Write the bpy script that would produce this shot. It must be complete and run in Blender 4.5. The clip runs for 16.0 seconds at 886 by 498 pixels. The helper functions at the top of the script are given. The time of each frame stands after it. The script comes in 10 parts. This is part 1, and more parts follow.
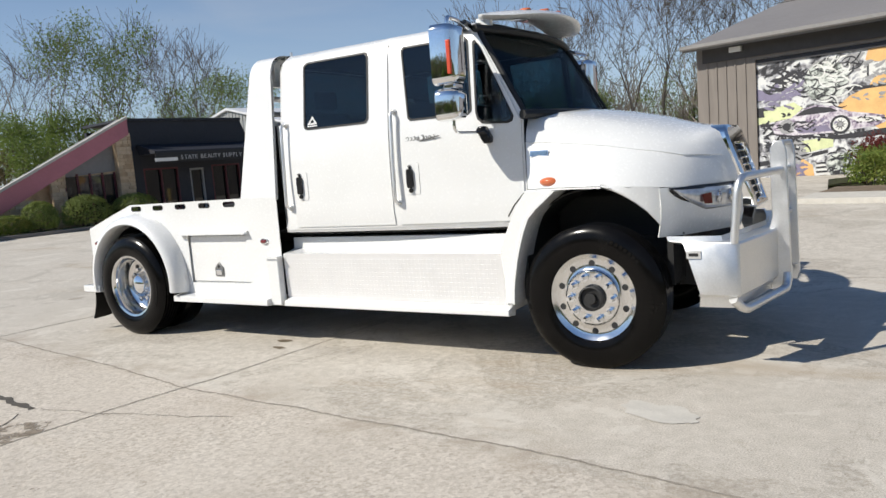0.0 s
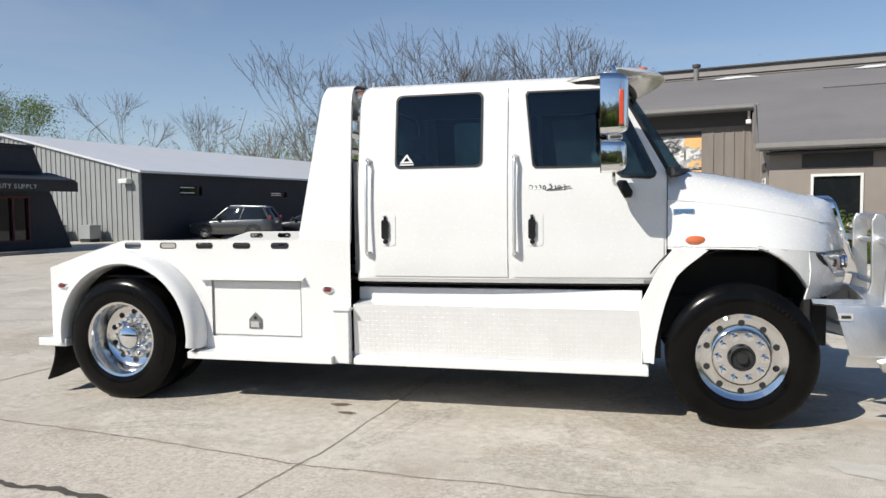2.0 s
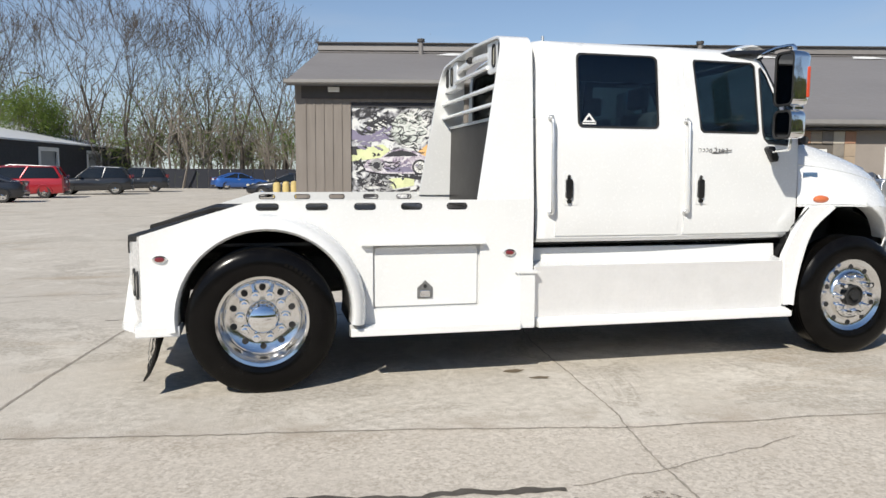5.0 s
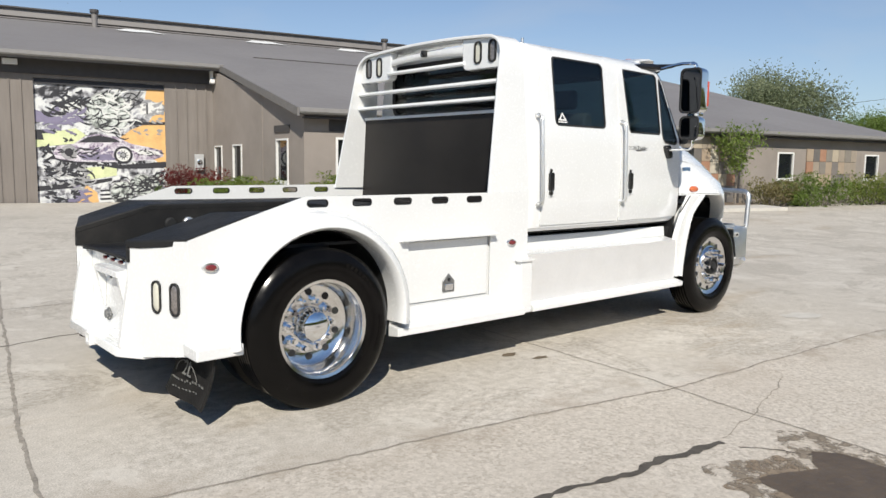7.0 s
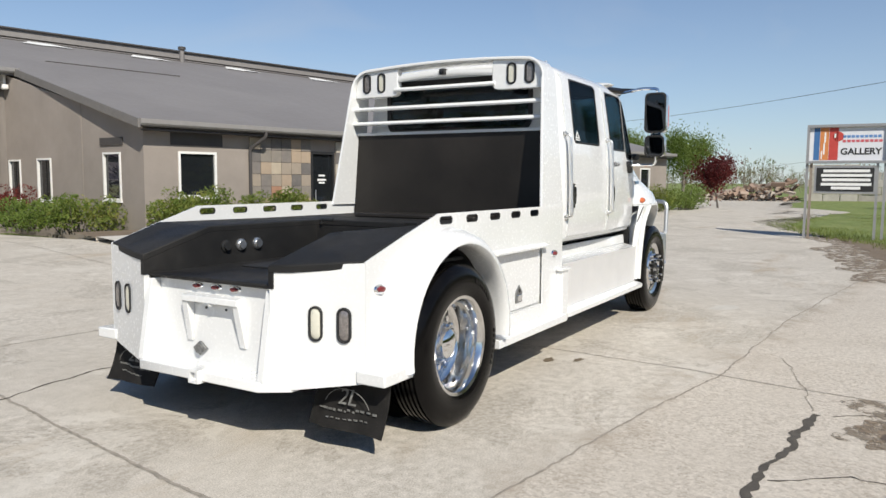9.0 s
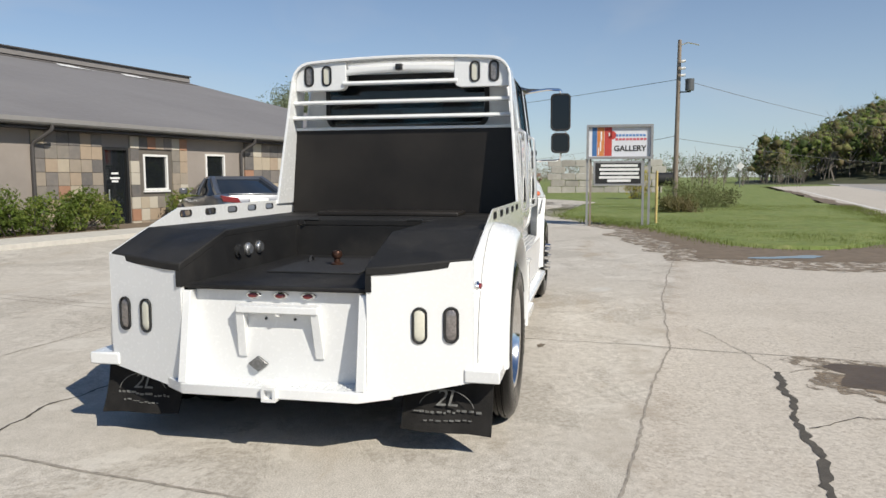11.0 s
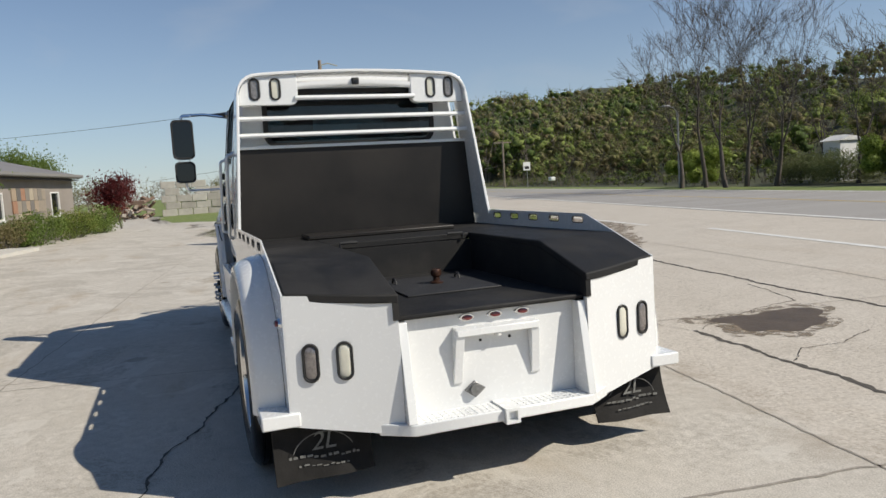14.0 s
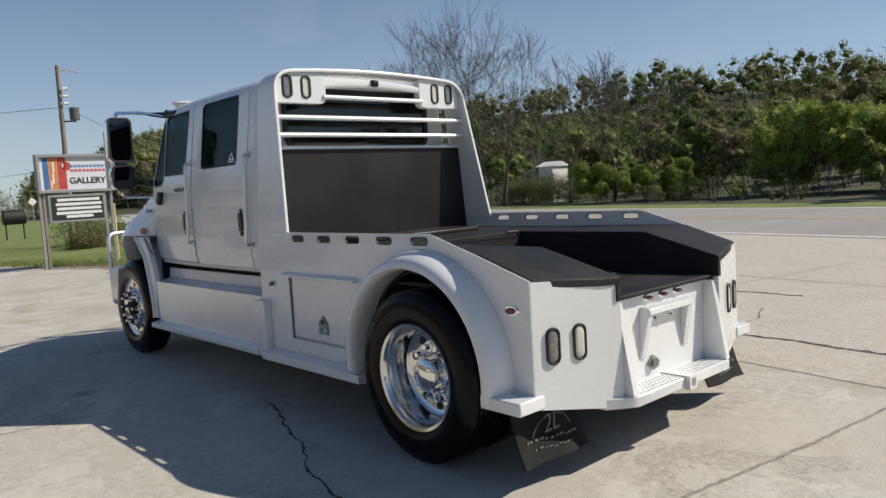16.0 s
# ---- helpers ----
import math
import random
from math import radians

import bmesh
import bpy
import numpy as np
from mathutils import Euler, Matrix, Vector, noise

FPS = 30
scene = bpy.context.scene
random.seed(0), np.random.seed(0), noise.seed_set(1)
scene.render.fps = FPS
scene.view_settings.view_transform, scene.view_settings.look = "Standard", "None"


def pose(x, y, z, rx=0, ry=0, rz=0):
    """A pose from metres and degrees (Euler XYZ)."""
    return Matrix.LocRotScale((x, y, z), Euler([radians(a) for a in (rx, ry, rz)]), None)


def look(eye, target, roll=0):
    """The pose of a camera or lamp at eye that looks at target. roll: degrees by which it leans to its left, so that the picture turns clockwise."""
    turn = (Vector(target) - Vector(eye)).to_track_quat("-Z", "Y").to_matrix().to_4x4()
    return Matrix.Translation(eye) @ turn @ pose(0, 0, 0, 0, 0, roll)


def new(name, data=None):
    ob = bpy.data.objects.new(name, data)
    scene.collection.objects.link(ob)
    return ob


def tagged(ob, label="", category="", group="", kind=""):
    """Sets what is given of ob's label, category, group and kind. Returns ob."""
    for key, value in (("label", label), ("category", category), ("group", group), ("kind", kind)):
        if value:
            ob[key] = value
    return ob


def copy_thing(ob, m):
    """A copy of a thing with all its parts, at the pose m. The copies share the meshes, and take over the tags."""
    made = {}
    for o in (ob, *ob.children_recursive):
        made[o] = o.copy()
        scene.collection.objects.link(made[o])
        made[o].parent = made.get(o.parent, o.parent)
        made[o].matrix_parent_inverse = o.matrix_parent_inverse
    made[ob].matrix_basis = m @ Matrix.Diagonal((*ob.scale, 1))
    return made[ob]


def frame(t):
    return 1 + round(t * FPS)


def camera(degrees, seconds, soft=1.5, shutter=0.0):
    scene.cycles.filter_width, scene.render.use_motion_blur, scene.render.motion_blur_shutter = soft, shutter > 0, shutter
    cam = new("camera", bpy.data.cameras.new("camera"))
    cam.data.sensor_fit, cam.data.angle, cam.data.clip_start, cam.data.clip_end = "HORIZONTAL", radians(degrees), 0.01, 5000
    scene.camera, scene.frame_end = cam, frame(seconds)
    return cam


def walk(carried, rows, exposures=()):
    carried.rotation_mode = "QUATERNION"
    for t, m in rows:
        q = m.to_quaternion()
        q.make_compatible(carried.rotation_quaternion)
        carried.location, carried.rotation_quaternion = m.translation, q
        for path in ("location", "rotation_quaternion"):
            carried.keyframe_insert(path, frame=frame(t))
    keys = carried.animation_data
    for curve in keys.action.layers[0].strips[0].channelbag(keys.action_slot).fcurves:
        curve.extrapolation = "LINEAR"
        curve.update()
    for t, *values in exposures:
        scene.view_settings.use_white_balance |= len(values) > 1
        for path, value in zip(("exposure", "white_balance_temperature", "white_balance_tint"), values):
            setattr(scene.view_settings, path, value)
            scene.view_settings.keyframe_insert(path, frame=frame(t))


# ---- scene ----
cam = camera(61.9, 16.0)
PATH = [
    (0, (6.697, -5.792, 1.51), (5.632, -4.116, 1.276), -4.5),
    (0.5, (6.038, -5.997, 1.512), (5.112, -4.235, 1.316), -3.2),
    (1, (5.438, -6.183, 1.542), (4.616, -4.367, 1.385), -2.5),
    (1.5, (4.757, -6.322, 1.562), (4.076, -4.446, 1.43), -1.1),
    (2, (4.127, -6.446, 1.569), (3.63, -4.512, 1.455), -0.7),
    (2.5, (3.44, -6.529, 1.56), (3.17, -4.55, 1.454), -0.3),
    (3, (2.766, -6.565, 1.526), (2.722, -4.569, 1.409), -0.7),
    (3.5, (2.095, -6.565, 1.51), (2.199, -4.573, 1.366), -0.6),
    (4, (1.42, -6.533, 1.516), (1.626, -4.551, 1.344), -0.3),
    (4.2, (1.166, -6.507, 1.511), (1.399, -4.529, 1.334), -0.3),
    (6.3, (-1.606, -5.622, 1.537), (-0.585, -3.921, 1.283), 1.4),
    (6.5, (-1.832, -5.481, 1.535), (-0.719, -3.837, 1.288), 1.2),
    (7, (-2.352, -5.114, 1.527), (-1.062, -3.602, 1.3), 0.8),
    (7.5, (-2.821, -4.692, 1.551), (-1.396, -3.305, 1.334), 0.1),
    (8, (-3.215, -4.306, 1.556), (-1.703, -3.015, 1.346), -0.0),
    (8.2, (-3.362, -4.127, 1.545), (-1.814, -2.877, 1.34), -0.2),
    (10.3, (-4.355, -2.372, 1.512), (-2.466, -1.725, 1.331), 1.4),
    (10.5, (-4.376, -2.165, 1.536), (-2.474, -1.577, 1.347), 1.0),
    (11, (-4.596, -1.733, 1.517), (-2.65, -1.318, 1.324), -0.2),
    (11.5, (-4.669, -1.22, 1.549), (-2.692, -0.995, 1.342), -1.4),
    (12, (-4.747, -0.725, 1.556), (-2.758, -0.662, 1.352), -2.4),
    (12.5, (-4.768, -0.207, 1.549), (-2.78, -0.309, 1.357), -2.7),
    (13, (-4.744, 0.32, 1.541), (-2.77, 0.044, 1.365), -2.9),
    (13.5, (-4.654, 0.9, 1.577), (-2.718, 0.432, 1.4), -3.1),
    (14, (-4.444, 1.485, 1.589), (-2.563, 0.831, 1.408), -3.5),
    (14.5, (-4.195, 2.075, 1.572), (-2.391, 1.232, 1.393), -3.9),
    (15, (-3.932, 2.666, 1.542), (-2.22, 1.647, 1.375), -3.6),
    (15.5, (-3.558, 3.248, 1.571), (-1.954, 2.066, 1.398), -3.7),
    (16, (-3.275, 3.812, 1.578), (-1.779, 2.495, 1.413), -3.4),
]
EXPOSURES = [(0, 0.02, 6640, 9), (8, 0.02, 6660, 9), (16, -0.15, 6860, 9)]
walk(cam, [(t, look(eye, target, roll)) for t, eye, target, roll in PATH], exposures=EXPOSURES)

# ---------------------------------------------------------------- light
SUN_WAY = Vector((-0.875, -1.12, 1.235)).normalized()
world = bpy.data.worlds.new("sky")
scene.world = world
world.use_nodes = True
wn = world.node_tree.nodes
sky = wn.new("ShaderNodeTexSky")
sky.sky_type, sky.sun_disc = "NISHITA", False
sky.sun_elevation = math.asin(SUN_WAY.z)
sky.sun_rotation = math.atan2(SUN_WAY.x, SUN_WAY.y)
sky.altitude, sky.air_density, sky.dust_density, sky.ozone_density = 200, 1.0, 0.12, 2.0
wn["Background"].inputs["Strength"].default_value = 0.081
# thin high cloud veil drawn out along one direction
wl = world.node_tree.links
tc = wn.new("ShaderNodeTexCoord")
mp = wn.new("ShaderNodeMapping")
mp.inputs["Scale"].default_value = (1.2, 3.2, 7.0)
mp.inputs["Rotation"].default_value = (0.2, 0.1, 0.7)
nz = wn.new("ShaderNodeTexNoise")
nz.inputs["Scale"].default_value, nz.inputs["Detail"].default_value = 1.6, 7
nz.inputs["Distortion"].default_value = 0.6
rp = wn.new("ShaderNodeValToRGB")
rp.color_ramp.elements[0].position, rp.color_ramp.elements[1].position = 0.5, 0.85
rp.color_ramp.elements[0].color, rp.color_ramp.elements[1].color = (0, 0, 0, 1), (0.26, 0.26, 0.26, 1)
mx = wn.new("ShaderNodeMixRGB")
mx.inputs["Color2"].default_value = (7.0, 7.2, 7.6, 1)
wl.new(tc.outputs["Generated"], mp.inputs["Vector"])
wl.new(mp.outputs["Vector"], nz.inputs["Vector"])
wl.new(nz.outputs["Fac"], rp.inputs["Fac"])
wl.new(rp.outputs["Color"], mx.inputs["Fac"])
deep = wn.new("ShaderNodeMixRGB")      # a deeper blue than the plain model gives
deep.blend_type, deep.inputs["Fac"].default_value = "MULTIPLY", 1.0
deep.inputs["Color2"].default_value = (0.88, 1.04, 1.22, 1)
wl.new(sky.outputs["Color"], deep.inputs["Color1"])
wl.new(deep.outputs["Color"], mx.inputs["Color1"])
# pale haze towards the horizon, the same all round
sep = wn.new("ShaderNodeSeparateXYZ")
up = wn.new("ShaderNodeMapRange")
up.inputs["From Min"].default_value, up.inputs["From Max"].default_value = 0.0, 0.55
up.inputs["To Min"].default_value, up.inputs["To Max"].default_value = 1.0, 0.0
pw = wn.new("ShaderNodeMath")
pw.operation, pw.inputs[1].default_value = "POWER", 2.0
sc = wn.new("ShaderNodeMath")
sc.operation, sc.inputs[1].default_value = "MULTIPLY", 0.5
hz = wn.new("ShaderNodeMixRGB")
hz.inputs["Color2"].default_value = (7.3, 8.3, 9.9, 1)
wl.new(tc.outputs["Generated"], sep.inputs["Vector"])
wl.new(sep.outputs["Z"], up.inputs["Value"])
wl.new(up.outputs["Result"], pw.inputs[0])
wl.new(pw.outputs["Value"], sc.inputs[0])
wl.new(sc.outputs["Value"], hz.inputs["Fac"])
wl.new(mx.outputs["Color"], hz.inputs["Color1"])
wl.new(hz.outputs["Color"], wn["Background"].inputs["Color"])

sun = new("sun", bpy.data.lights.new("sun", "SUN"))
sun.data.energy, sun.data.angle, sun.data.color = 5.35, radians(0.53), (1.0, 0.955, 0.88)
sun.matrix_world = look((0, 0, 30), Vector((0, 0, 30)) - SUN_WAY)

# ---------------------------------------------------------------- tools for building
def ball_noise(x, y, z=0.0, s=1.0):
    return noise.noise(Vector((x * s, y * s, z * s)))


def part(name, bm, mat, parent=None, label="", bevel=0.0, smooth=35, seg=2):
    """One bmesh becomes one mesh object, under parent if there is one."""
    bmesh.ops.recalc_face_normals(bm, faces=bm.faces[:])
    me = bpy.data.meshes.new(name)
    bm.to_mesh(me)
    bm.free()
    for m in (mat if isinstance(mat, (list, tuple)) else [mat]):
        me.materials.append(m)
    if smooth:
        me.shade_smooth()
        me.set_sharp_from_angle(angle=radians(smooth))
    ob = new(name, me)
    if parent:
        ob.parent = parent
    if label:
        tagged(ob, label)
    if bevel:
        mod = ob.modifiers.new("bevel", "BEVEL")
        mod.width, mod.segments, mod.limit_method, mod.angle_limit = bevel, seg, "ANGLE", radians(40)
        mod.harden_normals = False
    return ob


def empty(name, label, category, m=None, group="", kind=""):
    ob = new(name)
    ob.empty_display_size = 0.2
    if m is not None:
        ob.matrix_world = m
    return tagged(ob, label, category, group, kind)


def place(bm, m, start=0):
    bm.verts.ensure_lookup_table()
    bmesh.ops.transform(bm, matrix=m, verts=bm.verts[start:])
    return bm


def box(x0, x1, y0, y1, z0, z1, bm=None):
    bm = bm or bmesh.new()
    v = [bm.verts.new((x, y, z)) for x in (x0, x1) for y in (y0, y1) for z in (z0, z1)]
    for f in ((0, 1, 3, 2), (4, 6, 7, 5), (0, 4, 5, 1), (2, 3, 7, 6), (0, 2, 6, 4), (1, 5, 7, 3)):
        bm.faces.new([v[i] for i in f])
    return bm


def prism(pts, axis, a, b, bm=None):
    """A polygon of two coordinates, drawn out along the third from a to b."""
    bm = bm or bmesh.new()

    def at(p, w):
        return {"x": (w, p[0], p[1]), "y": (p[0], w, p[1]), "z": (p[0], p[1], w)}[axis]
    lo = [bm.verts.new(at(p, a)) for p in pts]
    hi = [bm.verts.new(at(p, b)) for p in pts]
    bm.faces.new(lo)
    bm.faces.new(hi)
    n = len(pts)
    for i in range(n):
        bm.faces.new((lo[i], lo[(i + 1) % n], hi[(i + 1) % n], hi[i]))
    return bm


def plate(outer, holes, axis, a, b, bm=None):
    """As prism, with holes through it."""
    bm = bm or bmesh.new()
    own = bmesh.new()

    def at(p, w):
        return {"x": (w, p[0], p[1]), "y": (p[0], w, p[1]), "z": (p[0], p[1], w)}[axis]
    edges = []
    for loop in [outer] + list(holes):
        vs = [own.verts.new(at(p, a)) for p in loop]
        edges += [own.edges.new((vs[i], vs[(i + 1) % len(vs)])) for i in range(len(vs))]
    res = bmesh.ops.triangle_fill(own, use_beauty=True, use_dissolve=False, edges=edges)
    faces = [g for g in res["geom"] if isinstance(g, bmesh.types.BMFace)]
    ex = bmesh.ops.extrude_face_region(own, geom=faces)
    step = {"x": (b - a, 0, 0), "y": (0, b - a, 0), "z": (0, 0, b - a)}[axis]
    bmesh.ops.translate(own, vec=step, verts=[g for g in ex["geom"] if isinstance(g, bmesh.types.BMVert)])
    bmesh.ops.recalc_face_normals(own, faces=own.faces[:])
    return merge(bm, own)


def merge(bm, other):
    me = bpy.data.meshes.new("tmp")
    other.to_mesh(me)
    other.free()
    bm.from_mesh(me)
    bpy.data.meshes.remove(me)
    return bm


def rounded(x0, x1, z0, z1, r, n=5):
    pts = []
    for cx, cz, a0 in ((x1 - r, z1 - r, 0), (x0 + r, z1 - r, 90), (x0 + r, z0 + r, 180), (x1 - r, z0 + r, 270)):
        for i in range(n + 1):
            a = radians(a0 + 90 * i / n)
            pts.append((cx + r * math.cos(a), cz + r * math.sin(a)))
    return pts


def circle(cx, cz, r, n=24, a0=0, a1=360):
    full = abs(a1 - a0) >= 360
    return [(cx + r * math.cos(radians(a0 + (a1 - a0) * i / (n if full else n - 1))), cz + r * math.sin(radians(a0 + (a1 - a0) * i / (n if full else n - 1)))) for i in range(n)]


def rod(p, q, r, n=12, r2=None, bm=None):
    bm = bm or bmesh.new()
    p, q = Vector(p), Vector(q)
    d = q - p
    m = Matrix.Translation((p + q) / 2) @ d.to_track_quat("Z", "Y").to_matrix().to_4x4()
    bmesh.ops.create_cone(bm, cap_ends=True, segments=n, radius1=r, radius2=r if r2 is None else r2, depth=d.length, matrix=m)
    return bm


def tube(points, r, n=10, bm=None, radii=None, closed=False):
    """A bent tube through the points."""
    bm = bm or bmesh.new()
    pts = [Vector(p) for p in points]
    rings, up = [], None
    for i, p in enumerate(pts):
        if closed:
            d = pts[(i + 1) % len(pts)] - pts[i - 1]
        else:
            d = pts[min(i + 1, len(pts) - 1)] - pts[max(i - 1, 0)]
        d.normalize()
        if up is None:
            up = d.orthogonal().normalized()
        side = d.cross(up).normalized()
        up = side.cross(d).normalized()
        rr = radii[i] if radii else r
        rings.append([bm.verts.new(p + rr * (math.cos(2 * math.pi * k / n) * up + math.sin(2 * math.pi * k / n) * side)) for k in range(n)])
    m = len(rings)
    for i in range(m if closed else m - 1):
        a, b = rings[i], rings[(i + 1) % m]
        for k in range(n):
            bm.faces.new((a[k], a[(k + 1) % n], b[(k + 1) % n], b[k]))
    if not closed:
        bm.faces.new(rings[0][::-1])
        bm.faces.new(rings[-1])
    return bm


def bend(points, r, n=5):
    """Rounds the inner corners of a line of points."""
    out = [Vector(points[0])]
    for a, b, c in zip(points, points[1:], points[2:]):
        a, b, c = Vector(a), Vector(b), Vector(c)
        p, q = b + (a - b).normalized() * r, b + (c - b).normalized() * r
        for i in range(n + 1):
            t = i / n
            out.append((1 - t) ** 2 * p + 2 * t * (1 - t) * b + t * t * q)
    out.append(Vector(points[-1]))
    return out


def lathe(profile, n=48, bm=None, axis="y", caps=True):
    """Turns a profile of (radius, height) round the axis."""
    bm = bm or bmesh.new()
    rings = []
    for r, h in profile:
        ring = []
        for k in range(n):
            a = 2 * math.pi * k / n
            c, s = r * math.cos(a), r * math.sin(a)
            ring.append(bm.verts.new({"y": (c, h, s), "z": (c, s, h), "x": (h, c, s)}[axis]))
        rings.append(ring)
    for a, b in zip(rings, rings[1:]):
        for k in range(n):
            bm.faces.new((a[k], a[(k + 1) % n], b[(k + 1) % n], b[k]))
    for ring, r in ((rings[0], profile[0][0]), (rings[-1], profile[-1][0])):
        if caps and r > 1e-5:
            bm.faces.new(ring)
    bmesh.ops.remove_doubles(bm, verts=bm.verts[:], dist=1e-6)
    return bm


def sheet(rows, bm=None, thick=0.0):
    """A surface through rows of points, thickened along its normals."""
    bm = bm or bmesh.new()
    own = bmesh.new()
    v = [[own.verts.new(p) for p in r] for r in rows]
    for a, b in zip(v, v[1:]):
        for k in range(len(a) - 1):
            own.faces.new((a[k], a[k + 1], b[k + 1], b[k]))
    if thick:
        own.normal_update()
        bmesh.ops.solidify(own, geom=own.faces[:], thickness=thick)
    return merge(bm, own)



# ---------------------------------------------------------------- materials
class Mat:
    """A small builder for node materials."""

    def __init__(self, name, color=(0.5, 0.5, 0.5), rough=0.5, metal=0.0, spec=0.5, coat=0.0):
        self.m = bpy.data.materials.new(name)
        self.m.use_nodes = True
        self.n, self.l = self.m.node_tree.nodes, self.m.node_tree.links
        self.b = self.n["Principled BSDF"]
        self.b.inputs["Base Color"].default_value = (*color, 1)
        self.b.inputs["Roughness"].default_value = rough
        self.b.inputs["Metallic"].default_value = metal
        self.b.inputs["Specular IOR Level"].default_value = spec
        self.b.inputs["Coat Weight"].default_value = coat
        self.b.inputs["Coat Roughness"].default_value = 0.04
        self.color = color
        self.tc = self.n.new("ShaderNodeTexCoord")

    def coords(self, scale=(1, 1, 1), rot=(0, 0, 0), kind="Object"):
        mp = self.n.new("ShaderNodeMapping")
        mp.inputs["Scale"].default_value = scale
        mp.inputs["Rotation"].default_value = rot
        if kind == "World":
            geo = self.n.new("ShaderNodeNewGeometry")
            self.l.new(geo.outputs["Position"], mp.inputs["Vector"])
        else:
            self.l.new(self.tc.outputs[kind], mp.inputs["Vector"])
        return mp.outputs["Vector"]

    def noise(self, scale, detail=4, rough=0.6, vec=None, distort=0.0):
        t = self.n.new("ShaderNodeTexNoise")
        t.inputs["Scale"].default_value, t.inputs["Detail"].default_value = scale, detail
        t.inputs["Roughness"].default_value, t.inputs["Distortion"].default_value = rough, distort
        self.l.new(vec if vec is not None else self.coords(kind="World"), t.inputs["Vector"])
        return t.outputs["Fac"]

    def voronoi(self, scale, feature="DISTANCE_TO_EDGE", vec=None, out="Distance"):
        t = self.n.new("ShaderNodeTexVoronoi")
        t.feature = feature
        t.inputs["Scale"].default_value = scale
        self.l.new(vec if vec is not None else self.coords(kind="World"), t.inputs["Vector"])
        return t.outputs[out]

    def ramp(self, fac, stops):
        r = self.n.new("ShaderNodeValToRGB")
        e = r.color_ramp.elements
        while len(e) < len(stops):
            e.new(0.5)
        for el, (p, c) in zip(e, stops):
            el.position = p
            el.color = (*c, 1) if len(c) == 3 else c
        self.l.new(fac, r.inputs["Fac"])
        return r.outputs["Color"]

    def level(self, fac, lo, hi, a=0.0, b=1.0):
        r = self.n.new("ShaderNodeMapRange")
        for k, v in zip(("From Min", "From Max", "To Min", "To Max"), (lo, hi, a, b)):
            r.inputs[k].default_value = v
        self.l.new(fac, r.inputs["Value"])
        return r.outputs["Result"]

    def mix(self, fac, a, b, blend="MIX"):
        m = self.n.new("ShaderNodeMixRGB")
        m.blend_type = blend
        for key, v in (("Fac", fac), ("Color1", a), ("Color2", b)):
            if isinstance(v, (int, float)):
                m.inputs[key].default_value = v
            elif isinstance(v, (tuple, list)):
                m.inputs[key].default_value = (*v, 1) if len(v) == 3 else v
            else:
                self.l.new(v, m.inputs[key])
        return m.outputs["Color"]

    def math(self, op, a, b=0.0):
        m = self.n.new("ShaderNodeMath")
        m.operation = op
        for i, v in enumerate((a, b)):
            if isinstance(v, (int, float)):
                m.inputs[i].default_value = v
            else:
                self.l.new(v, m.inputs[i])
        return m.outputs["Value"]

    def random(self):
        return self.n.new("ShaderNodeObjectInfo").outputs["Random"]

    def island(self):
        return self.n.new("ShaderNodeNewGeometry").outputs["Random Per Island"]

    def set(self, key, value):
        if isinstance(value, (int, float)):
            self.b.inputs[key].default_value = value
        elif isinstance(value, tuple):
            self.b.inputs[key].default_value = (*value, 1)
        else:
            self.l.new(value, self.b.inputs[key])
        return self

    def bump(self, height, strength=0.3, distance=0.01):
        b = self.n.new("ShaderNodeBump")
        b.inputs["Strength"].default_value, b.inputs["Distance"].default_value = strength, distance
        self.l.new(height, b.inputs["Height"])
        self.l.new(b.outputs["Normal"], self.b.inputs["Normal"])
        return self


def plain(name, color, rough=0.5, metal=0.0, vary=0.12, scale=6.0, bump=0.0, spec=0.5, coat=0.0):
    """A surface of one colour with soft wear at two scales."""
    m = Mat(name, color, rough, metal, spec, coat)
    n1, n2 = m.noise(scale, 5), m.noise(scale * 9, 3)
    f = m.math("ADD", m.math("MULTIPLY", n1, 0.65), m.math("MULTIPLY", n2, 0.35))
    lo, hi = tuple(c * (1 - vary) for c in color), tuple(min(1, c * (1 + vary)) for c in color)
    m.set("Base Color", m.ramp(f, [(0.3, lo), (0.7, hi)]))
    m.set("Roughness", m.level(n2, 0.3, 0.7, max(0.02, rough * 0.85), min(1, rough * 1.15)))
    if bump:
        m.bump(n2, bump, 0.01)
    return m.m


def white_paint():
    m = Mat("white_gloss_paint", (0.742, 0.747, 0.735), 0.22, 0, 0.5, 0.8)
    n1, n2 = m.noise(2.2, 5), m.noise(45, 3)
    m.set("Base Color", m.ramp(n1, [(0.3, (0.72, 0.724, 0.712)), (0.7, (0.757, 0.762, 0.75))]))
    m.set("Roughness", m.level(n2, 0.3, 0.7, 0.2, 0.3))
    return m.m


def bedliner():
    m = Mat("sprayed_black_bedliner", (0.02, 0.02, 0.021), 0.62, 0, 0.25)
    n1, n2 = m.noise(3.0, 6), m.noise(380, 2)
    dust = m.level(m.noise(1.3, 7, 0.7), 0.45, 0.75)
    m.set("Base Color", m.mix(m.math("MULTIPLY", dust, 0.42), m.ramp(n1, [(0.3, (0.010, 0.010, 0.0105)), (0.7, (0.019, 0.0185, 0.018))]), (0.075, 0.068, 0.06)))
    m.set("Roughness", m.level(n1, 0.3, 0.7, 0.5, 0.72))
    m.bump(n2, 0.5, 0.003)
    return m.m


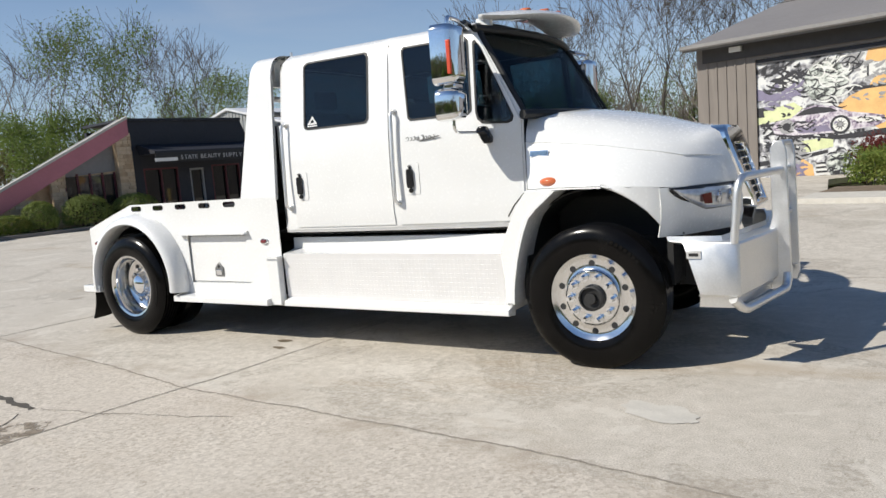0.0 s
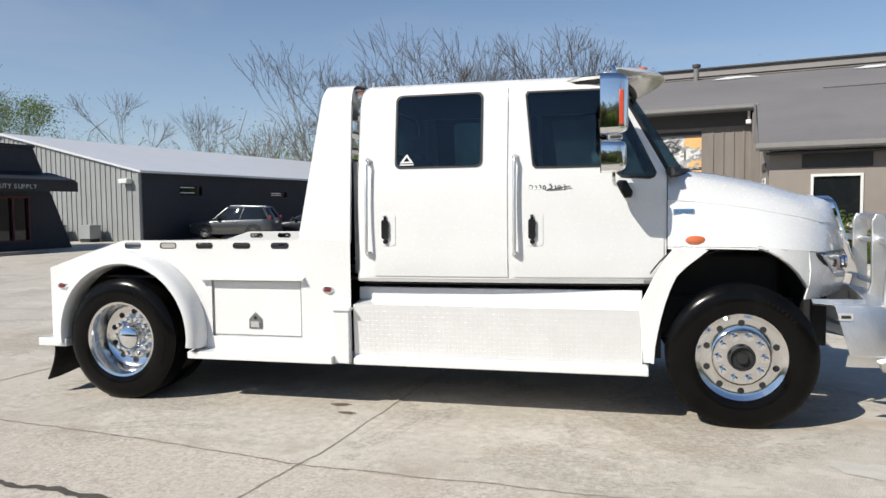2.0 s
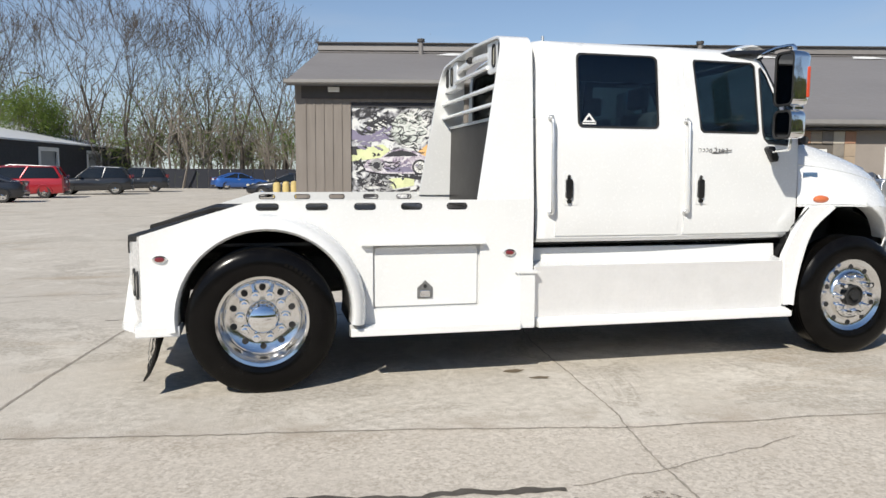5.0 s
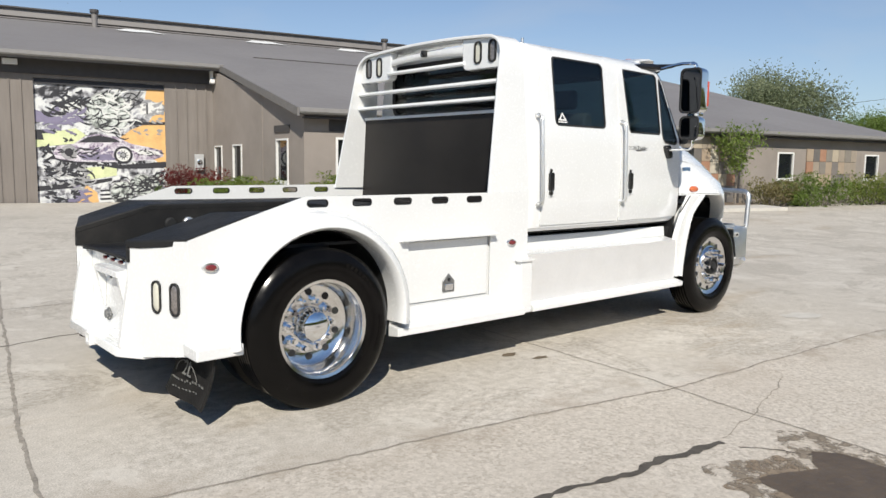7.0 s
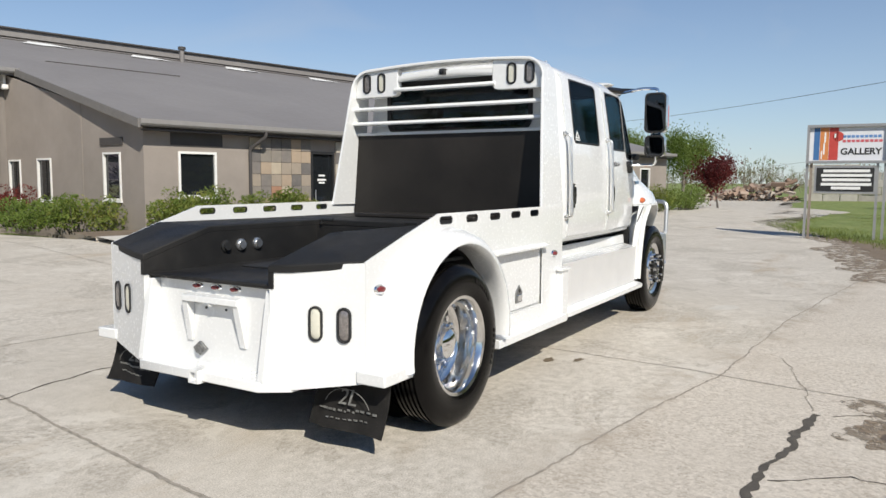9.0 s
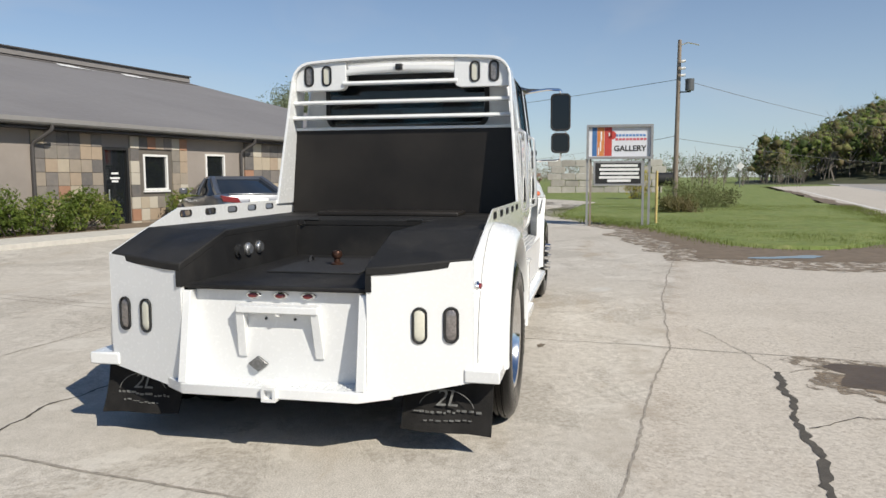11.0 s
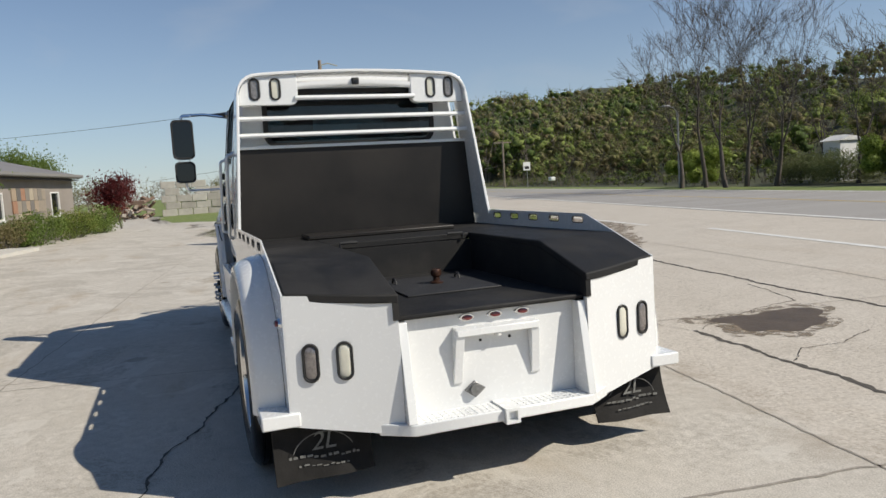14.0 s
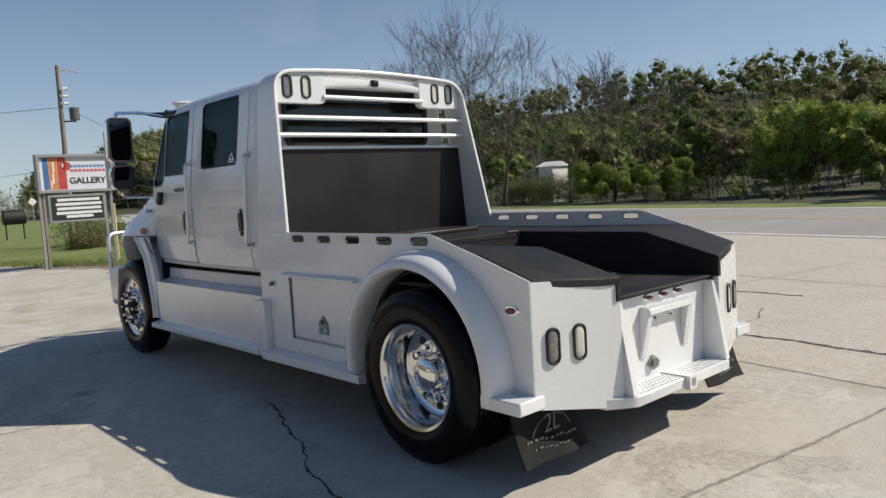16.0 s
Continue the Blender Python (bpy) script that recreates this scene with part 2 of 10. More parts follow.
def black_panel():
    m = Mat("black_satin_panel", (0.012, 0.01, 0.009), 0.42, 0, 0.3)
    n1 = m.noise(1.4, 6, 0.65)
    m.set("Base Color", m.ramp(n1, [(0.3, (0.013, 0.0115, 0.0105)), (0.7, (0.027, 0.0235, 0.0205))]))
    m.set("Roughness", m.level(n1, 0.3, 0.7, 0.36, 0.5))
    m.bump(m.noise(300, 2), 0.12, 0.002)
    return m.m


def tyre_rubber():
    m = Mat("tyre_rubber", (0.018, 0.018, 0.018), 0.25, 0, 0.16)
    n1 = m.noise(7, 5)
    m.set("Base Color", m.ramp(n1, [(0.3, (0.0022, 0.002, 0.002)), (0.75, (0.0055, 0.005, 0.0045))]))
    m.set("Roughness", m.level(n1, 0.3, 0.7, 0.13, 0.25))
    m.bump(m.noise(60, 3), 0.05, 0.002)
    return m.m


def polished(name, color=(0.86, 0.86, 0.87), rough=0.08, smear=0.1):
    m = Mat(name, color, rough, 1.0)
    n1, n2 = m.noise(9, 5), m.noise(80, 3)
    m.set("Roughness", m.level(n1, 0.3, 0.7, rough, rough + smear))
    m.set("Base Color", m.ramp(n2, [(0.3, tuple(c * 0.92 for c in color)), (0.7, color)]))
    return m.m


def tinted_glass(name="dark_tinted_glass", tint=(0.42, 0.52, 0.55)):
    """Tinted pane: most light passes darkened, a little is mirrored."""
    m = Mat(name, (0.1, 0.12, 0.13), 0.02)
    clear, gloss, mix = m.n.new("ShaderNodeBsdfTransparent"), m.n.new("ShaderNodeBsdfGlossy"), m.n.new("ShaderNodeMixShader")
    clear.inputs["Color"].default_value = (*tint, 1)
    gloss.inputs["Roughness"].default_value = 0.01
    m.l.new(m.level(m.noise(1.5, 4), 0.3, 0.7, 0.045, 0.065), mix.inputs["Fac"])
    m.l.new(clear.outputs["BSDF"], mix.inputs[1])
    m.l.new(gloss.outputs["BSDF"], mix.inputs[2])
    m.l.new(mix.outputs["Shader"], m.n["Material Output"].inputs["Surface"])
    return m.m


def concrete():
    """Old worn concrete: fine aggregate, stains, wide blotches."""
    m = Mat("worn_concrete", (0.4, 0.38, 0.34), 0.85)
    big, mid, fine, grit = m.noise(0.16, 6, 0.6), m.noise(0.9, 7, 0.65, distort=0.4), m.noise(14, 6, 0.7), m.noise(110, 3)
    base = m.ramp(big, [(0.3, (0.36, 0.335, 0.29)), (0.5, (0.43, 0.40, 0.355)), (0.72, (0.48, 0.45, 0.405))])
    stain = m.level(mid, 0.50, 0.72)
    c = m.mix(m.math("MULTIPLY", stain, 0.6), base, (0.26, 0.235, 0.195))
    pale = m.level(m.noise(1.7, 8, 0.72, distort=0.8), 0.54, 0.66)
    c = m.mix(m.math("MULTIPLY", pale, 0.45), c, (0.58, 0.555, 0.51))
    patch = m.noise(5.5, 7, 0.7)
    c = m.mix(0.35, c, m.ramp(patch, [(0.34, (0.25, 0.23, 0.195)), (0.5, (0.43, 0.405, 0.36)), (0.66, (0.6, 0.57, 0.52))]))
    worn = m.level(m.noise(0.33, 5, 0.6), 0.47, 0.6)
    c = m.mix(m.math("ADD", m.math("MULTIPLY", worn, 0.5), 0.2), c, m.ramp(fine, [(0.38, (0.27, 0.245, 0.205)), (0.5, (0.43, 0.405, 0.36)), (0.6, (0.6, 0.57, 0.52))]))
    c = m.mix(0.4, c, m.ramp(grit, [(0.36, (0.2, 0.185, 0.16)), (0.5, (0.42, 0.395, 0.35)), (0.64, (0.64, 0.61, 0.56))]))
    pebble = m.level(m.voronoi(38, "F1"), 0.1, 0.22, 1.0, 0.0)
    c = m.mix(m.math("MULTIPLY", m.math("MULTIPLY", pebble, worn), 0.6), c, (0.19, 0.17, 0.145))
    spall = m.level(m.noise(0.62, 9, 0.68, distort=0.7), 0.545, 0.56)
    c = m.mix(m.math("MULTIPLY", spall, 0.55), c, m.ramp(m.noise(26, 6, 0.75), [(0.36, (0.17, 0.155, 0.13)), (0.5, (0.32, 0.295, 0.255)), (0.64, (0.5, 0.475, 0.43))]))
    skim = m.level(m.noise(1.1, 8, 0.66, distort=0.5), 0.57, 0.58)
    c = m.mix(m.math("MULTIPLY", skim, 0.4), c, (0.55, 0.53, 0.485))
    rust = m.level(m.noise(0.5, 7, 0.7, m.coords((0.5, 1.6, 1), (0, 0, 0.25), "World")), 0.56, 0.66)
    c = m.mix(m.math("MULTIPLY", rust, 0.45), c, (0.3, 0.235, 0.16))
    spots = m.level(m.voronoi(0.55, "F1"), 0.05, 0.07, 1.0, 0.0)
    c = m.mix(m.math("MULTIPLY", spots, 0.5), c, (0.19, 0.165, 0.13))
    place_xyz = m.n.new("ShaderNodeSeparateXYZ")
    m.l.new(m.coords(kind="World"), place_xyz.inputs["Vector"])
    off = m.math("ADD", m.math("ADD", place_xyz.outputs["Y"], m.math("MULTIPLY", place_xyz.outputs["X"], 0.118)), m.math("ADD", m.math("MULTIPLY", m.noise(2.2, 5, 0.7), 0.16), 1.95))
    older = m.level(off, -0.03, 0.03, 1.0, 0.0)
    stones = m.ramp(m.voronoi(46, "F1", out="Color"), [(0.2, (0.24, 0.205, 0.17)), (0.5, (0.44, 0.4, 0.345)), (0.8, (0.6, 0.56, 0.5))])
    gravel = m.mix(0.55, m.ramp(m.noise(38, 5, 0.75), [(0.38, (0.2, 0.175, 0.145)), (0.5, (0.43, 0.39, 0.34)), (0.62, (0.62, 0.58, 0.52))]), stones)
    gravel = m.mix(m.math("MULTIPLY", m.level(m.noise(1.4, 6, 0.65), 0.42, 0.62), 0.45), gravel, (0.46, 0.42, 0.37))
    c = m.mix(m.math("MULTIPLY", older, 0.62), c, gravel)
    silt = m.math("MULTIPLY", m.level(m.math("ABSOLUTE", m.math("ADD", off, -0.02)), 0.02, 0.36, 1.0, 0.0), m.level(m.noise(1.9, 7, 0.7), 0.46, 0.6))
    c = m.mix(m.math("MULTIPLY", silt, 0.5), c, (0.25, 0.205, 0.155))
    c = m.mix(1.0, c, (1.10, 1.075, 1.04), "MULTIPLY")
    m.set("Base Color", c)
    m.set("Roughness", m.level(fine, 0.3, 0.7, 0.75, 0.95))
    h = m.math("ADD", m.math("ADD", m.math("MULTIPLY", fine, 0.7), m.math("MULTIPLY", grit, 0.5)), m.math("MULTIPLY", spall, -0.35))
    m.bump(h, 0.35, 0.012)
    return m.m


def asphalt_road():
    m = Mat("grey_road_surface", (0.2, 0.19, 0.175), 0.85)
    a, b = m.noise(0.5, 6, 0.6, m.coords((1, 0.12, 1), (0, 0, 1.39), "World")), m.noise(60, 4, 0.7)
    c = m.ramp(a, [(0.3, (0.25, 0.235, 0.215)), (0.7, (0.36, 0.34, 0.315))])
    m.set("Base Color", m.mix(0.35, c, m.ramp(b, [(0.35, (0.14, 0.13, 0.12)), (0.65, (0.45, 0.43, 0.4))])))
    m.bump(b, 0.3, 0.01)
    return m.m


def grass_ground():
    m = Mat("lawn_earth", (0.08, 0.11, 0.03), 0.95)
    a, b = m.noise(0.35, 6, 0.65), m.noise(9, 5, 0.7)
    c = m.ramp(a, [(0.3, (0.2, 0.2, 0.065)), (0.45, (0.145, 0.205, 0.042)), (0.58, (0.22, 0.25, 0.07)), (0.72, (0.1, 0.175, 0.032))])
    tuft = m.noise(2.4, 6, 0.7)
    m.set("Base Color", m.mix(0.35, m.mix(0.45, c, m.ramp(b, [(0.34, (0.03, 0.05, 0.014)), (0.66, (0.24, 0.28, 0.09))])), m.ramp(tuft, [(0.36, (0.05, 0.085, 0.018)), (0.5, (0.15, 0.2, 0.045)), (0.64, (0.3, 0.29, 0.12))])))
    m.bump(b, 0.6, 0.05)
    return m.m


def leaf_mat(name, lo, mid, hi, scale=1.0, speck=0.45, thin=0.35):
    """Leaves whose colour drifts from plant to plant and a little from leaf to leaf; some light passes through them."""
    m = Mat(name, mid, 0.55, 0, 0.25)
    r = m.island()
    n = m.level(m.noise(0.3 * scale, 3), 0.3, 0.7)
    f = m.math("ADD", m.math("MULTIPLY", r, speck), m.math("MULTIPLY", n, 1 - speck))
    c = m.ramp(f, [(0.1, lo), (0.5, mid), (0.9, hi)])
    m.set("Base Color", c)
    through_leaf, both_ways = m.n.new("ShaderNodeBsdfTranslucent"), m.n.new("ShaderNodeMixShader")
    m.l.new(m.mix(0.5, c, hi), through_leaf.inputs["Color"])
    both_ways.inputs["Fac"].default_value = thin
    m.l.new(m.b.outputs["BSDF"], both_ways.inputs[1])
    m.l.new(through_leaf.outputs["BSDF"], both_ways.inputs[2])
    m.l.new(both_ways.outputs["Shader"], m.n["Material Output"].inputs["Surface"])
    return m.m


def siding():
    m = Mat("weathered_grey_siding", (0.19, 0.165, 0.145), 0.8)
    v = m.coords((6, 6, 0.6), (0, 0, 0), "World")
    a, b = m.noise(1.0, 6, 0.65, v), m.noise(0.4, 4)
    c = m.ramp(a, [(0.25, (0.15, 0.13, 0.115)), (0.7, (0.235, 0.208, 0.185))])
    m.set("Base Color", m.mix(0.4, c, m.ramp(b, [(0.3, (0.165, 0.145, 0.125)), (0.7, (0.225, 0.2, 0.178))])))
    m.bump(a, 0.25, 0.01)
    return m.m


def stucco(name, color):
    m = Mat(name, color, 0.88)
    a, b = m.noise(0.8, 6, 0.65), m.noise(70, 3)
    lo, hi = tuple(c * 0.86 for c in color), tuple(c * 1.1 for c in color)
    m.set("Base Color", m.ramp(a, [(0.3, lo), (0.7, hi)]))
    m.bump(b, 0.3, 0.006)
    return m.m


def shingles():
    m = Mat("grey_metal_roofing", (0.2, 0.185, 0.175), 0.55)
    a, b = m.noise(0.22, 6, 0.6, distort=0.5), m.noise(5, 6, 0.7)
    c = m.ramp(a, [(0.3, (0.165, 0.152, 0.145)), (0.7, (0.225, 0.21, 0.2))])
    m.set("Base Color", m.mix(0.3, c, m.ramp(b, [(0.3, (0.13, 0.12, 0.115)), (0.7, (0.25, 0.235, 0.225))])))
    m.set("Roughness", m.level(b, 0.3, 0.7, 0.5, 0.7))
    m.bump(b, 0.1, 0.01)
    return m.m


def slate_mix():
    """Stone tiles, each of its own colour."""
    m = Mat("mixed_slate_tiles", (0.25, 0.2, 0.16), 0.7)
    r = m.random()
    m_n = m.noise(5, 6, 0.7)
    c = m.ramp(r, [(0.0, (0.30, 0.255, 0.2)), (0.16, (0.16, 0.15, 0.14)), (0.3, (0.34, 0.17, 0.1)), (0.42, (0.42, 0.36, 0.27)),
                   (0.55, (0.1, 0.1, 0.1)), (0.68, (0.36, 0.28, 0.2)), (0.8, (0.2, 0.185, 0.16)), (0.92, (0.5, 0.46, 0.38))])
    c.node.color_ramp.interpolation = "CONSTANT"
    m.set("Base Color", m.mix(0.2, c, m.ramp(m_n, [(0.3, (0.13, 0.1, 0.08)), (0.7, (0.42, 0.33, 0.25))]), "MIX"))
    m.bump(m_n, 0.4, 0.02)
    return m.m


def bark(name, lo, hi):
    m = Mat(name, lo, 0.9)
    n = m.noise(3.0, 6, 0.7, m.coords((3, 3, 0.8), kind="World"))
    m.set("Base Color", m.ramp(n, [(0.3, lo), (0.7, hi)]))
    m.bump(n, 0.5, 0.03)
    return m.m


WHITE = white_paint()
LINER = bedliner()
PANEL = black_panel()
RUBBER = tyre_rubber()
CHROME = polished("chrome", (0.88, 0.89, 0.9), 0.03, 0.03)
ALLOY = polished("polished_aluminium", (0.78, 0.775, 0.765), 0.08, 0.12)
BRUSHED = polished("brushed_aluminium", (0.82, 0.82, 0.81), 0.34, 0.14)
CAST = plain("dull_grey_casting", (0.24, 0.24, 0.235), 0.42, 0.7, vary=0.35, scale=40)
GLASS = tinted_glass()
GLASS_DEEP = tinted_glass("deep_tinted_glass", (0.2, 0.26, 0.28))
CONCRETE = concrete()
ROAD = asphalt_road()
LAWN = grass_ground()
SIDING = siding()
STUCCO = stucco("taupe_stucco", (0.27, 0.235, 0.205))
TRIM_DARK = plain("dark_grey_fascia", (0.055, 0.05, 0.048), 0.7, vary=0.15)
ROOFING = shingles()
SLATE = slate_mix()
BLACK = plain("matt_black", (0.015, 0.015, 0.015), 0.6, vary=0.2)
BLACK_GLOSS = plain("gloss_black_plastic", (0.012, 0.012, 0.013), 0.22, vary=0.2)
DARK_METAL = plain("dark_chassis_metal", (0.02, 0.02, 0.021), 0.6, vary=0.3, bump=0.1)
WHITE_TRIM = plain("white_trim", (0.72, 0.71, 0.68), 0.5, vary=0.06)
SILVER_TRIM = plain("silver_trim", (0.55, 0.55, 0.54), 0.35, 0.3, vary=0.06)
AMBER = plain("amber_lens", (0.55, 0.14, 0.05), 0.12, vary=0.1, coat=0.5)
RED_LENS = plain("red_lens", (0.17, 0.024, 0.026), 0.1, vary=0.1, coat=0.5)
CLEAR_LENS = plain("clear_lens", (0.62, 0.6, 0.5), 0.08, vary=0.1, coat=0.6)
SMOKE_LENS = plain("grey_reflector_lens", (0.22, 0.2, 0.19), 0.15, 0.3, vary=0.5, scale=60, coat=0.6)
NAVY = plain("navy_metal_cladding", (0.016, 0.018, 0.026), 0.6, vary=0.15, scale=1.0)
TAN_STONE = plain("tan_stone", (0.5, 0.38, 0.25), 0.85, vary=0.35, scale=3.0, bump=0.4)
PINK = plain("faded_pink_fascia", (0.46, 0.17, 0.2), 0.6, vary=0.12, scale=1.0)
PANE = Mat("dark_window_pane", (0.012, 0.014, 0.016), 0.03, 0, 0.6).m
WOOD_POST = bark("grey_weathered_wood", (0.16, 0.125, 0.1), (0.3, 0.25, 0.2))
BARK = bark("grey_bark", (0.13, 0.11, 0.09), (0.25, 0.22, 0.185))
BARK_DARK = bark("dark_bark", (0.05, 0.042, 0.035), (0.12, 0.1, 0.085))
LEAF_SPRING = leaf_mat("spring_leaves", (0.07, 0.11, 0.02), (0.13, 0.19, 0.04), (0.21, 0.27, 0.07))
LEAF_BUSH = leaf_mat("bush_leaves", (0.16, 0.21, 0.035), (0.24, 0.31, 0.055), (0.32, 0.38, 0.085), 1.0, 0.3)
LEAF_DARK = leaf_mat("deep_green_leaves", (0.05, 0.078, 0.022), (0.085, 0.135, 0.03), (0.14, 0.195, 0.046), 1.0, 0.2)
LEAF_DULL = leaf_mat("budding_twigs", (0.18, 0.125, 0.08), (0.19, 0.165, 0.072), (0.19, 0.21, 0.065), 1.0, 0.2)
LEAF_RED = leaf_mat("red_maple_leaves", (0.06, 0.012, 0.014), (0.12, 0.02, 0.02), (0.19, 0.04, 0.03))
HEDGE = leaf_mat("hedge_leaves", (0.05, 0.085, 0.015), (0.13, 0.19, 0.035), (0.28, 0.27, 0.07), 3.0)
LEAF_PALE = leaf_mat("silvery_leaves", (0.10, 0.12, 0.07), (0.19, 0.22, 0.13), (0.3, 0.33, 0.2))
LEAF_WOOD = leaf_mat("woodland_leaves", (0.13, 0.16, 0.04), (0.195, 0.245, 0.06), (0.275, 0.32, 0.085), 1.0, 0.3)
LEAF_TWIG = leaf_mat("bud_haze", (0.11, 0.085, 0.065), (0.15, 0.12, 0.085), (0.17, 0.16, 0.085))
GRASS = leaf_mat("grass_blades", (0.10, 0.12, 0.03), (0.16, 0.21, 0.04), (0.27, 0.28, 0.10), 1.3)
LEAF_HAZE = leaf_mat("yellow_green_haze", (0.14, 0.13, 0.07), (0.18, 0.19, 0.08), (0.2, 0.24, 0.09))
YELLOW_BLOOM = leaf_mat("yellow_blossom", (0.2, 0.17, 0.02), (0.42, 0.36, 0.04), (0.55, 0.48, 0.08))



def shaded_foliage(name, lo, mid, hi):
    """The closed inside of a far crown: shade between its leaves is painted in as dark gaps."""
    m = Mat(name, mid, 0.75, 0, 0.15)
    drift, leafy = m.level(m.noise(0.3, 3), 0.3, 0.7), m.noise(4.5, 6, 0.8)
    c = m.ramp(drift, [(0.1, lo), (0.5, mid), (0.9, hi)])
    # noise darkens the colour to stand for shade between the leaves
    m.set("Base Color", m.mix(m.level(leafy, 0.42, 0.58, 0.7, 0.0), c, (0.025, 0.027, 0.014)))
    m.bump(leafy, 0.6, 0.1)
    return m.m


CORES = {"woodland_leaves": shaded_foliage("woodland_inside", (0.13, 0.16, 0.04), (0.19, 0.24, 0.058), (0.27, 0.32, 0.085)),
         "deep_green_leaves": shaded_foliage("deep_green_inside", (0.048, 0.075, 0.022), (0.08, 0.125, 0.03), (0.135, 0.185, 0.045)),
         "budding_twigs": shaded_foliage("budding_inside", (0.165, 0.115, 0.072), (0.18, 0.155, 0.068), (0.18, 0.2, 0.06)),
         "bush_leaves": shaded_foliage("bush_inside", (0.16, 0.21, 0.035), (0.23, 0.3, 0.055), (0.31, 0.37, 0.085))}

# ---------------------------------------------------------------- ground, lot, road, lawn
LOT_TURN = radians(-12)
LOT = Matrix.Translation((7.6, 11.2, 0)) @ Matrix.Rotation(LOT_TURN, 4, "Z")   # frame of the gallery building: u along its front, v to its back


def uv(u, v, z=0.0):
    return LOT @ Vector((u, v, z))


def slope(x, y):
    """Height of the lot, which rises a little towards the gallery."""
    p = LOT.inverted() @ Vector((x, y, 0))
    a = min(1, max(0, (p.y + 9.5) / 9.0))
    b = min(1, max(0, (p.x + 16) / 8.0)) * min(1, max(0, (40 - p.x) / 12))
    return 0.24 * a * a * (3 - 2 * a) * b


def flat(name, pts, z, mat, thick=0.0, cut=0):
    bm = bmesh.new()
    f = bm.faces.new([bm.verts.new((p[0], p[1], z)) for p in pts])
    if cut:
        bmesh.ops.triangulate(bm, faces=[f])
    bmesh.ops.recalc_face_normals(bm, faces=bm.faces[:])
    if bm.faces[0].normal.z < 0:
        bmesh.ops.reverse_faces(bm, faces=bm.faces[:])
    if thick:
        ex = bmesh.ops.extrude_face_region(bm, geom=bm.faces[:])
        bmesh.ops.translate(bm, vec=(0, 0, -thick), verts=[g for g in ex["geom"] if isinstance(g, bmesh.types.BMVert)])
    return part(name, bm, mat, smooth=0)


ground = flat("ground", [(-1500, -1500), (1500, -1500), (1500, 1500), (-1500, 1500)], -0.06, LAWN)
tagged(ground, "open ground of grass and earth reaching to the horizon", "ground", kind="structure")
lot_outline = [uv(-95, -24.74)[:2], uv(120, -24.74)[:2], (110, -25.6), (82, -21.2), (48.9, -15.9), (35, -13.6), (26.3, -12.1), (21, -11.2), (16.4, -9.3), (13.2, -7.4), (12.4, -6.2), (12.4, -5.2), (13.2, -4.2), (17.0, -2.9), (20.9, -0.9), (26, 1.2), (60, 4.2), (78, 6), (78, 12), (46, 8.2), (34, 7.6),
               (25.5, 6.4), (19.5, 8.0), (16.0, 8.9), (12.5, 9.6), (9.0, 10.3), (5.3, 11.2), (4.9, 16.5), uv(-3.0, 6.7)[:2], uv(-8.2, 6.7)[:2], uv(-8.2, 60)[:2], uv(-95, 60)[:2]]
bm = bmesh.new()
bm.faces.new([bm.verts.new((p[0], p[1], 0)) for p in lot_outline])
bmesh.ops.triangulate(bm, faces=bm.faces[:])
for k in range(24):
    bmesh.ops.bisect_plane(bm, geom=bm.verts[:] + bm.edges[:] + bm.faces[:], plane_co=uv(0, -10 + k * 0.8), plane_no=uv(0, 1) - uv(0, 0))
for k in range(20):
    bmesh.ops.bisect_plane(bm, geom=bm.verts[:] + bm.edges[:] + bm.faces[:], plane_co=uv(-17 + k * 3, 0), plane_no=uv(1, 0) - uv(0, 0))
for v in bm.verts:
    v.co.z = slope(v.co.x, v.co.y)
bmesh.ops.recalc_face_normals(bm, faces=bm.faces[:])
if sum(f.normal.z for f in bm.faces) < 0:
    bmesh.ops.reverse_faces(bm, faces=bm.faces[:])
ex = bmesh.ops.extrude_face_region(bm, geom=bm.faces[:])
bmesh.ops.translate(bm, vec=(0, 0, -0.15), verts=[g for g in ex["geom"] if isinstance(g, bmesh.types.BMVert)])
lot = part("parking_lot", bm, CONCRETE)
tagged(lot, "worn pale concrete parking lot with cracks and stains", "parking lot", kind="structure")
road = flat("road", [uv(-400, -35.6), uv(600, -35.6), uv(600, -24.74), uv(-400, -24.74)], 0.004, ROAD, 0.1)
tagged(road, "grey two-lane country road with white edge lines", "road", kind="structure")

PAINT_WHITE = plain("worn_white_road_paint", (0.62, 0.61, 0.58), 0.8, vary=0.25, scale=3)
PAINT_YELLOW = plain("worn_yellow_road_paint", (0.45, 0.33, 0.12), 0.8, vary=0.3, scale=3)
for name, v, w, u0, u1, mat, txt in (("edge_line", -25.0, 0.12, -300, 500, PAINT_WHITE, "worn white edge line on the road"), ("edge_line", -35.2, 0.12, -300, 500, PAINT_WHITE, "worn white edge line on the road"),
                                     ("center_line", -30.0, 0.1, -300, 500, PAINT_YELLOW, "faded yellow centre line on the road"), ("lane_mark", -21.1, 0.1, 0.5, 8.0, PAINT_WHITE, "short faded white line on the lot")):
    ob = flat(name, [uv(u0, v - w), uv(u1, v - w), uv(u1, v + w), uv(u0, v + w)], 0.009 if v < -24 else 0.005, mat)
    tagged(ob, txt, "road marking", kind="structure")

CRACK = plain("dark_crack_filling", (0.075, 0.066, 0.055), 0.95, vary=0.4, scale=12, bump=0.4)
JOINT = plain("gritty_joint_filling", (0.285, 0.255, 0.215), 0.95, vary=0.45, scale=12, bump=0.4)


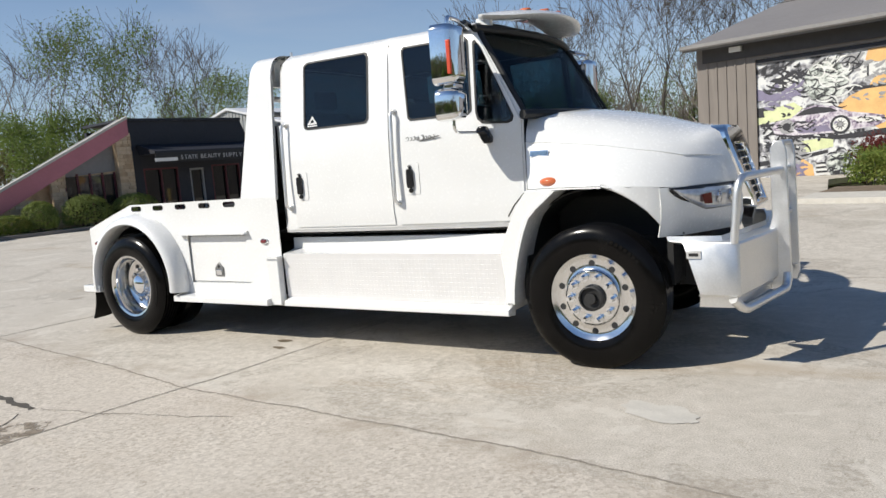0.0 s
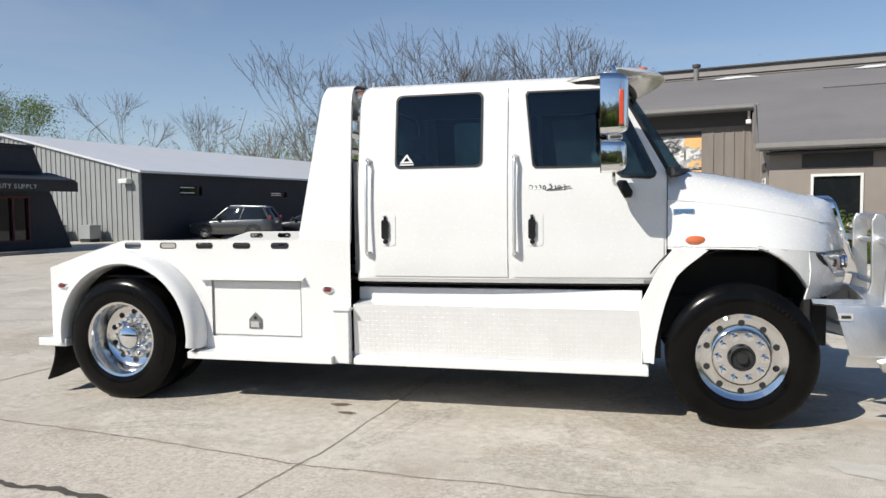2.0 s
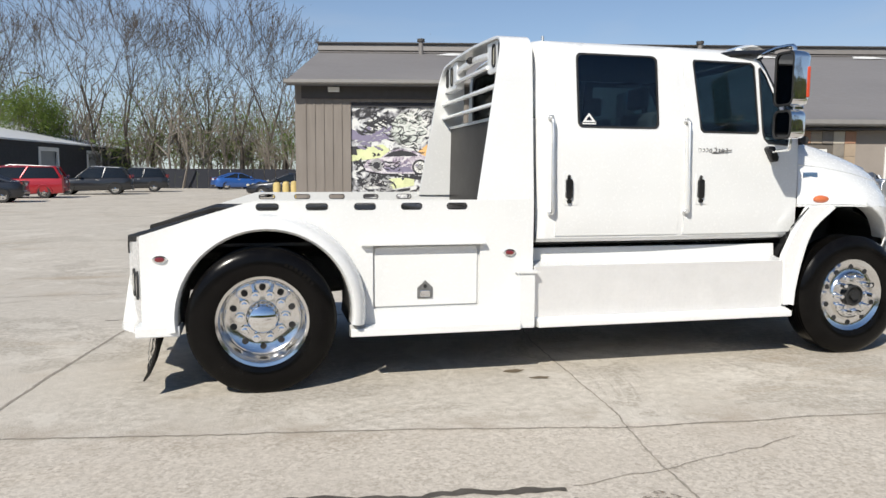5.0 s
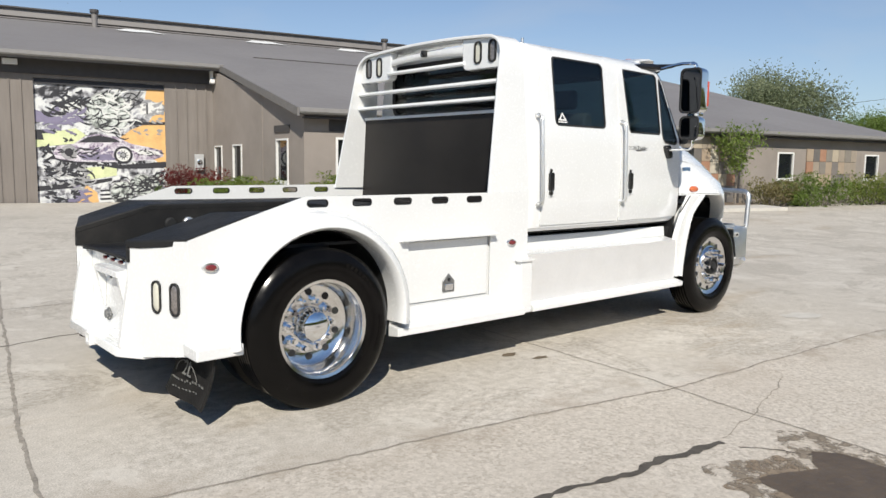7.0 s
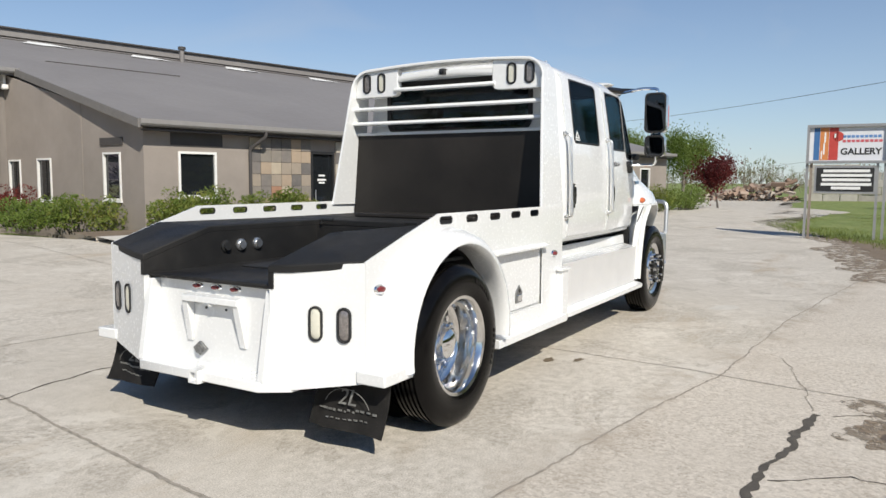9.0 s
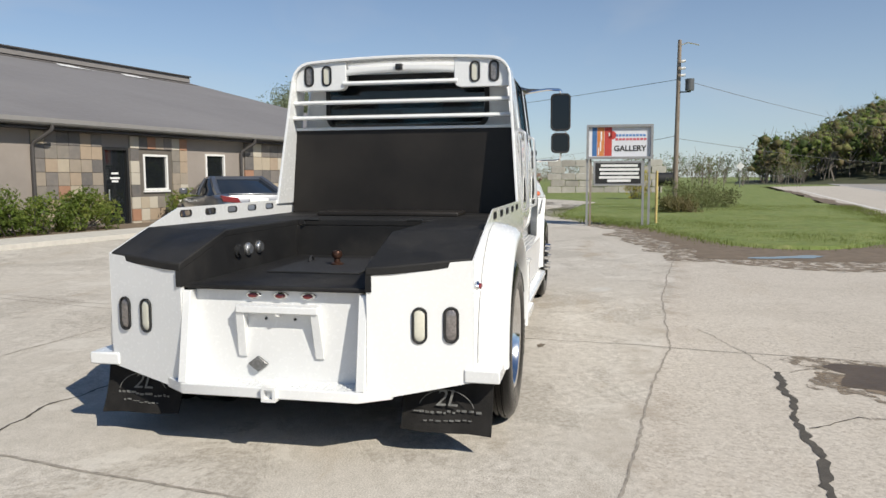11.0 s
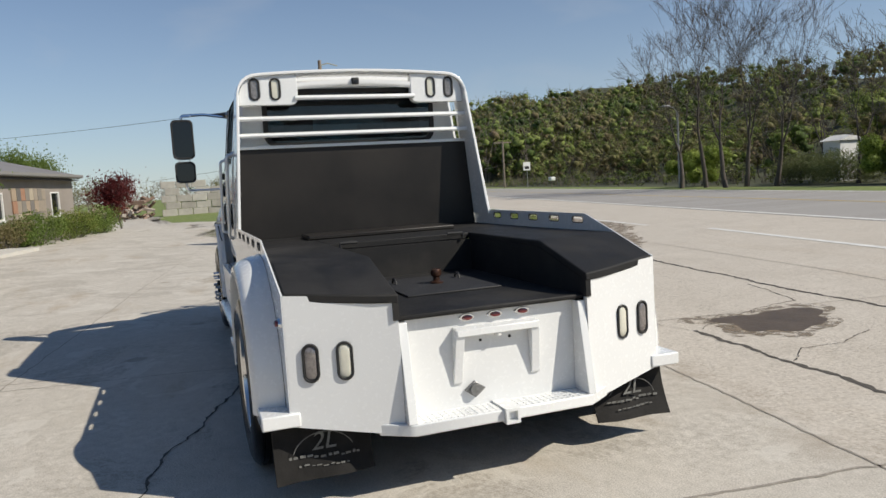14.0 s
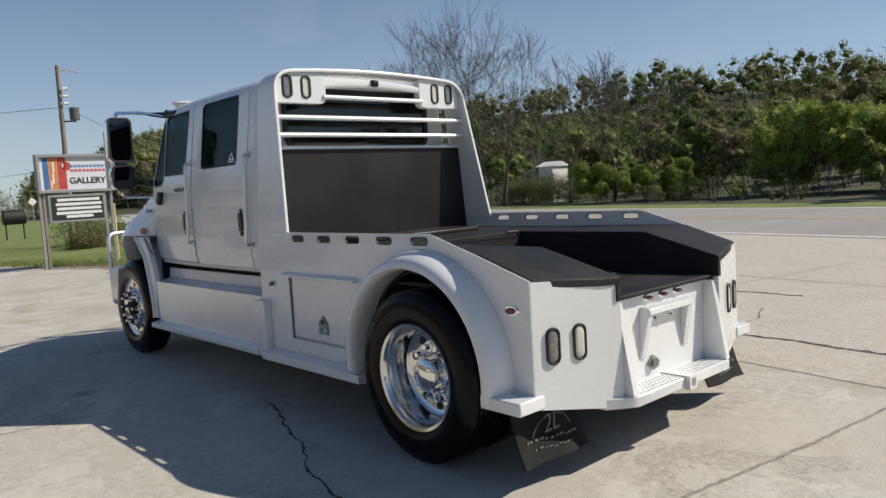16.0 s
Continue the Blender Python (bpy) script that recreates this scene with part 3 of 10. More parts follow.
def crack(name, line, width, mat, label, ragged=0.5, seed=1, step=0.05):
    """A ragged strip along a line on the lot, a few millimetres proud of it."""
    rnd = random.Random(seed)
    bm = bmesh.new()
    left, right, last = [], [], None
    drift = 0.0
    for a, b in zip(line, line[1:]):
        a, b = Vector((*a, 0)), Vector((*b, 0))
        n = max(2, int((b - a).length / step))
        side = Vector((-(b - a).y, (b - a).x, 0)).normalized()
        for i in range(n):
            p = a.lerp(b, i / n)
            drift = 0.9 * drift + rnd.uniform(-1, 1) * 0.018 * ragged
            w = width * (0.35 + ragged * rnd.random() + (1 - ragged) * 0.5)
            left.append(bm.verts.new(p + side * (drift + w) + Vector((0, 0, 0.003 + slope(p.x, p.y)))))
            right.append(bm.verts.new(p + side * (drift - w * rnd.uniform(0.5, 1)) + Vector((0, 0, 0.003 + slope(p.x, p.y)))))
    for i in range(len(left) - 1):
        bm.faces.new((left[i], left[i + 1], right[i + 1], right[i]))
    ob = part(name, bm, mat, smooth=0)
    return tagged(ob, label, "crack", kind="structure")


crack("pavement_joint", [(-9, -0.6), (-4, -1.4), (-1.55, -1.8), (0.5, -2.07), (2.2, -2.36), (4.8, -2.5), (7, -2.75), (13, -3.5)], 0.0105, JOINT, "gritty expansion joint across the concrete", 0.4, 2, 0.035)
crack("pavement_joint", [(3.2, 7), (2.8, 3), (2.36, 0), (2.28, -0.95), (2.2, -1.9), (2.13, -2.4), (2.05, -3.0), (1.7, -6), (1.2, -9)], 0.0083, JOINT, "gritty expansion joint across the concrete", 0.4, 3, 0.035)
crack("pavement_joint", [(-0.4, 7), (-1.05, 3), (-1.35, 0.83), (-1.53, -0.5), (-1.67, -1.6), (-2.1, -4.5), (-2.6, -8)], 0.0150, JOINT, "gritty expansion joint across the concrete", 0.4, 4, 0.035)
crack("pavement_crack", [(-3.0, -2.35), (-1.2, -2.8), (-0.4, -2.93), (0.4, -2.99), (1.0, -3.03), (1.5, -3.08)], 0.03, CRACK, "wide dark crack in the concrete", 1.0, 5)
crack("pavement_crack", [(1.5, -3.08), (2.05, -3.0), (2.63, -2.8), (3.1, -2.72)], 0.005, JOINT, "thin dark crack in the concrete", 1.0, 6)
crack("pavement_crack", [(-1.6, 1.66), (-0.95, 1.81), (-0.43, 1.87), (0.3, 1.76), (1.38, 1.3), (1.9, 1.1)], 0.011, CRACK, "thin dark crack in the concrete", 1.0, 7)
crack("pavement_crack", [(9.3, -6.7), (7.3, -6.3), (5.5, -6.0), (3.2, -5.6), (0.5, -5.3)], 0.035, CRACK, "dark crack in the concrete", 1.0, 8)
crack("pavement_crack", [(1.45, -3.2), (1.76, -3.7), (1.9, -4.2), (2.1, -5.0), (3.4, -5.5)], 0.01, CRACK, "thin dark crack in the concrete", 1.0, 9)
crack("pavement_crack", [(0.1, -2.99), (0.35, -3.35), (0.3, -3.8), (0.6, -4.4)], 0.008, CRACK, "thin dark crack in the concrete", 1.0, 10)
crack("pavement_joint", [(3.0, 2.3), (3.1, 4.0), (3.5, 8), (4.2, 12)], 0.0090, JOINT, "gritty expansion joint across the concrete", 0.4, 11, 0.035)
crack("pavement_joint", [(-12, 3.3), (-1, 3.4), (3.1, 3.1), (9, 2.4), (20, 0.9)], 0.0090, JOINT, "gritty expansion joint across the concrete", 0.4, 12, 0.035)
crack("pavement_joint", [(-8, -5.6), (-2, -6.2), (1.6, -6.7), (4, -7.2), (9, -8.0)], 0.0120, JOINT, "gritty expansion joint across the concrete", 0.4, 13, 0.035)


def blob(name, cx, cy, rx, ry, turn, z, mat, label, category, seed, rough=0.3, n=60):
    bm = bmesh.new()
    vs = []
    for i in range(n):
        a = 2 * math.pi * i / n
        k = 1 + rough * noise.noise(Vector((math.cos(a) * 1.6 + seed, math.sin(a) * 1.6, seed))) * 1.6 + 0.06 * noise.noise(Vector((math.cos(a) * 9, math.sin(a) * 9, seed)))
        x, y = rx * k * math.cos(a), ry * k * math.sin(a)
        vs.append(bm.verts.new((cx + x * math.cos(turn) - y * math.sin(turn), cy + x * math.sin(turn) + y * math.cos(turn), z)))
    bm.faces.new(vs)
    ob = part(name, bm, mat, smooth=0)
    if ob.data.polygons[0].normal.z < 0:
        ob.data.flip_normals()
    return tagged(ob, label, category, kind="structure")


MUD = plain("wet_brown_mud", (0.095, 0.07, 0.047), 0.55, vary=0.4, scale=3, bump=0.4)
OIL = plain("dark_oil_stain", (0.16, 0.125, 0.085), 0.6, vary=0.25, scale=20)
DIRT = plain("dry_brown_dirt", (0.16, 0.122, 0.085), 0.95, vary=0.35, scale=4, bump=0.5)
PALE = plain("pale_concrete_patch", (0.5, 0.475, 0.425), 0.9, vary=0.15, scale=8, bump=0.2)


def scattered(name, color, cover, scale=5.0):
    """Loose dirt that lies in grains and flecks with the ground showing between."""
    m = Mat(name, color, 0.95)
    grain = m.noise(scale, 8, 0.72)
    m.set("Base Color", m.ramp(m.noise(scale * 4, 4), [(0.3, tuple(c * 0.7 for c in color)), (0.7, tuple(c * 1.25 for c in color))]))
    m.set("Alpha", m.level(grain, 1 - cover - 0.05, 1 - cover + 0.05))
    return m.m


DIRT_THIN = scattered("thin_scattered_dirt", (0.2, 0.155, 0.11), 0.5)
MUD_THIN = scattered("thin_dried_mud", (0.2, 0.165, 0.125), 0.48, 7.0)
TRACK = scattered("faint_muddy_track", (0.34, 0.295, 0.24), 0.36, 14.0)
WATER = Mat("puddle_water", (0.08, 0.075, 0.065), 0.03, 0, 0.5).m
blob("mud_patch", 1.4, -4.05, 0.46, 0.62, 0.2, 0.004, MUD, "damp muddy hollow in the concrete", "mud patch", 3, 0.35)
blob("mud_patch", 1.42, -4.0, 0.66, 0.84, 0.2, 0.0032, MUD_THIN, "dried mud scattered round a hollow", "mud patch", 3, 0.4)
blob("dirt_patch", 1.15, -3.55, 0.3, 0.2, 0.3, 0.0035, DIRT_THIN, "dry dirt at the edge of a crack", "dirt patch", 8, 0.5)
blob("oil_stain", 1.867, -1.014, 0.085, 0.035, 0.1, 0.004, OIL, "small dark oil stain on the concrete", "oil stain", 5)
blob("oil_stain", 2.012, -1.227, 0.07, 0.03, -0.1, 0.004, OIL, "small dark oil stain on the concrete", "oil stain", 6)
blob("concrete_patch", 5.5, -1.75, 0.26, 0.13, -0.3, 0.004, PALE, "small pale patch in the concrete", "concrete patch", 7)


def ragged(name, pts, z, mat, label, category, seed, amp=0.5):
    """A patch with a frayed outline."""
    line = []
    for a, b in zip(pts, pts[1:] + pts[:1]):
        for k in range(14):
            x, y = a[0] + (b[0] - a[0]) * k / 14, a[1] + (b[1] - a[1]) * k / 14
            line.append((x + amp * ball_noise(x, y, seed, 1.1) + 0.45 * amp * ball_noise(x, y, seed + 3, 3.0), y + amp * ball_noise(x, y, seed + 9, 1.1) + 0.45 * amp * ball_noise(x, y, seed + 5, 3.0)))
    ob = flat(name, line, z, mat)
    return tagged(ob, label, category, kind="structure")


ragged("dirt_verge", [(20.5, -1.6), (17.0, -2.6), (13.0, -3.3), (10.1, -3.5), (9.6, -5.0), (9.5, -6.5), (11.0, -7.8), (12.84, -8.9), (14.7, -10.1), (19.6, -11.2), (17.5, -9.0), (14.5, -6.5), (14.5, -5.0), (18, -3.6)], 0.006, DIRT, "brown dirt along the edge of the lawn", "dirt", 4)
ragged("dirt_verge", [(20.5, -0.9), (17.0, -1.8), (13.0, -2.5), (9.4, -2.7), (8.4, -5.0), (8.3, -6.9), (10.4, -8.6), (12.5, -9.8), (14.5, -10.8), (20.5, -11.9), (17.5, -9.0), (14.5, -6.5), (14.5, -5.0), (18, -3.6)], 0.0045, DIRT_THIN, "thin dirt spread over the concrete by the lawn", "dirt", 24)
for k, dx in enumerate((0.0, 0.6, 1.6)):
    tagged(crack("tyre_track", [(9.2 - dx * 0.3, -5.6 - dx), (7.6, -5.3 - dx), (5.2, -4.75 - dx), (3.0, -4.0 - dx * 1.1), (0.8, -3.7 - dx * 1.2), (-1.2, -3.75 - dx * 1.3)], 0.14, TRACK, "faint muddy tyre track across the concrete", 0.2, 30 + k, 0.12), category="tyre track")
ragged("dirt_verge", [(24, -12.1), (35, -14.1), (60, -18.2), (80, -21.4), (80, -20.6), (60, -17.4), (35, -13.3), (24, -11.5)], 0.007, DIRT, "brown dirt along the edge of the lawn", "dirt", 14)
flat_line = flat("edge_line", [(13.4, -10.85), (21.4, -12.15), (34.3, -14.35), (80, -22.3), (80, -22.55), (34.3, -14.55), (21.4, -12.33), (13.4, -11.0)], 0.0055, PAINT_WHITE)
tagged(flat_line, "worn white line beside the lawn", "road marking", kind="structure")
blob("puddle", 10.2, -5.3, 0.75, 0.22, -1.2, 0.012, WATER, "shallow puddle of water beside the lawn", "puddle", 11, 0.5)

# the lawn between lot, drive and road: one gently raised sheet
def lawn_sheet(name, edge, z, label, seed, cell=0.6):
    """Fills a polygon with a raised uneven sheet."""
    bm = bmesh.new()
    f = bm.faces.new([bm.verts.new((x, y, 0.0)) for x, y in edge])
    bmesh.ops.triangulate(bm, faces=[f])
    bmesh.ops.subdivide_edges(bm, edges=bm.edges[:], cuts=5, use_grid_fill=True)
    rim = {v for e in bm.edges if e.is_boundary for v in e.verts}
    for v in bm.verts:
        v.co.z = -0.02 if v in rim else z * (0.7 + 0.5 * ball_noise(v.co.x, v.co.y, seed, 0.35))
    return tagged(part(name, bm, LAWN), label, "lawn", kind="structure")


ISLAND = [(12.6, -4.3), (11.8, -5.2), (11.7, -6.2), (12.6, -7.4), (14.2, -8.7), (16.2, -9.75), (21.05, -11.6), (26.3, -12.5), (35, -14.0), (48.9, -16.3), (82.6, -21.6), (110, -26.0), (110, 8), (78, 5.8), (60, 4.0), (26, 1.0), (20.9, -1.05), (17.0, -3.05)]
lawn_sheet("lawn", ISLAND, 0.10, "rough green lawn between the lot and the road", 1)
lawn_sheet("lawn", [(16.0, 9.2), (19.5, 8.25), (25.5, 6.65), (34, 7.9), (46, 8.5), (70, 12), (70, 30), (33.5, 14), (32.4, 6.9 + 0.6), (24.2, 8.5), (16.2, 10.0)][:7] + [(33.2, 13.5), (32.5, 8.6), (24.2, 8.3), (16.2, 9.9)], 0.08, "strip of lawn in front of the hedge", 2)

# ---------------------------------------------------------------- the gallery building with the mural door
def local(bm):
    return place(bm, LOT)


gallery = empty("gallery_building", "long low grey building with a wide roof, stone-tiled entrance and mural", "building", kind="structure")
EAVE_Z, RISE, RIDGE_V = 2.85, 0.249, 17.2


def roof_z(v):
    return EAVE_Z + RISE * (v + 0.35)


# roof: one long slope with a cut-back over the mural wall, then a far slope
def roof_slab():
    bm = bmesh.new()
    outline = [(-8.55, 6.35), (-1.2, 6.35), (-0.75, -0.35), (25.0, -0.35), (25.9, RIDGE_V), (-9.0, RIDGE_V)]
    for dz, flip in ((0.0, False), (-0.16, True)):
        bm.faces.new([bm.verts.new((u, v, roof_z(v) + dz)) for u, v in (outline[::-1] if flip else outline)])
    bm.verts.ensure_lookup_table()
    n = len(outline)
    top, low = bm.verts[:n], bm.verts[n:][::-1]
    for i in range(n):
        bm.faces.new((top[i], top[(i + 1) % n], low[(i + 1) % n], low[i]))
    return local(bm)


part("roof", roof_slab(), ROOFING, gallery, "grey ribbed roof slope", smooth=0)
bm = bmesh.new()
far = [(-9.0, RIDGE_V), (25.9, RIDGE_V), (25.9, 30), (-9.0, 30)]
bm.faces.new([bm.verts.new((u, v, roof_z(2 * RIDGE_V - v if v > RIDGE_V else v))) for u, v in far])
part("rear_roof", local(bm), ROOFING, gallery, smooth=0)
# raised ridge cap
part("ridge_cap", local(prism([(RIDGE_V - 0.35, roof_z(RIDGE_V) - 0.02), (RIDGE_V - 0.3, roof_z(RIDGE_V) + 0.28), (RIDGE_V + 0.5, roof_z(RIDGE_V) + 0.28), (RIDGE_V + 0.5, roof_z(RIDGE_V) - 0.3)], "x", -9.05, 25.6)), ROOFING, gallery, smooth=0)
part("ridge_edge", local(box(-9.1, 25.65, RIDGE_V - 0.42, RIDGE_V + 0.55, roof_z(RIDGE_V) + 0.28, roof_z(RIDGE_V) + 0.34)), TRIM_DARK, gallery, smooth=0)
# two lapped seams along the slope
for v0, u0, u1 in ((RIDGE_V - 1.15, -8.9, 25.4), (9.4, 0.6, 5.2)):
    part("roof_seam", local(box(u0, u1, v0, v0 + 0.05, roof_z(v0) - 0.01, roof_z(v0) + 0.035)), TRIM_DARK, gallery, smooth=0)

# walls with thickness; openings cut through
def front_wall():
    holes = [rounded(0.28, 1.28, 1.08, 2.18, 0.01, 1), rounded(4.13, 4.95, 0.05, 2.3, 0.01, 1), rounded(5.42, 6.28, 1.2, 2.15, 0.01, 1), rounded(7.77, 8.6, 1.2, 2.22, 0.01, 1)]
    holes += [rounded(17.2, 18.1, 1.15, 2.15, 0.01, 1), rounded(22.4, 23.3, 1.15, 2.15, 0.01, 1)]
    return local(plate([(-0.55, -0.1), (24.7, -0.1), (24.7, 2.83), (-0.55, 2.83)], holes, "y", 0, 0.25))


part("wall_front", front_wall(), STUCCO, gallery, "taupe stucco wall", smooth=0)
part("wall_mural", local(plate([(-8.1, -0.1), (-1.38, -0.1), (-1.38, 4.5), (-8.1, 4.5)], [rounded(-6.46, -2.85, 0.02, 3.88, 0.01, 1)], "y", 6.9, 7.15)), SIDING, gallery, "wall of vertical grey boards", smooth=0)
# side wall between them
SIDE_M = LOT @ Matrix.Translation((-0.55, 0, 0)) @ Matrix.Rotation(math.atan2(0.83, 6.9) + radians(90), 4, "Z")     # runs from the front corner to the back
SIDE_L = 6.95
part("wall_side", place(plate([(0, -0.1), (2.74, -0.1), (2.74, 3.4), (0, 2.75)], [rounded(0.96, 1.74, 1.0, 2.15, 0.01, 1)], "y", -0.25, 0), SIDE_M), STUCCO, gallery, "taupe stucco wall", smooth=0)
part("wall_side_boards", place(plate([(2.74, -0.1), (SIDE_L, -0.1), (SIDE_L, 4.42), (2.74, 3.4)], [rounded(4.35, 5.12, 0.9, 2.05, 0.01, 1), rounded(6.1, 6.8, 0.9, 2.03, 0.01, 1)], "y", -0.25, 0), SIDE_M), STUCCO, gallery, "taupe stucco wall", smooth=0)
part("wall_left_end", local(prism([(6.9, -0.1), (28, -0.1), (28, 4.4), (RIDGE_V, roof_z(RIDGE_V) - 0.15), (6.9, 4.5)], "x", -8.35, -8.1)), SIDING, gallery, smooth=0)
part("wall_right_end", local(prism([(0, -0.1), (28, -0.1), (28, 4.4), (RIDGE_V, roof_z(RIDGE_V) - 0.15), (0, 2.83)], "x", 24.7, 24.95)), STUCCO, gallery, smooth=0)
part("wall_back", local(box(-8.3, 24.9, 27.8, 28, -0.1, 4.4)), SIDING, gallery, smooth=0)

# boards of the plank walls, each proud of the next by a batten
bm = bmesh.new()
for k in range(22):
    u = -8.02 + k * 0.305
    if -6.6 < u < -2.75:
        box(u, u + 0.045, 6.872, 6.9, 3.98, 4.42, bm)
    else:
        box(u, u + 0.045, 6.872, 6.9, 0.02, 4.42, bm)
part("battens", local(bm), SIDING, gallery, smooth=0)
part("wall_seam", place(box(2.72, 2.76, -0.01, 0.012, 0.02, 3.36), SIDE_M), STUCCO, gallery, smooth=0)
# dark band over the mural and under the low eave
part("fascia_band", local(box(-8.12, -1.4, 6.83, 6.868, 3.98, 4.47)), TRIM_DARK, gallery, smooth=0)
part("soffit", local(box(-0.6, 24.9, -0.33, -0.01, 2.62, 2.66)), TRIM_DARK, gallery, smooth=0)
part("gutter", local(prism([(-0.48, 2.86), (-0.48, 2.76), (-0.45, 2.72), (-0.36, 2.72), (-0.36, 2.86)], "x", -0.8, 25.05)), plain("grey_gutter", (0.23, 0.22, 0.21), 0.45, vary=0.1), gallery, smooth=0)
part("mural_gutter", local(prism([(6.22, 4.56), (6.22, 4.46), (6.25, 4.42), (6.34, 4.42), (6.34, 4.56)], "x", -8.6, -1.15)), bpy.data.materials["grey_gutter"], gallery, smooth=0)
bm = bmesh.new()
p, q = Vector((-0.78, -0.4, 2.66)), Vector((-1.22, 6.3, 4.35))
vs = [bm.verts.new(v) for v in (p, q, q + Vector((0, 0, 0.2)), p + Vector((0, 0, 0.2)), p + Vector((-0.06, 0, 0)), q + Vector((-0.06, 0, 0)), q + Vector((-0.06, 0, 0.2)), p + Vector((-0.06, 0, 0.2)))]
for f in ((0, 1, 2, 3), (4, 7, 6, 5), (0, 4, 5, 1), (3, 2, 6, 7), (0, 3, 7, 4), (1, 5, 6, 2)):
    bm.faces.new([vs[i] for i in f])
part("rake_board", local(bm), plain("grey_rake_board", (0.16, 0.15, 0.14), 0.6), gallery, smooth=0)


def window_in(name, a0, a1, z0, z1, m, frame_mat, w=0.055, label="white-framed window with dark glass"):
    """A framed pane set into an opening of a wall; m takes (along, out, up) with out negative outdoors."""
    win = empty(name, label, "", kind="structure")
    win.parent = gallery
    part("window_frame", place(plate(rounded(a0, a1, z0, z1, 0.005, 1), [rounded(a0 + w, a1 - w, z0 + w, z1 - w, 0.005, 1)], "y", -0.03, 0.06), m), frame_mat, win, smooth=0)
    part("pane", place(box(a0 + w - 0.01, a1 - w + 0.01, 0.03, 0.045, z0 + w - 0.01, z1 - w + 0.01), m), PANE, win, smooth=0)
    part("window_sill", place(box(a0 - 0.03, a1 + 0.03, -0.06, 0.0, z0 - 0.05, z0 - 0.004), m), frame_mat, win, smooth=0)
    return win


for k, (a0, a1, z0, z1) in enumerate(((0.28, 1.28, 1.08, 2.18), (5.42, 6.28, 1.2, 2.15), (7.77, 8.6, 1.2, 2.22), (17.2, 18.1, 1.15, 2.15), (22.4, 23.3, 1.15, 2.15))):
    window_in("window_%d" % (k + 1), a0, a1, z0, z1, LOT, WHITE_TRIM)
FLIP = SIDE_M @ Matrix.Diagonal((1, -1, 1, 1))
for k, (a0, a1, z0, z1) in enumerate(((0.96, 1.74, 1.0, 2.15), (4.35, 5.12, 0.9, 2.05), (6.1, 6.8, 0.9, 2.03))):
    window_in("window_%d" % (k + 6), a0, a1, z0, z1, FLIP, WHITE_TRIM, 0.045)
part("lintel", place(box(0.85, 1.85, 0.003, 0.03, 2.32, 2.5), SIDE_M), TRIM_DARK, gallery, smooth=0)
part("lintel", local(box(0.1, 1.45, -0.02, -0.004, 2.32, 2.62)), TRIM_DARK, gallery, smooth=0)

# door
door = empty("door_1", "black glazed entrance door with white notices", "", kind="structure")
door.parent = gallery
part("door_frame", local(plate(rounded(4.13, 4.95, 0.02, 2.3, 0.005, 1), [rounded(4.2, 4.88, 0.06, 2.23, 0.005, 1)], "y", -0.02, 0.1)), BLACK, door, smooth=0)
part("door_leaf", local(box(4.2, 4.88, 0.05, 0.075, 0.06, 2.23)), PANE, door, smooth=0)
part("door_handle", local(rod((4.28, -0.03, 0.95), (4.28, -0.03, 1.25), 0.015)), BRUSHED, door)
NOTICE = plain("white_paper", (0.7, 0.7, 0.68), 0.7, vary=0.05)
for zz, w in ((1.62, 0.22), (1.5, 0.3), (1.42, 0.2)):
    part("notice", local(box(4.54 - w / 2, 4.54 + w / 2, 0.042, 0.048, zz, zz + 0.05)), NOTICE, door, smooth=0)
# signboard between the stone panels further along
board = empty("notice_board", "dark signboard with pale and red lines of small writing", "signboard")
part("panel", local(box(11.4, 12.85, -0.12, -0.05, 1.0, 2.2)), BLACK, board, smooth=0)
BAR_RED = plain("red_sign_bars", (0.4, 0.06, 0.06), 0.6)
for k, (zz, w, mt) in enumerate(((1.98, 1.0, NOTICE), (1.8, 1.1, NOTICE), (1.62, 1.15, BAR_RED), (1.48, 1.1, NOTICE), (1.34, 1.1, BAR_RED), (1.18, 0.6, NOTICE))):
    part("line", local(box(12.12 - w / 2, 12.12 + w / 2, -0.126, -0.121, zz, zz + 0.07)), mt, board, smooth=0)

# mural door
mural = empty("mural_door", "large roll-up door painted with a mural of cars, wheels and engines", "mural")
INKS = {k: plain("mural_" + k, c, 0.7, vary=0.15, scale=5) for k, c in dict(white=(0.66, 0.66, 0.63), grey=(0.3, 0.3, 0.3), black=(0.03, 0.03, 0.035), orange=(0.68, 0.33, 0.09), yellow=(0.55, 0.6, 0.22), violet=(0.2, 0.18, 0.26), pink=(0.5, 0.44, 0.48)).items()}
for k, c in dict(orange=(0.72, 0.43, 0.17), yellow=(0.6, 0.64, 0.36)).items():
    INKS[k] = plain("mural_" + k, c, 0.7, vary=0.2, scale=3)


def brushwork(name, scale, stops):
    """Loose black, grey and white brush strokes of a painted engine."""
    m = Mat(name, (0.6, 0.6, 0.58), 0.7)
    a = m.noise(scale, 4, 0.55, m.coords((1, 1, 1.6), kind="World"), 1.6)
    b = m.noise(scale * 3.1, 3, 0.5, m.coords((1.5, 1.5, 0.9), kind="World"), 1.0)
    m.set("Base Color", m.ramp(m.math("ADD", m.math("MULTIPLY", a, 0.65), m.math("MULTIPLY", b, 0.35)), stops))
    return m.m


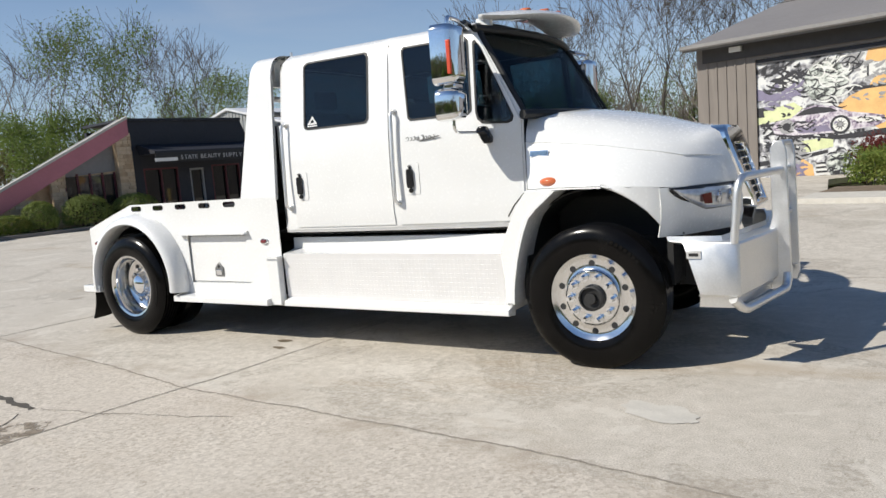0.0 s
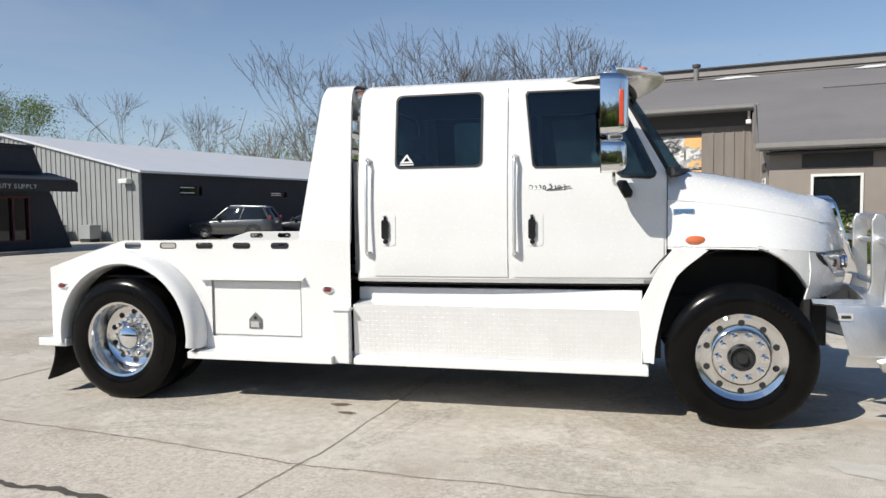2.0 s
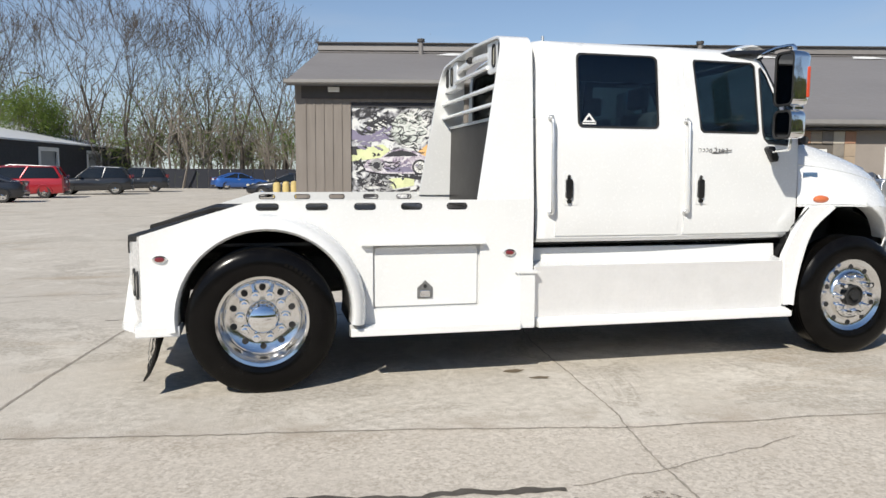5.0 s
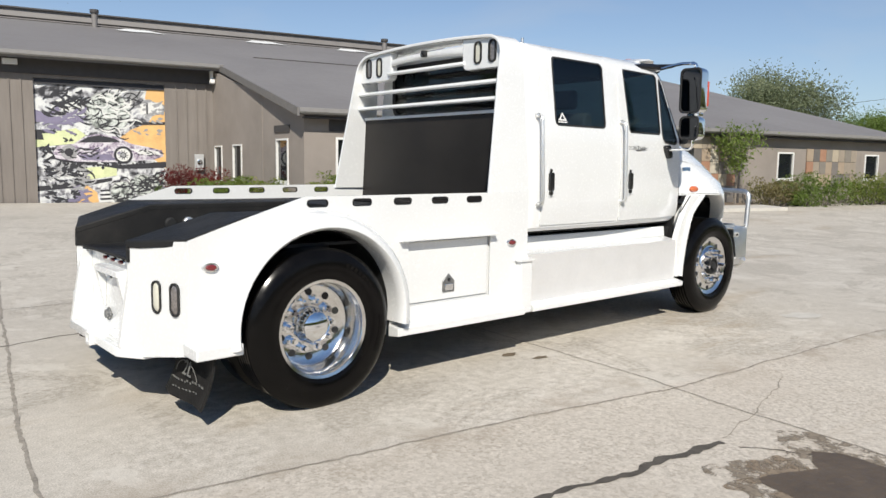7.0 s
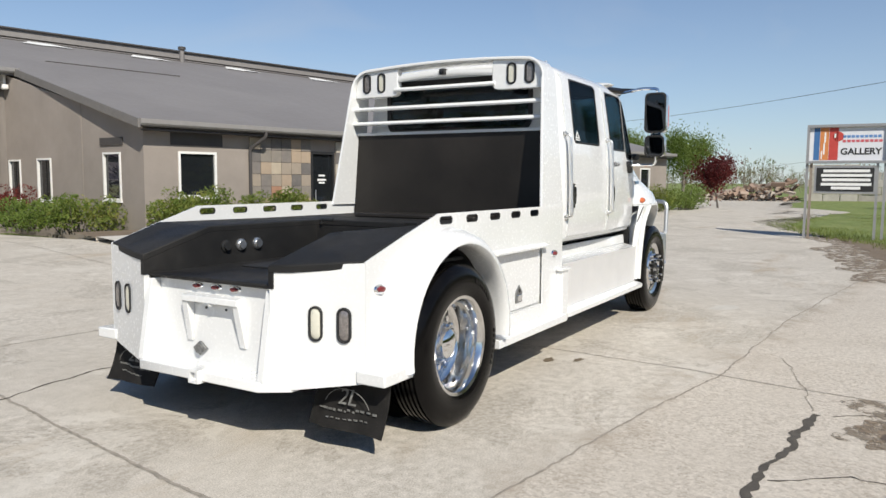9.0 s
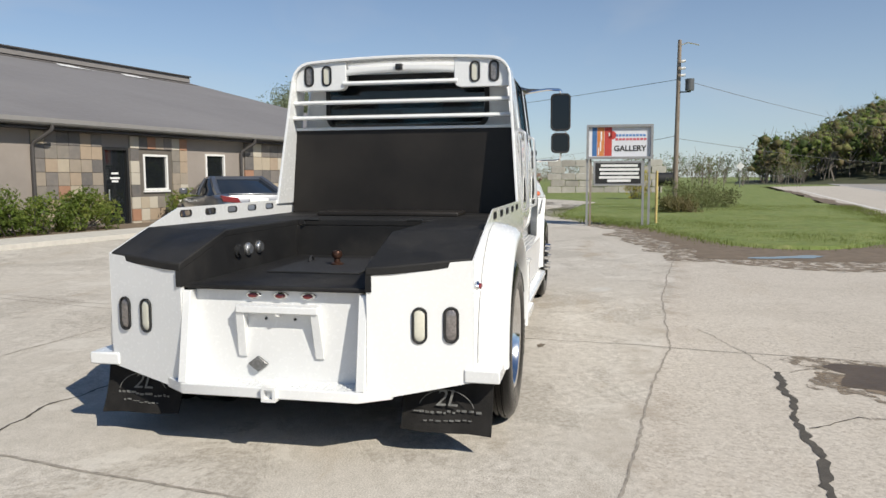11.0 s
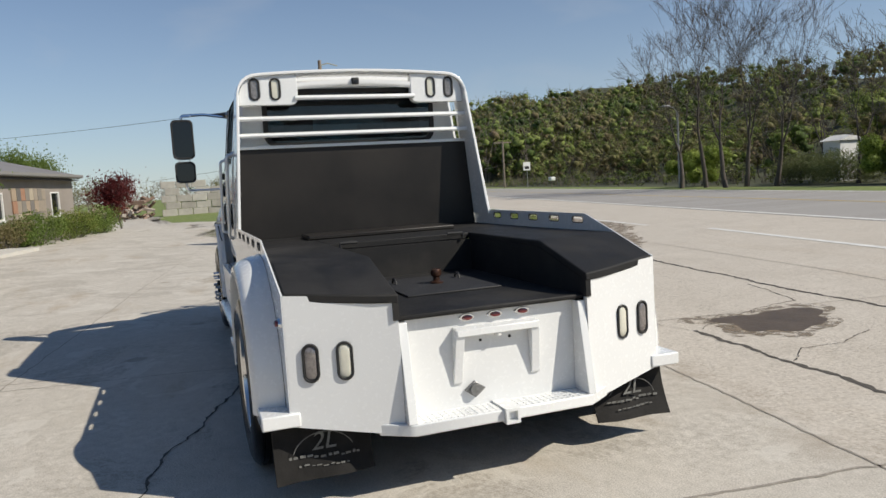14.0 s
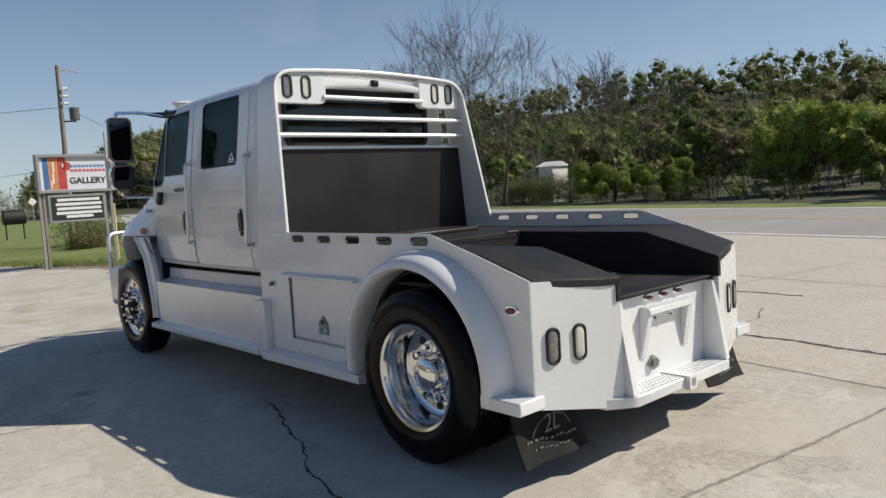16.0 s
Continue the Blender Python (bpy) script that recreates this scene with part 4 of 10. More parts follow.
INKS["sketch"] = brushwork("mural_sketch", 1.3, [(0.38, (0.03, 0.03, 0.035)), (0.44, (0.16, 0.16, 0.17)), (0.49, (0.4, 0.4, 0.42)), (0.54, (0.62, 0.63, 0.62)), (0.62, (0.66, 0.66, 0.64)), (0.67, (0.3, 0.31, 0.34))])
INKS["chrome"] = brushwork("mural_chrome", 2.0, [(0.36, (0.03, 0.03, 0.03)), (0.43, (0.2, 0.22, 0.2)), (0.5, (0.5, 0.53, 0.49)), (0.58, (0.64, 0.66, 0.62)), (0.64, (0.36, 0.4, 0.36)), (0.7, (0.06, 0.06, 0.07))])
INKS["car"] = brushwork("mural_car_paint", 2.2, [(0.36, (0.05, 0.035, 0.06)), (0.44, (0.25, 0.2, 0.27)), (0.52, (0.56, 0.52, 0.56)), (0.62, (0.66, 0.65, 0.66)), (0.7, (0.4, 0.32, 0.42))])
part("door_panel", local(box(-6.46, -2.85, 6.98, 7.05, 0.02, 3.88)), INKS["sketch"], mural, smooth=0)
part("head_shadow_strip", local(box(-6.44, -2.87, 6.93, 6.975, 3.72, 3.87)), INKS["black"], mural, smooth=0)


def ink(name, pts, color, k):
    """A painted patch on the door; pts in fractions of its width and height."""
    z = 6.976 - 0.0015 * k
    bm = bmesh.new()
    bm.faces.new([bm.verts.new((-6.46 + 3.61 * a, z, 0.02 + 3.70 * b)) for a, b in pts])
    return part(name, local(bm), INKS[color], mural, smooth=0)


def ring_ink(name, cx, cy, r0, r1, color, k, n=40, squash=1.0):
    bm = bmesh.new()
    z = 6.976 - 0.0015 * k
    loops = [[bm.verts.new((-6.46 + 3.61 * cx + r * math.cos(2 * math.pi * i / n), z, 0.02 + 3.7 * cy + squash * r * math.sin(2 * math.pi * i / n))) for i in range(n)] for r in (r0, r1) if r > 0]
    if len(loops) == 1:
        bm.faces.new(loops[0])
    else:
        for i in range(n):
            bm.faces.new((loops[0][i], loops[0][(i + 1) % n], loops[1][(i + 1) % n], loops[1][i]))
    return part(name, local(bm), INKS[color], mural, smooth=0)


ink("orange_field", [(0.86, 1), (1, 1), (1, 0.88), (0.84, 0.92)], "orange", 1)
ink("orange_field", [(1, 0.82), (1, 0.34), (0.9, 0.42), (0.76, 0.5), (0.62, 0.58), (0.72, 0.66), (0.86, 0.72), (0.9, 0.78)], "orange", 1)
ink("grey_field", [(0.68, 0.98), (0.84, 0.98), (0.78, 0.9), (0.72, 0.86)], "grey", 1)
ink("orange_foot", [(0.3, 0.0), (0.46, 0.0), (0.44, 0.14), (0.36, 0.2), (0.28, 0.06)], "orange", 1)
ink("yellow_band", [(0, 0.6), (0.3, 0.66), (0.38, 0.6), (0.32, 0.54), (0, 0.5)], "yellow", 1)
ink("yellow_patch", [(0.34, 0.34), (0.6, 0.36), (0.6, 0.28), (0.36, 0.24)], "yellow", 1)
ink("violet_streak", [(0, 0.8), (0.1, 0.76), (0.22, 0.7), (0.16, 0.68), (0.08, 0.7), (0, 0.7)], "violet", 2)
ink("black_bar", [(0.7, 0.725), (1, 0.735), (1, 0.71), (0.72, 0.70)], "black", 2)
ink("black_patch", [(0.0, 0.64), (0.14, 0.64), (0.16, 0.62), (0.05, 0.61), (0.06, 0.56), (0.0, 0.56)], "black", 2)
ink("black_ground", [(0.1, 0.42), (0.3, 0.40), (0.56, 0.36), (1, 0.40), (1, 0.35), (0.86, 0.34), (0.62, 0.335), (0.4, 0.37), (0.2, 0.385)], "black", 2)
ink("black_streak", [(0.0, 0.19), (0.3, 0.22), (0.56, 0.26), (0.56, 0.235), (0.3, 0.18), (0.0, 0.15)], "black", 2)
ink("white_field", [(0.44, 0.0), (1, 0.0), (1, 0.1), (0.62, 0.1), (0.5, 0.16)], "white", 1)
for k in range(4):
    ink("black_stroke", [(0.46, 0.16 - 0.035 * k), (0.54, 0.165 - 0.035 * k), (0.58, 0.15 - 0.035 * k), (0.47, 0.145 - 0.035 * k)], "black", 2)
ring_ink("globe", 0.55, 0.80, 0, 0.63, "chrome", 3)
ring_ink("globe_edge", 0.55, 0.80, 0.6, 0.64, "grey", 4)
for cx, cy, r in ((0.64, 0.14, 0.36), (0.8, 0.2, 0.36), (0.98, 0.24, 0.2)):
    ring_ink("wheel_face", cx if cx < 0.9 else 0.935, cy, 0, r if cx < 0.9 else 0.2, "chrome", 3)
    ring_ink("wheel_ring", cx if cx < 0.9 else 0.935, cy, (r if cx < 0.9 else 0.2) * 0.9, r if cx < 0.9 else 0.2, "grey", 4)
for a0 in (0.16, 0.8):
    ink("engine_barrel", [(a0, 0.88), (a0 + 0.18, 0.9), (a0 + 0.18, 0.8), (a0, 0.79)], "white", 3)
    ink("engine_band", [(a0 + 0.05, 0.885), (a0 + 0.065, 0.887), (a0 + 0.065, 0.79), (a0 + 0.05, 0.79)], "black", 4)
# the painted sports car in the middle of the mural
ink("car_body", [(0.12, 0.465), (0.14, 0.415), (0.3, 0.390), (0.6, 0.390), (0.9, 0.415), (0.98, 0.445), (0.97, 0.495), (0.86, 0.520), (0.72, 0.545), (0.6, 0.600), (0.46, 0.620), (0.36, 0.595), (0.28, 0.535), (0.16, 0.515)], "car", 6)
ink("car_glass", [(0.31, 0.545), (0.38, 0.590), (0.47, 0.607), (0.58, 0.590), (0.64, 0.555), (0.48, 0.550)], "black", 7)
ink("car_flank", [(0.3, 0.445), (0.55, 0.455), (0.6, 0.405), (0.34, 0.405)], "violet", 7)
ink("car_nose", [(0.7, 0.505), (0.94, 0.485), (0.96, 0.455), (0.8, 0.455)], "white", 7)
ring_ink("car_wheel", 0.655, 0.450, 0, 0.27, "black", 8)
ring_ink("car_wheel", 0.655, 0.450, 0, 0.2, "white", 9)
ring_ink("car_wheel", 0.655, 0.450, 0, 0.09, "grey", 10)
ring_ink("car_wheel", 0.24, 0.465, 0, 0.22, "grey", 8)
ring_ink("car_wheel", 0.24, 0.465, 0, 0.12, "black", 9)

# loose painted line work: rings, ribs and curved strokes of engines, wheels and shadows
def line_work(name, cx, cy, w, h, n, color, k, seed, curl=1.0, thick=0.012):
    rr = random.Random(seed)
    bm = bmesh.new()
    for i in range(n):
        x, y = cx + rr.uniform(-0.5, 0.5) * w, cy + rr.uniform(-0.5, 0.5) * h
        a, length, bendy = rr.uniform(-0.7, 0.9), rr.uniform(0.25, 0.7) * min(w, h), rr.uniform(-2.2, 2.2) * curl
        left, right = [], []
        for j in range(8):
            t = j / 7
            ang = a + bendy * (t - 0.5)
            x, y = x + math.cos(ang) * length / 7, y + math.sin(ang) * length / 7
            wd = thick * rr.uniform(0.6, 1.1) * math.sin(math.pi * (0.1 + 0.8 * t))
            for side, row in ((1, left), (-1, right)):
                px, py = min(0.995, max(0.005, x - side * math.sin(ang) * wd)), min(0.99, max(0.005, y + side * math.cos(ang) * wd))
                row.append(bm.verts.new((-6.46 + 3.61 * px, 6.976 - 0.0015 * k - 0.00002 * i, 0.02 + 3.70 * py)))
        for j in range(7):
            bm.faces.new((left[j], left[j + 1], right[j + 1], right[j]))
    part(name, local(bm), INKS[color], mural, smooth=0)["kind"] = "stuff"


line_work("globe_lines", 0.55, 0.80, 0.3, 0.3, 34, "black", 5, 1, 1.2, 0.007)
line_work("globe_lines", 0.55, 0.80, 0.26, 0.26, 22, "white", 5.4, 2, 1.2, 0.009)
line_work("engine_lines", 0.18, 0.85, 0.32, 0.2, 46, "black", 5, 3, 0.9, 0.010)
line_work("engine_lines", 0.16, 0.72, 0.3, 0.16, 26, "violet", 5, 4, 0.5, 0.014)
line_work("engine_lines", 0.87, 0.82, 0.22, 0.14, 22, "grey", 5, 5, 0.4, 0.012)
line_work("engine_lines", 0.17, 0.30, 0.32, 0.2, 52, "black", 5, 6, 1.2, 0.011)
line_work("engine_lines", 0.2, 0.26, 0.3, 0.16, 26, "grey", 5.4, 7, 1.0, 0.012)
line_work("engine_lines", 0.13, 0.08, 0.26, 0.14, 30, "black", 5, 8, 0.8, 0.012)
line_work("engine_lines", 0.3, 0.12, 0.2, 0.14, 16, "violet", 5.4, 9, 0.6, 0.012)
line_work("wheel_lines", 0.64, 0.14, 0.2, 0.18, 36, "black", 5, 10, 1.5, 0.008)
line_work("wheel_lines", 0.82, 0.2, 0.2, 0.2, 36, "black", 5, 11, 1.5, 0.008)
line_work("wheel_lines", 0.95, 0.24, 0.1, 0.16, 14, "black", 5, 12, 1.5, 0.009)
line_work("ground_lines", 0.55, 0.37, 0.9, 0.05, 40, "black", 5, 13, 0.2, 0.016)
line_work("ground_lines", 0.14, 0.45, 0.26, 0.1, 26, "black", 5, 14, 0.6, 0.012)
line_work("car_lines", 0.3, 0.47, 0.3, 0.1, 22, "black", 11, 15, 0.7, 0.007)
line_work("car_lines", 0.86, 0.47, 0.2, 0.07, 14, "black", 11, 16, 0.6, 0.006)
line_work("car_lines", 0.5, 0.46, 0.24, 0.06, 12, "violet", 11, 17, 0.4, 0.008)
for k in range(10):
    a0 = 2 * math.pi * k / 10
    ink("spoke", [(0.655 + 0.018 * math.cos(a0 - 0.3), 0.45 + 0.018 * math.sin(a0 - 0.3)), (0.655 + 0.05 * math.cos(a0), 0.45 + 0.05 * math.sin(a0)), (0.655 + 0.018 * math.cos(a0 + 0.3), 0.45 + 0.018 * math.sin(a0 + 0.3))], "black", 11)
line_work("field_lines", 0.86, 0.62, 0.26, 0.08, 10, "grey", 5, 18, 0.2, 0.008)
line_work("field_lines", 0.3, 0.57, 0.3, 0.08, 14, "black", 5, 19, 0.4, 0.010)

# wall lamp, meter, downspouts, roof vents, ridge skylights
lamp = empty("wall_lamp", "flat white floodlight on the dark band of the wall", "lamp")
part("housing", local(box(-7.2, -6.82, 6.7, 6.83, 4.2, 4.36)), WHITE_TRIM, lamp, bevel=0.01)
eave_lamp = empty("eave_lamp", "small white flood lamp on a bracket under the roof corner", "lamp")
part("lamp_head", local(box(-1.52, -1.36, 6.5, 6.7, 3.98, 4.12)), WHITE_TRIM, eave_lamp, bevel=0.03)
part("bracket", local(box(-1.48, -1.40, 6.6, 6.87, 4.1, 4.4)), WHITE_TRIM, eave_lamp, bevel=0.01)
meter = empty("electric_meter", "grey electric meter box on the board wall", "meter")
part("box", local(box(-2.0, -1.72, 6.74, 6.872, 1.25, 1.75)), SILVER_TRIM, meter, bevel=0.01)
part("dial", local(lathe([(0, -0.05), (0.08, -0.04), (0.09, 0)], 20, axis="y")), CHROME, meter).location = uv(-1.86, 6.74, 1.5) - LOT @ Vector((0, 0, 0))
for u in (2.35, 9.45, 15.3):
    ds = empty("downspout", "grey bent downspout under the gutter", "downspout", group="downspouts along the eave")
    part("pipe", local(tube(bend([(u + 0.1, -0.42, 2.72), (u + 0.1, -0.42, 2.6), (u - 0.15, -0.07, 2.3), (u - 0.15, -0.07, 0.1)], 0.08), 0.045, 8)), TRIM_DARK, ds)
for u, v in ((-4.2, RIDGE_V - 1.4), (8.6, RIDGE_V - 1.4)):
    vent = empty("roof_vent", "dark metal vent pipe with a cap on the roof", "roof vent", group="roof vents")
    part("pipe", local(rod((u, v, roof_z(v) - 0.05), (u, v, roof_z(v) + 0.6), 0.11)), ROOFING, vent)
    part("cap", local(rod((u, v, roof_z(v) + 0.55), (u, v, roof_z(v) + 0.68), 0.17)), TRIM_DARK, vent)
for u in (-2.6, 2.6, 8.0 - 1.2, 11.3, 16.2, 20.0):
    v = RIDGE_V - 1.7
    patch = empty("roof_patch", "pale patch of sealant on the roof", "roof patch", group="roof patches")
    bm = bmesh.new()
    pts = [(u - 0.9, v - 0.45), (u - 0.2, v - 0.6), (u + 0.4, v - 0.35), (u + 1.0, v - 0.48), (u + 0.45, v + 0.45), (u - 0.4, v + 0.5)]
    bm.faces.new([bm.verts.new((a, b, roof_z(b) + 0.035)) for a, b in pts])
    bm.faces.new([bm.verts.new((a, b, roof_z(b) + 0.02)) for a, b in pts][::-1])
    part("sealant", local(bm), NOTICE, patch, smooth=0)

# stone tiles of the two entrance panels: every tile a piece of its own
TILE = bpy.data.meshes.new("tile")
bm = bmesh.new()
box(-0.5, 0.5, -0.5, 0.5, -0.5, 0.5, bm)
bmesh.ops.bevel(bm, geom=bm.edges[:], offset=0.03, segments=1, affect="EDGES")
bm.to_mesh(TILE)
bm.free()
TILE.materials.append(SLATE)


def tiles(u0, u1, z0, z1, gaps, name, label, size=0.31):
    base = part(name, local(plate([(u0, z0), (u1, z0), (u1, z1), (u0, z1)], [[(a, c), (b, c), (b, d), (a, d)] for a, b, c, d in gaps if a > u0 and b < u1 and c > z0 and d < z1], "y", -0.012, -0.004)), plain("dark_grout", (0.12, 0.105, 0.09), 0.9), gallery, label, smooth=0)
    rr = random.Random(int(u0 * 10))
    nu, nz = int(round((u1 - u0) / size)), int(round((z1 - z0) / size))
    du, dz = (u1 - u0) / nu, (z1 - z0) / nz
    for i in range(nu):
        for j in range(nz):
            cu, cz = u0 + (i + 0.5) * du, z0 + (j + 0.5) * dz
            if any(a - 0.1 < cu < b + 0.1 and c - 0.1 < cz < d + 0.1 for a, b, c, d in gaps):
                continue
            t = new("tile", TILE)
            t.matrix_world = LOT @ Matrix.Translation((cu, -0.025 - rr.random() * 0.012, cz)) @ Matrix.Diagonal((du * 0.97, 0.045, dz * 0.97, 1))
            t.parent = base


tiles(2.2, 4.1, 0.1, 2.6, (), "stone_panel", "wall panel of mixed slate and sandstone tiles", 0.32)
tiles(4.98, 7.0, 0.1, 2.6, ((5.42, 6.28, 1.2, 2.15),), "stone_panel", "wall panel of mixed slate and sandstone tiles", 0.3)
tiles(9.5, 15.4, 0.1, 2.6, (), "stone_panel", "wall panel of mixed slate and sandstone tiles", 0.42)
tiles(18.8, 21.8, 0.9, 2.3, (), "stone_panel", "wall panel of pale sandstone tiles", 0.4)

# ---------------------------------------------------------------- shops and sheds to the north-west
SHOP_A = math.atan2(0.99, 0.15)
SHOP = Matrix.Translation((-20.5, 15, 0)) @ Matrix.Rotation(SHOP_A, 4, "Z")     # local x runs along the shop front, local y to the back


def shop_m(bm):
    return place(bm, SHOP)


shop = empty("beauty_shop", "low dark shop with a slanting pink roof edge and stone piers", "building", kind="structure")
SHOP_GREY = plain("grey_standing_seam", (0.22, 0.22, 0.22), 0.6, vary=0.1)
SHOP_RED = plain("dark_red_frames", (0.1, 0.02, 0.025), 0.6, vary=0.15)
part("front_wall", shop_m(plate([(-1.55, -0.1), (5.9, -0.1), (4.15, 4.2), (-1.55, 4.2)], [rounded(-0.85, 0.75, 0.35, 2.2, 0.01, 1), rounded(1.3, 2.0, 0.05, 2.1, 0.01, 1), rounded(2.4, 3.9, 0.35, 2.2, 0.01, 1)], "y", 0, 0.3)), NAVY, shop, "near-black shop front", smooth=0)
part("roof", shop_m(prism([(-1.55, 4.2), (4.15, 4.2), (4.15, 4.3), (-1.55, 4.3)], "y", -0.1, 3.6)), NAVY, shop, smooth=0)
part("side_wall", shop_m(prism([(5.6, -0.1), (5.9, -0.1), (4.15, 4.2), (3.85, 4.2)], "y", 0.3, 3.6)), NAVY, shop, smooth=0)
part("back_wall", shop_m(box(-1.5, 5.6, 3.4, 3.6, -0.1, 4.0)), NAVY, shop, smooth=0)
part("canopy", shop_m(prism([(-1.5, 2.75), (-0.25, 2.75), (-0.05, 3.1), (-0.05, 3.2), (-1.5, 2.85)], "x", -1.05, 4.9)), NAVY, shop, smooth=0)
part("canopy_board", shop_m(box(-1.05, 4.95, -1.54, -1.5, 2.38, 2.78)), BLACK, shop, smooth=0)
part("canopy_light", shop_m(box(-1.1, -0.1, -1.56, -1.545, 2.42, 2.56)), WHITE_TRIM, shop, smooth=0)
for x0, x1, z0, z1, nm in ((-0.85, 0.75, 0.35, 2.2, "window_1"), (2.4, 3.9, 0.35, 2.2, "window_2")):
    w = part(nm, shop_m(box(x0, x1, 0.12, 0.14, z0, z1)), PANE, shop, "dark shop window", smooth=0)
    part("window_frame", shop_m(plate(rounded(x0, x1, z0, z1, 0.01, 1), [rounded(x0 + 0.07, (x0 + x1) / 2 - 0.04, z0 + 0.07, z1 - 0.07, 0.01, 1), rounded((x0 + x1) / 2 + 0.04, x1 - 0.07, z0 + 0.07, z1 - 0.07, 0.01, 1)], "y", 0.0, 0.1)), SHOP_RED, w, smooth=0)
dr = part("door_2", shop_m(box(1.3, 2.0, 0.12, 0.16, 0.05, 2.1)), PANE, shop, "dark glazed shop door", smooth=0)
part("door_frame", shop_m(plate(rounded(1.3, 2.0, 0.05, 2.1, 0.01, 1), [rounded(1.38, 1.92, 0.12, 2.02, 0.01, 1)], "y", 0.02, 0.12)), plain("grey_door_frame", (0.3, 0.3, 0.3), 0.5), dr, smooth=0)
letters = empty("shop_lettering", "grey raised letters on the shop canopy", "sign lettering")
letters.matrix_world = SHOP @ Matrix.Translation((0.05, -1.55, 2.47)) @ Matrix.Rotation(radians(90), 4, "X")
LETTER_GREY = plain("grey_sign_letters", (0.42, 0.42, 0.42), 0.6)
pen = 0.0
for ch in "STATE BEAUTY SUPPLY":
    if ch != " ":
        cu = bpy.data.curves.new("letter", "FONT")
        cu.body, cu.size, cu.extrude = ch, 0.25, 0.008
        tmp = new("letter_tmp", cu)
        me = bpy.data.meshes.new_from_object(tmp.evaluated_get(bpy.context.evaluated_depsgraph_get()))
        bpy.data.objects.remove(tmp)
        me.materials.append(LETTER_GREY)
        ob = new("letter", me)
        ob.parent = letters
        ob.location = (pen, 0, 0)
    pen += 0.165 if ch != " " else 0.1
# slanting roof edge and the lean-to under it
part("slant_roof", shop_m(prism([(-1.6, 4.28), (-6.35, 1.80), (-9.5, 0.2), (-9.5, 0.1), (-1.6, 4.2)], "y", -0.4, 0.25)), SHOP_GREY, shop, smooth=0)
part("roof_cap", shop_m(prism([(-1.5, 4.36), (-9.6, 0.2), (-9.6, 0.09), (-1.5, 4.25)], "y", -0.46, -0.3)), PALE, shop, smooth=0)
wooden_post = empty("wooden_pole", "short weathered wooden pole behind the shop roof", "pole")
part("pole", shop_m(rod((-6.9, 1.2, 0), (-7.0, 1.2, 4.3), 0.13, 10)), WOOD_POST, wooden_post)
part("pink_fascia", shop_m(prism([(-1.5, 4.26), (-6.3, 1.79), (-9.6, 0.1), (-8.1, 0.1), (-6.3, 1.03), (-1.5, 3.62)], "y", -0.4, -0.36)), PINK, shop, "faded pink slanting fascia", smooth=0)
part("lean_to_wall", shop_m(prism([(-1.6, 3.6), (-1.6, -0.1), (-7.2, -0.1), (-7.2, 0.5), (-6.3, 1.0)], "y", 0.1, 0.3)), TAN_STONE, shop, "tan stone wall", smooth=0)
part("upper_cladding", shop_m(prism([(-1.7, 3.5), (-1.7, 2.2), (-4.0, 2.05), (-4.0, 2.25)], "y", 0.04, 0.09)), SHOP_GREY, shop, smooth=0)
part("lean_to_glass", shop_m(box(-4.1, -2.1, 0.05, 0.09, 0.3, 2.06)), PANE, shop, smooth=0)
for k in range(5):
    x = -4.1 + k * 0.5
    part("mullion", shop_m(box(x - 0.04, x + 0.04, 0.0, 0.05, 0.1, 2.15)), SHOP_RED, shop, smooth=0)
STONE_MESH = bpy.data.meshes.new("stone")
bm = box(-0.5, 0.5, -0.5, 0.5, -0.5, 0.5)
bmesh.ops.bevel(bm, geom=bm.edges[:], offset=0.08, segments=1, affect="EDGES")
bm.to_mesh(STONE_MESH)
bm.free()
STONE_MAT = Mat("coursed_tan_stone", (0.36, 0.26, 0.17), 0.85)
STONE_MAT.set("Base Color", STONE_MAT.mix(0.45, STONE_MAT.ramp(STONE_MAT.random(), [(0.0, (0.36, 0.25, 0.15)), (0.4, (0.55, 0.41, 0.26)), (0.75, (0.66, 0.52, 0.35)), (1.0, (0.44, 0.35, 0.25))]), STONE_MAT.ramp(STONE_MAT.noise(6, 5), [(0.3, (0.34, 0.24, 0.15)), (0.7, (0.66, 0.52, 0.36))])))
STONE_MESH.materials.append(STONE_MAT.m)
rr = random.Random(9)
for x0, x1, top in ((-2.05, -1.4, 3.75), (-4.75, -4.2, 2.15), (-6.9, -5.4, 1.35)):
    pier = part("stone_pier", shop_m(box(x0 + 0.03, x1 - 0.03, -0.28, 0.05, -0.1, top - 0.05)), TAN_STONE, shop, "tan stone pier", smooth=0)
    z = 0.0
    while z < top - 0.12:
        h = rr.uniform(0.1, 0.17)
        x = x0
        while x < x1 - 0.05:
            w = min(rr.uniform(0.18, 0.42), x1 - x)
            st = new("stone", STONE_MESH)
            st.matrix_world = SHOP @ Matrix.Translation((x + w / 2, -0.28, z + h / 2)) @ Matrix.Diagonal((w * 0.96, 0.09 + rr.random() * 0.05, h * 0.93, 1))
            st.parent = pier
            x += w
        z += h
for k, (x0, x1) in enumerate(((-2.1, -0.3), (0.25, 2.35))):
    st = empty("wheel_stop", "low concrete wheel stop before the shop", "wheel stop", group="wheel stops")
    part("block", shop_m(prism([(-2.9, 0), (-2.65, 0), (-2.69, 0.13), (-2.86, 0.13)], "x", x0, x1)), plain("old_concrete_block", (0.2, 0.18, 0.16), 0.9) if not k else bpy.data.materials["old_concrete_block"], st, bevel=0.015)
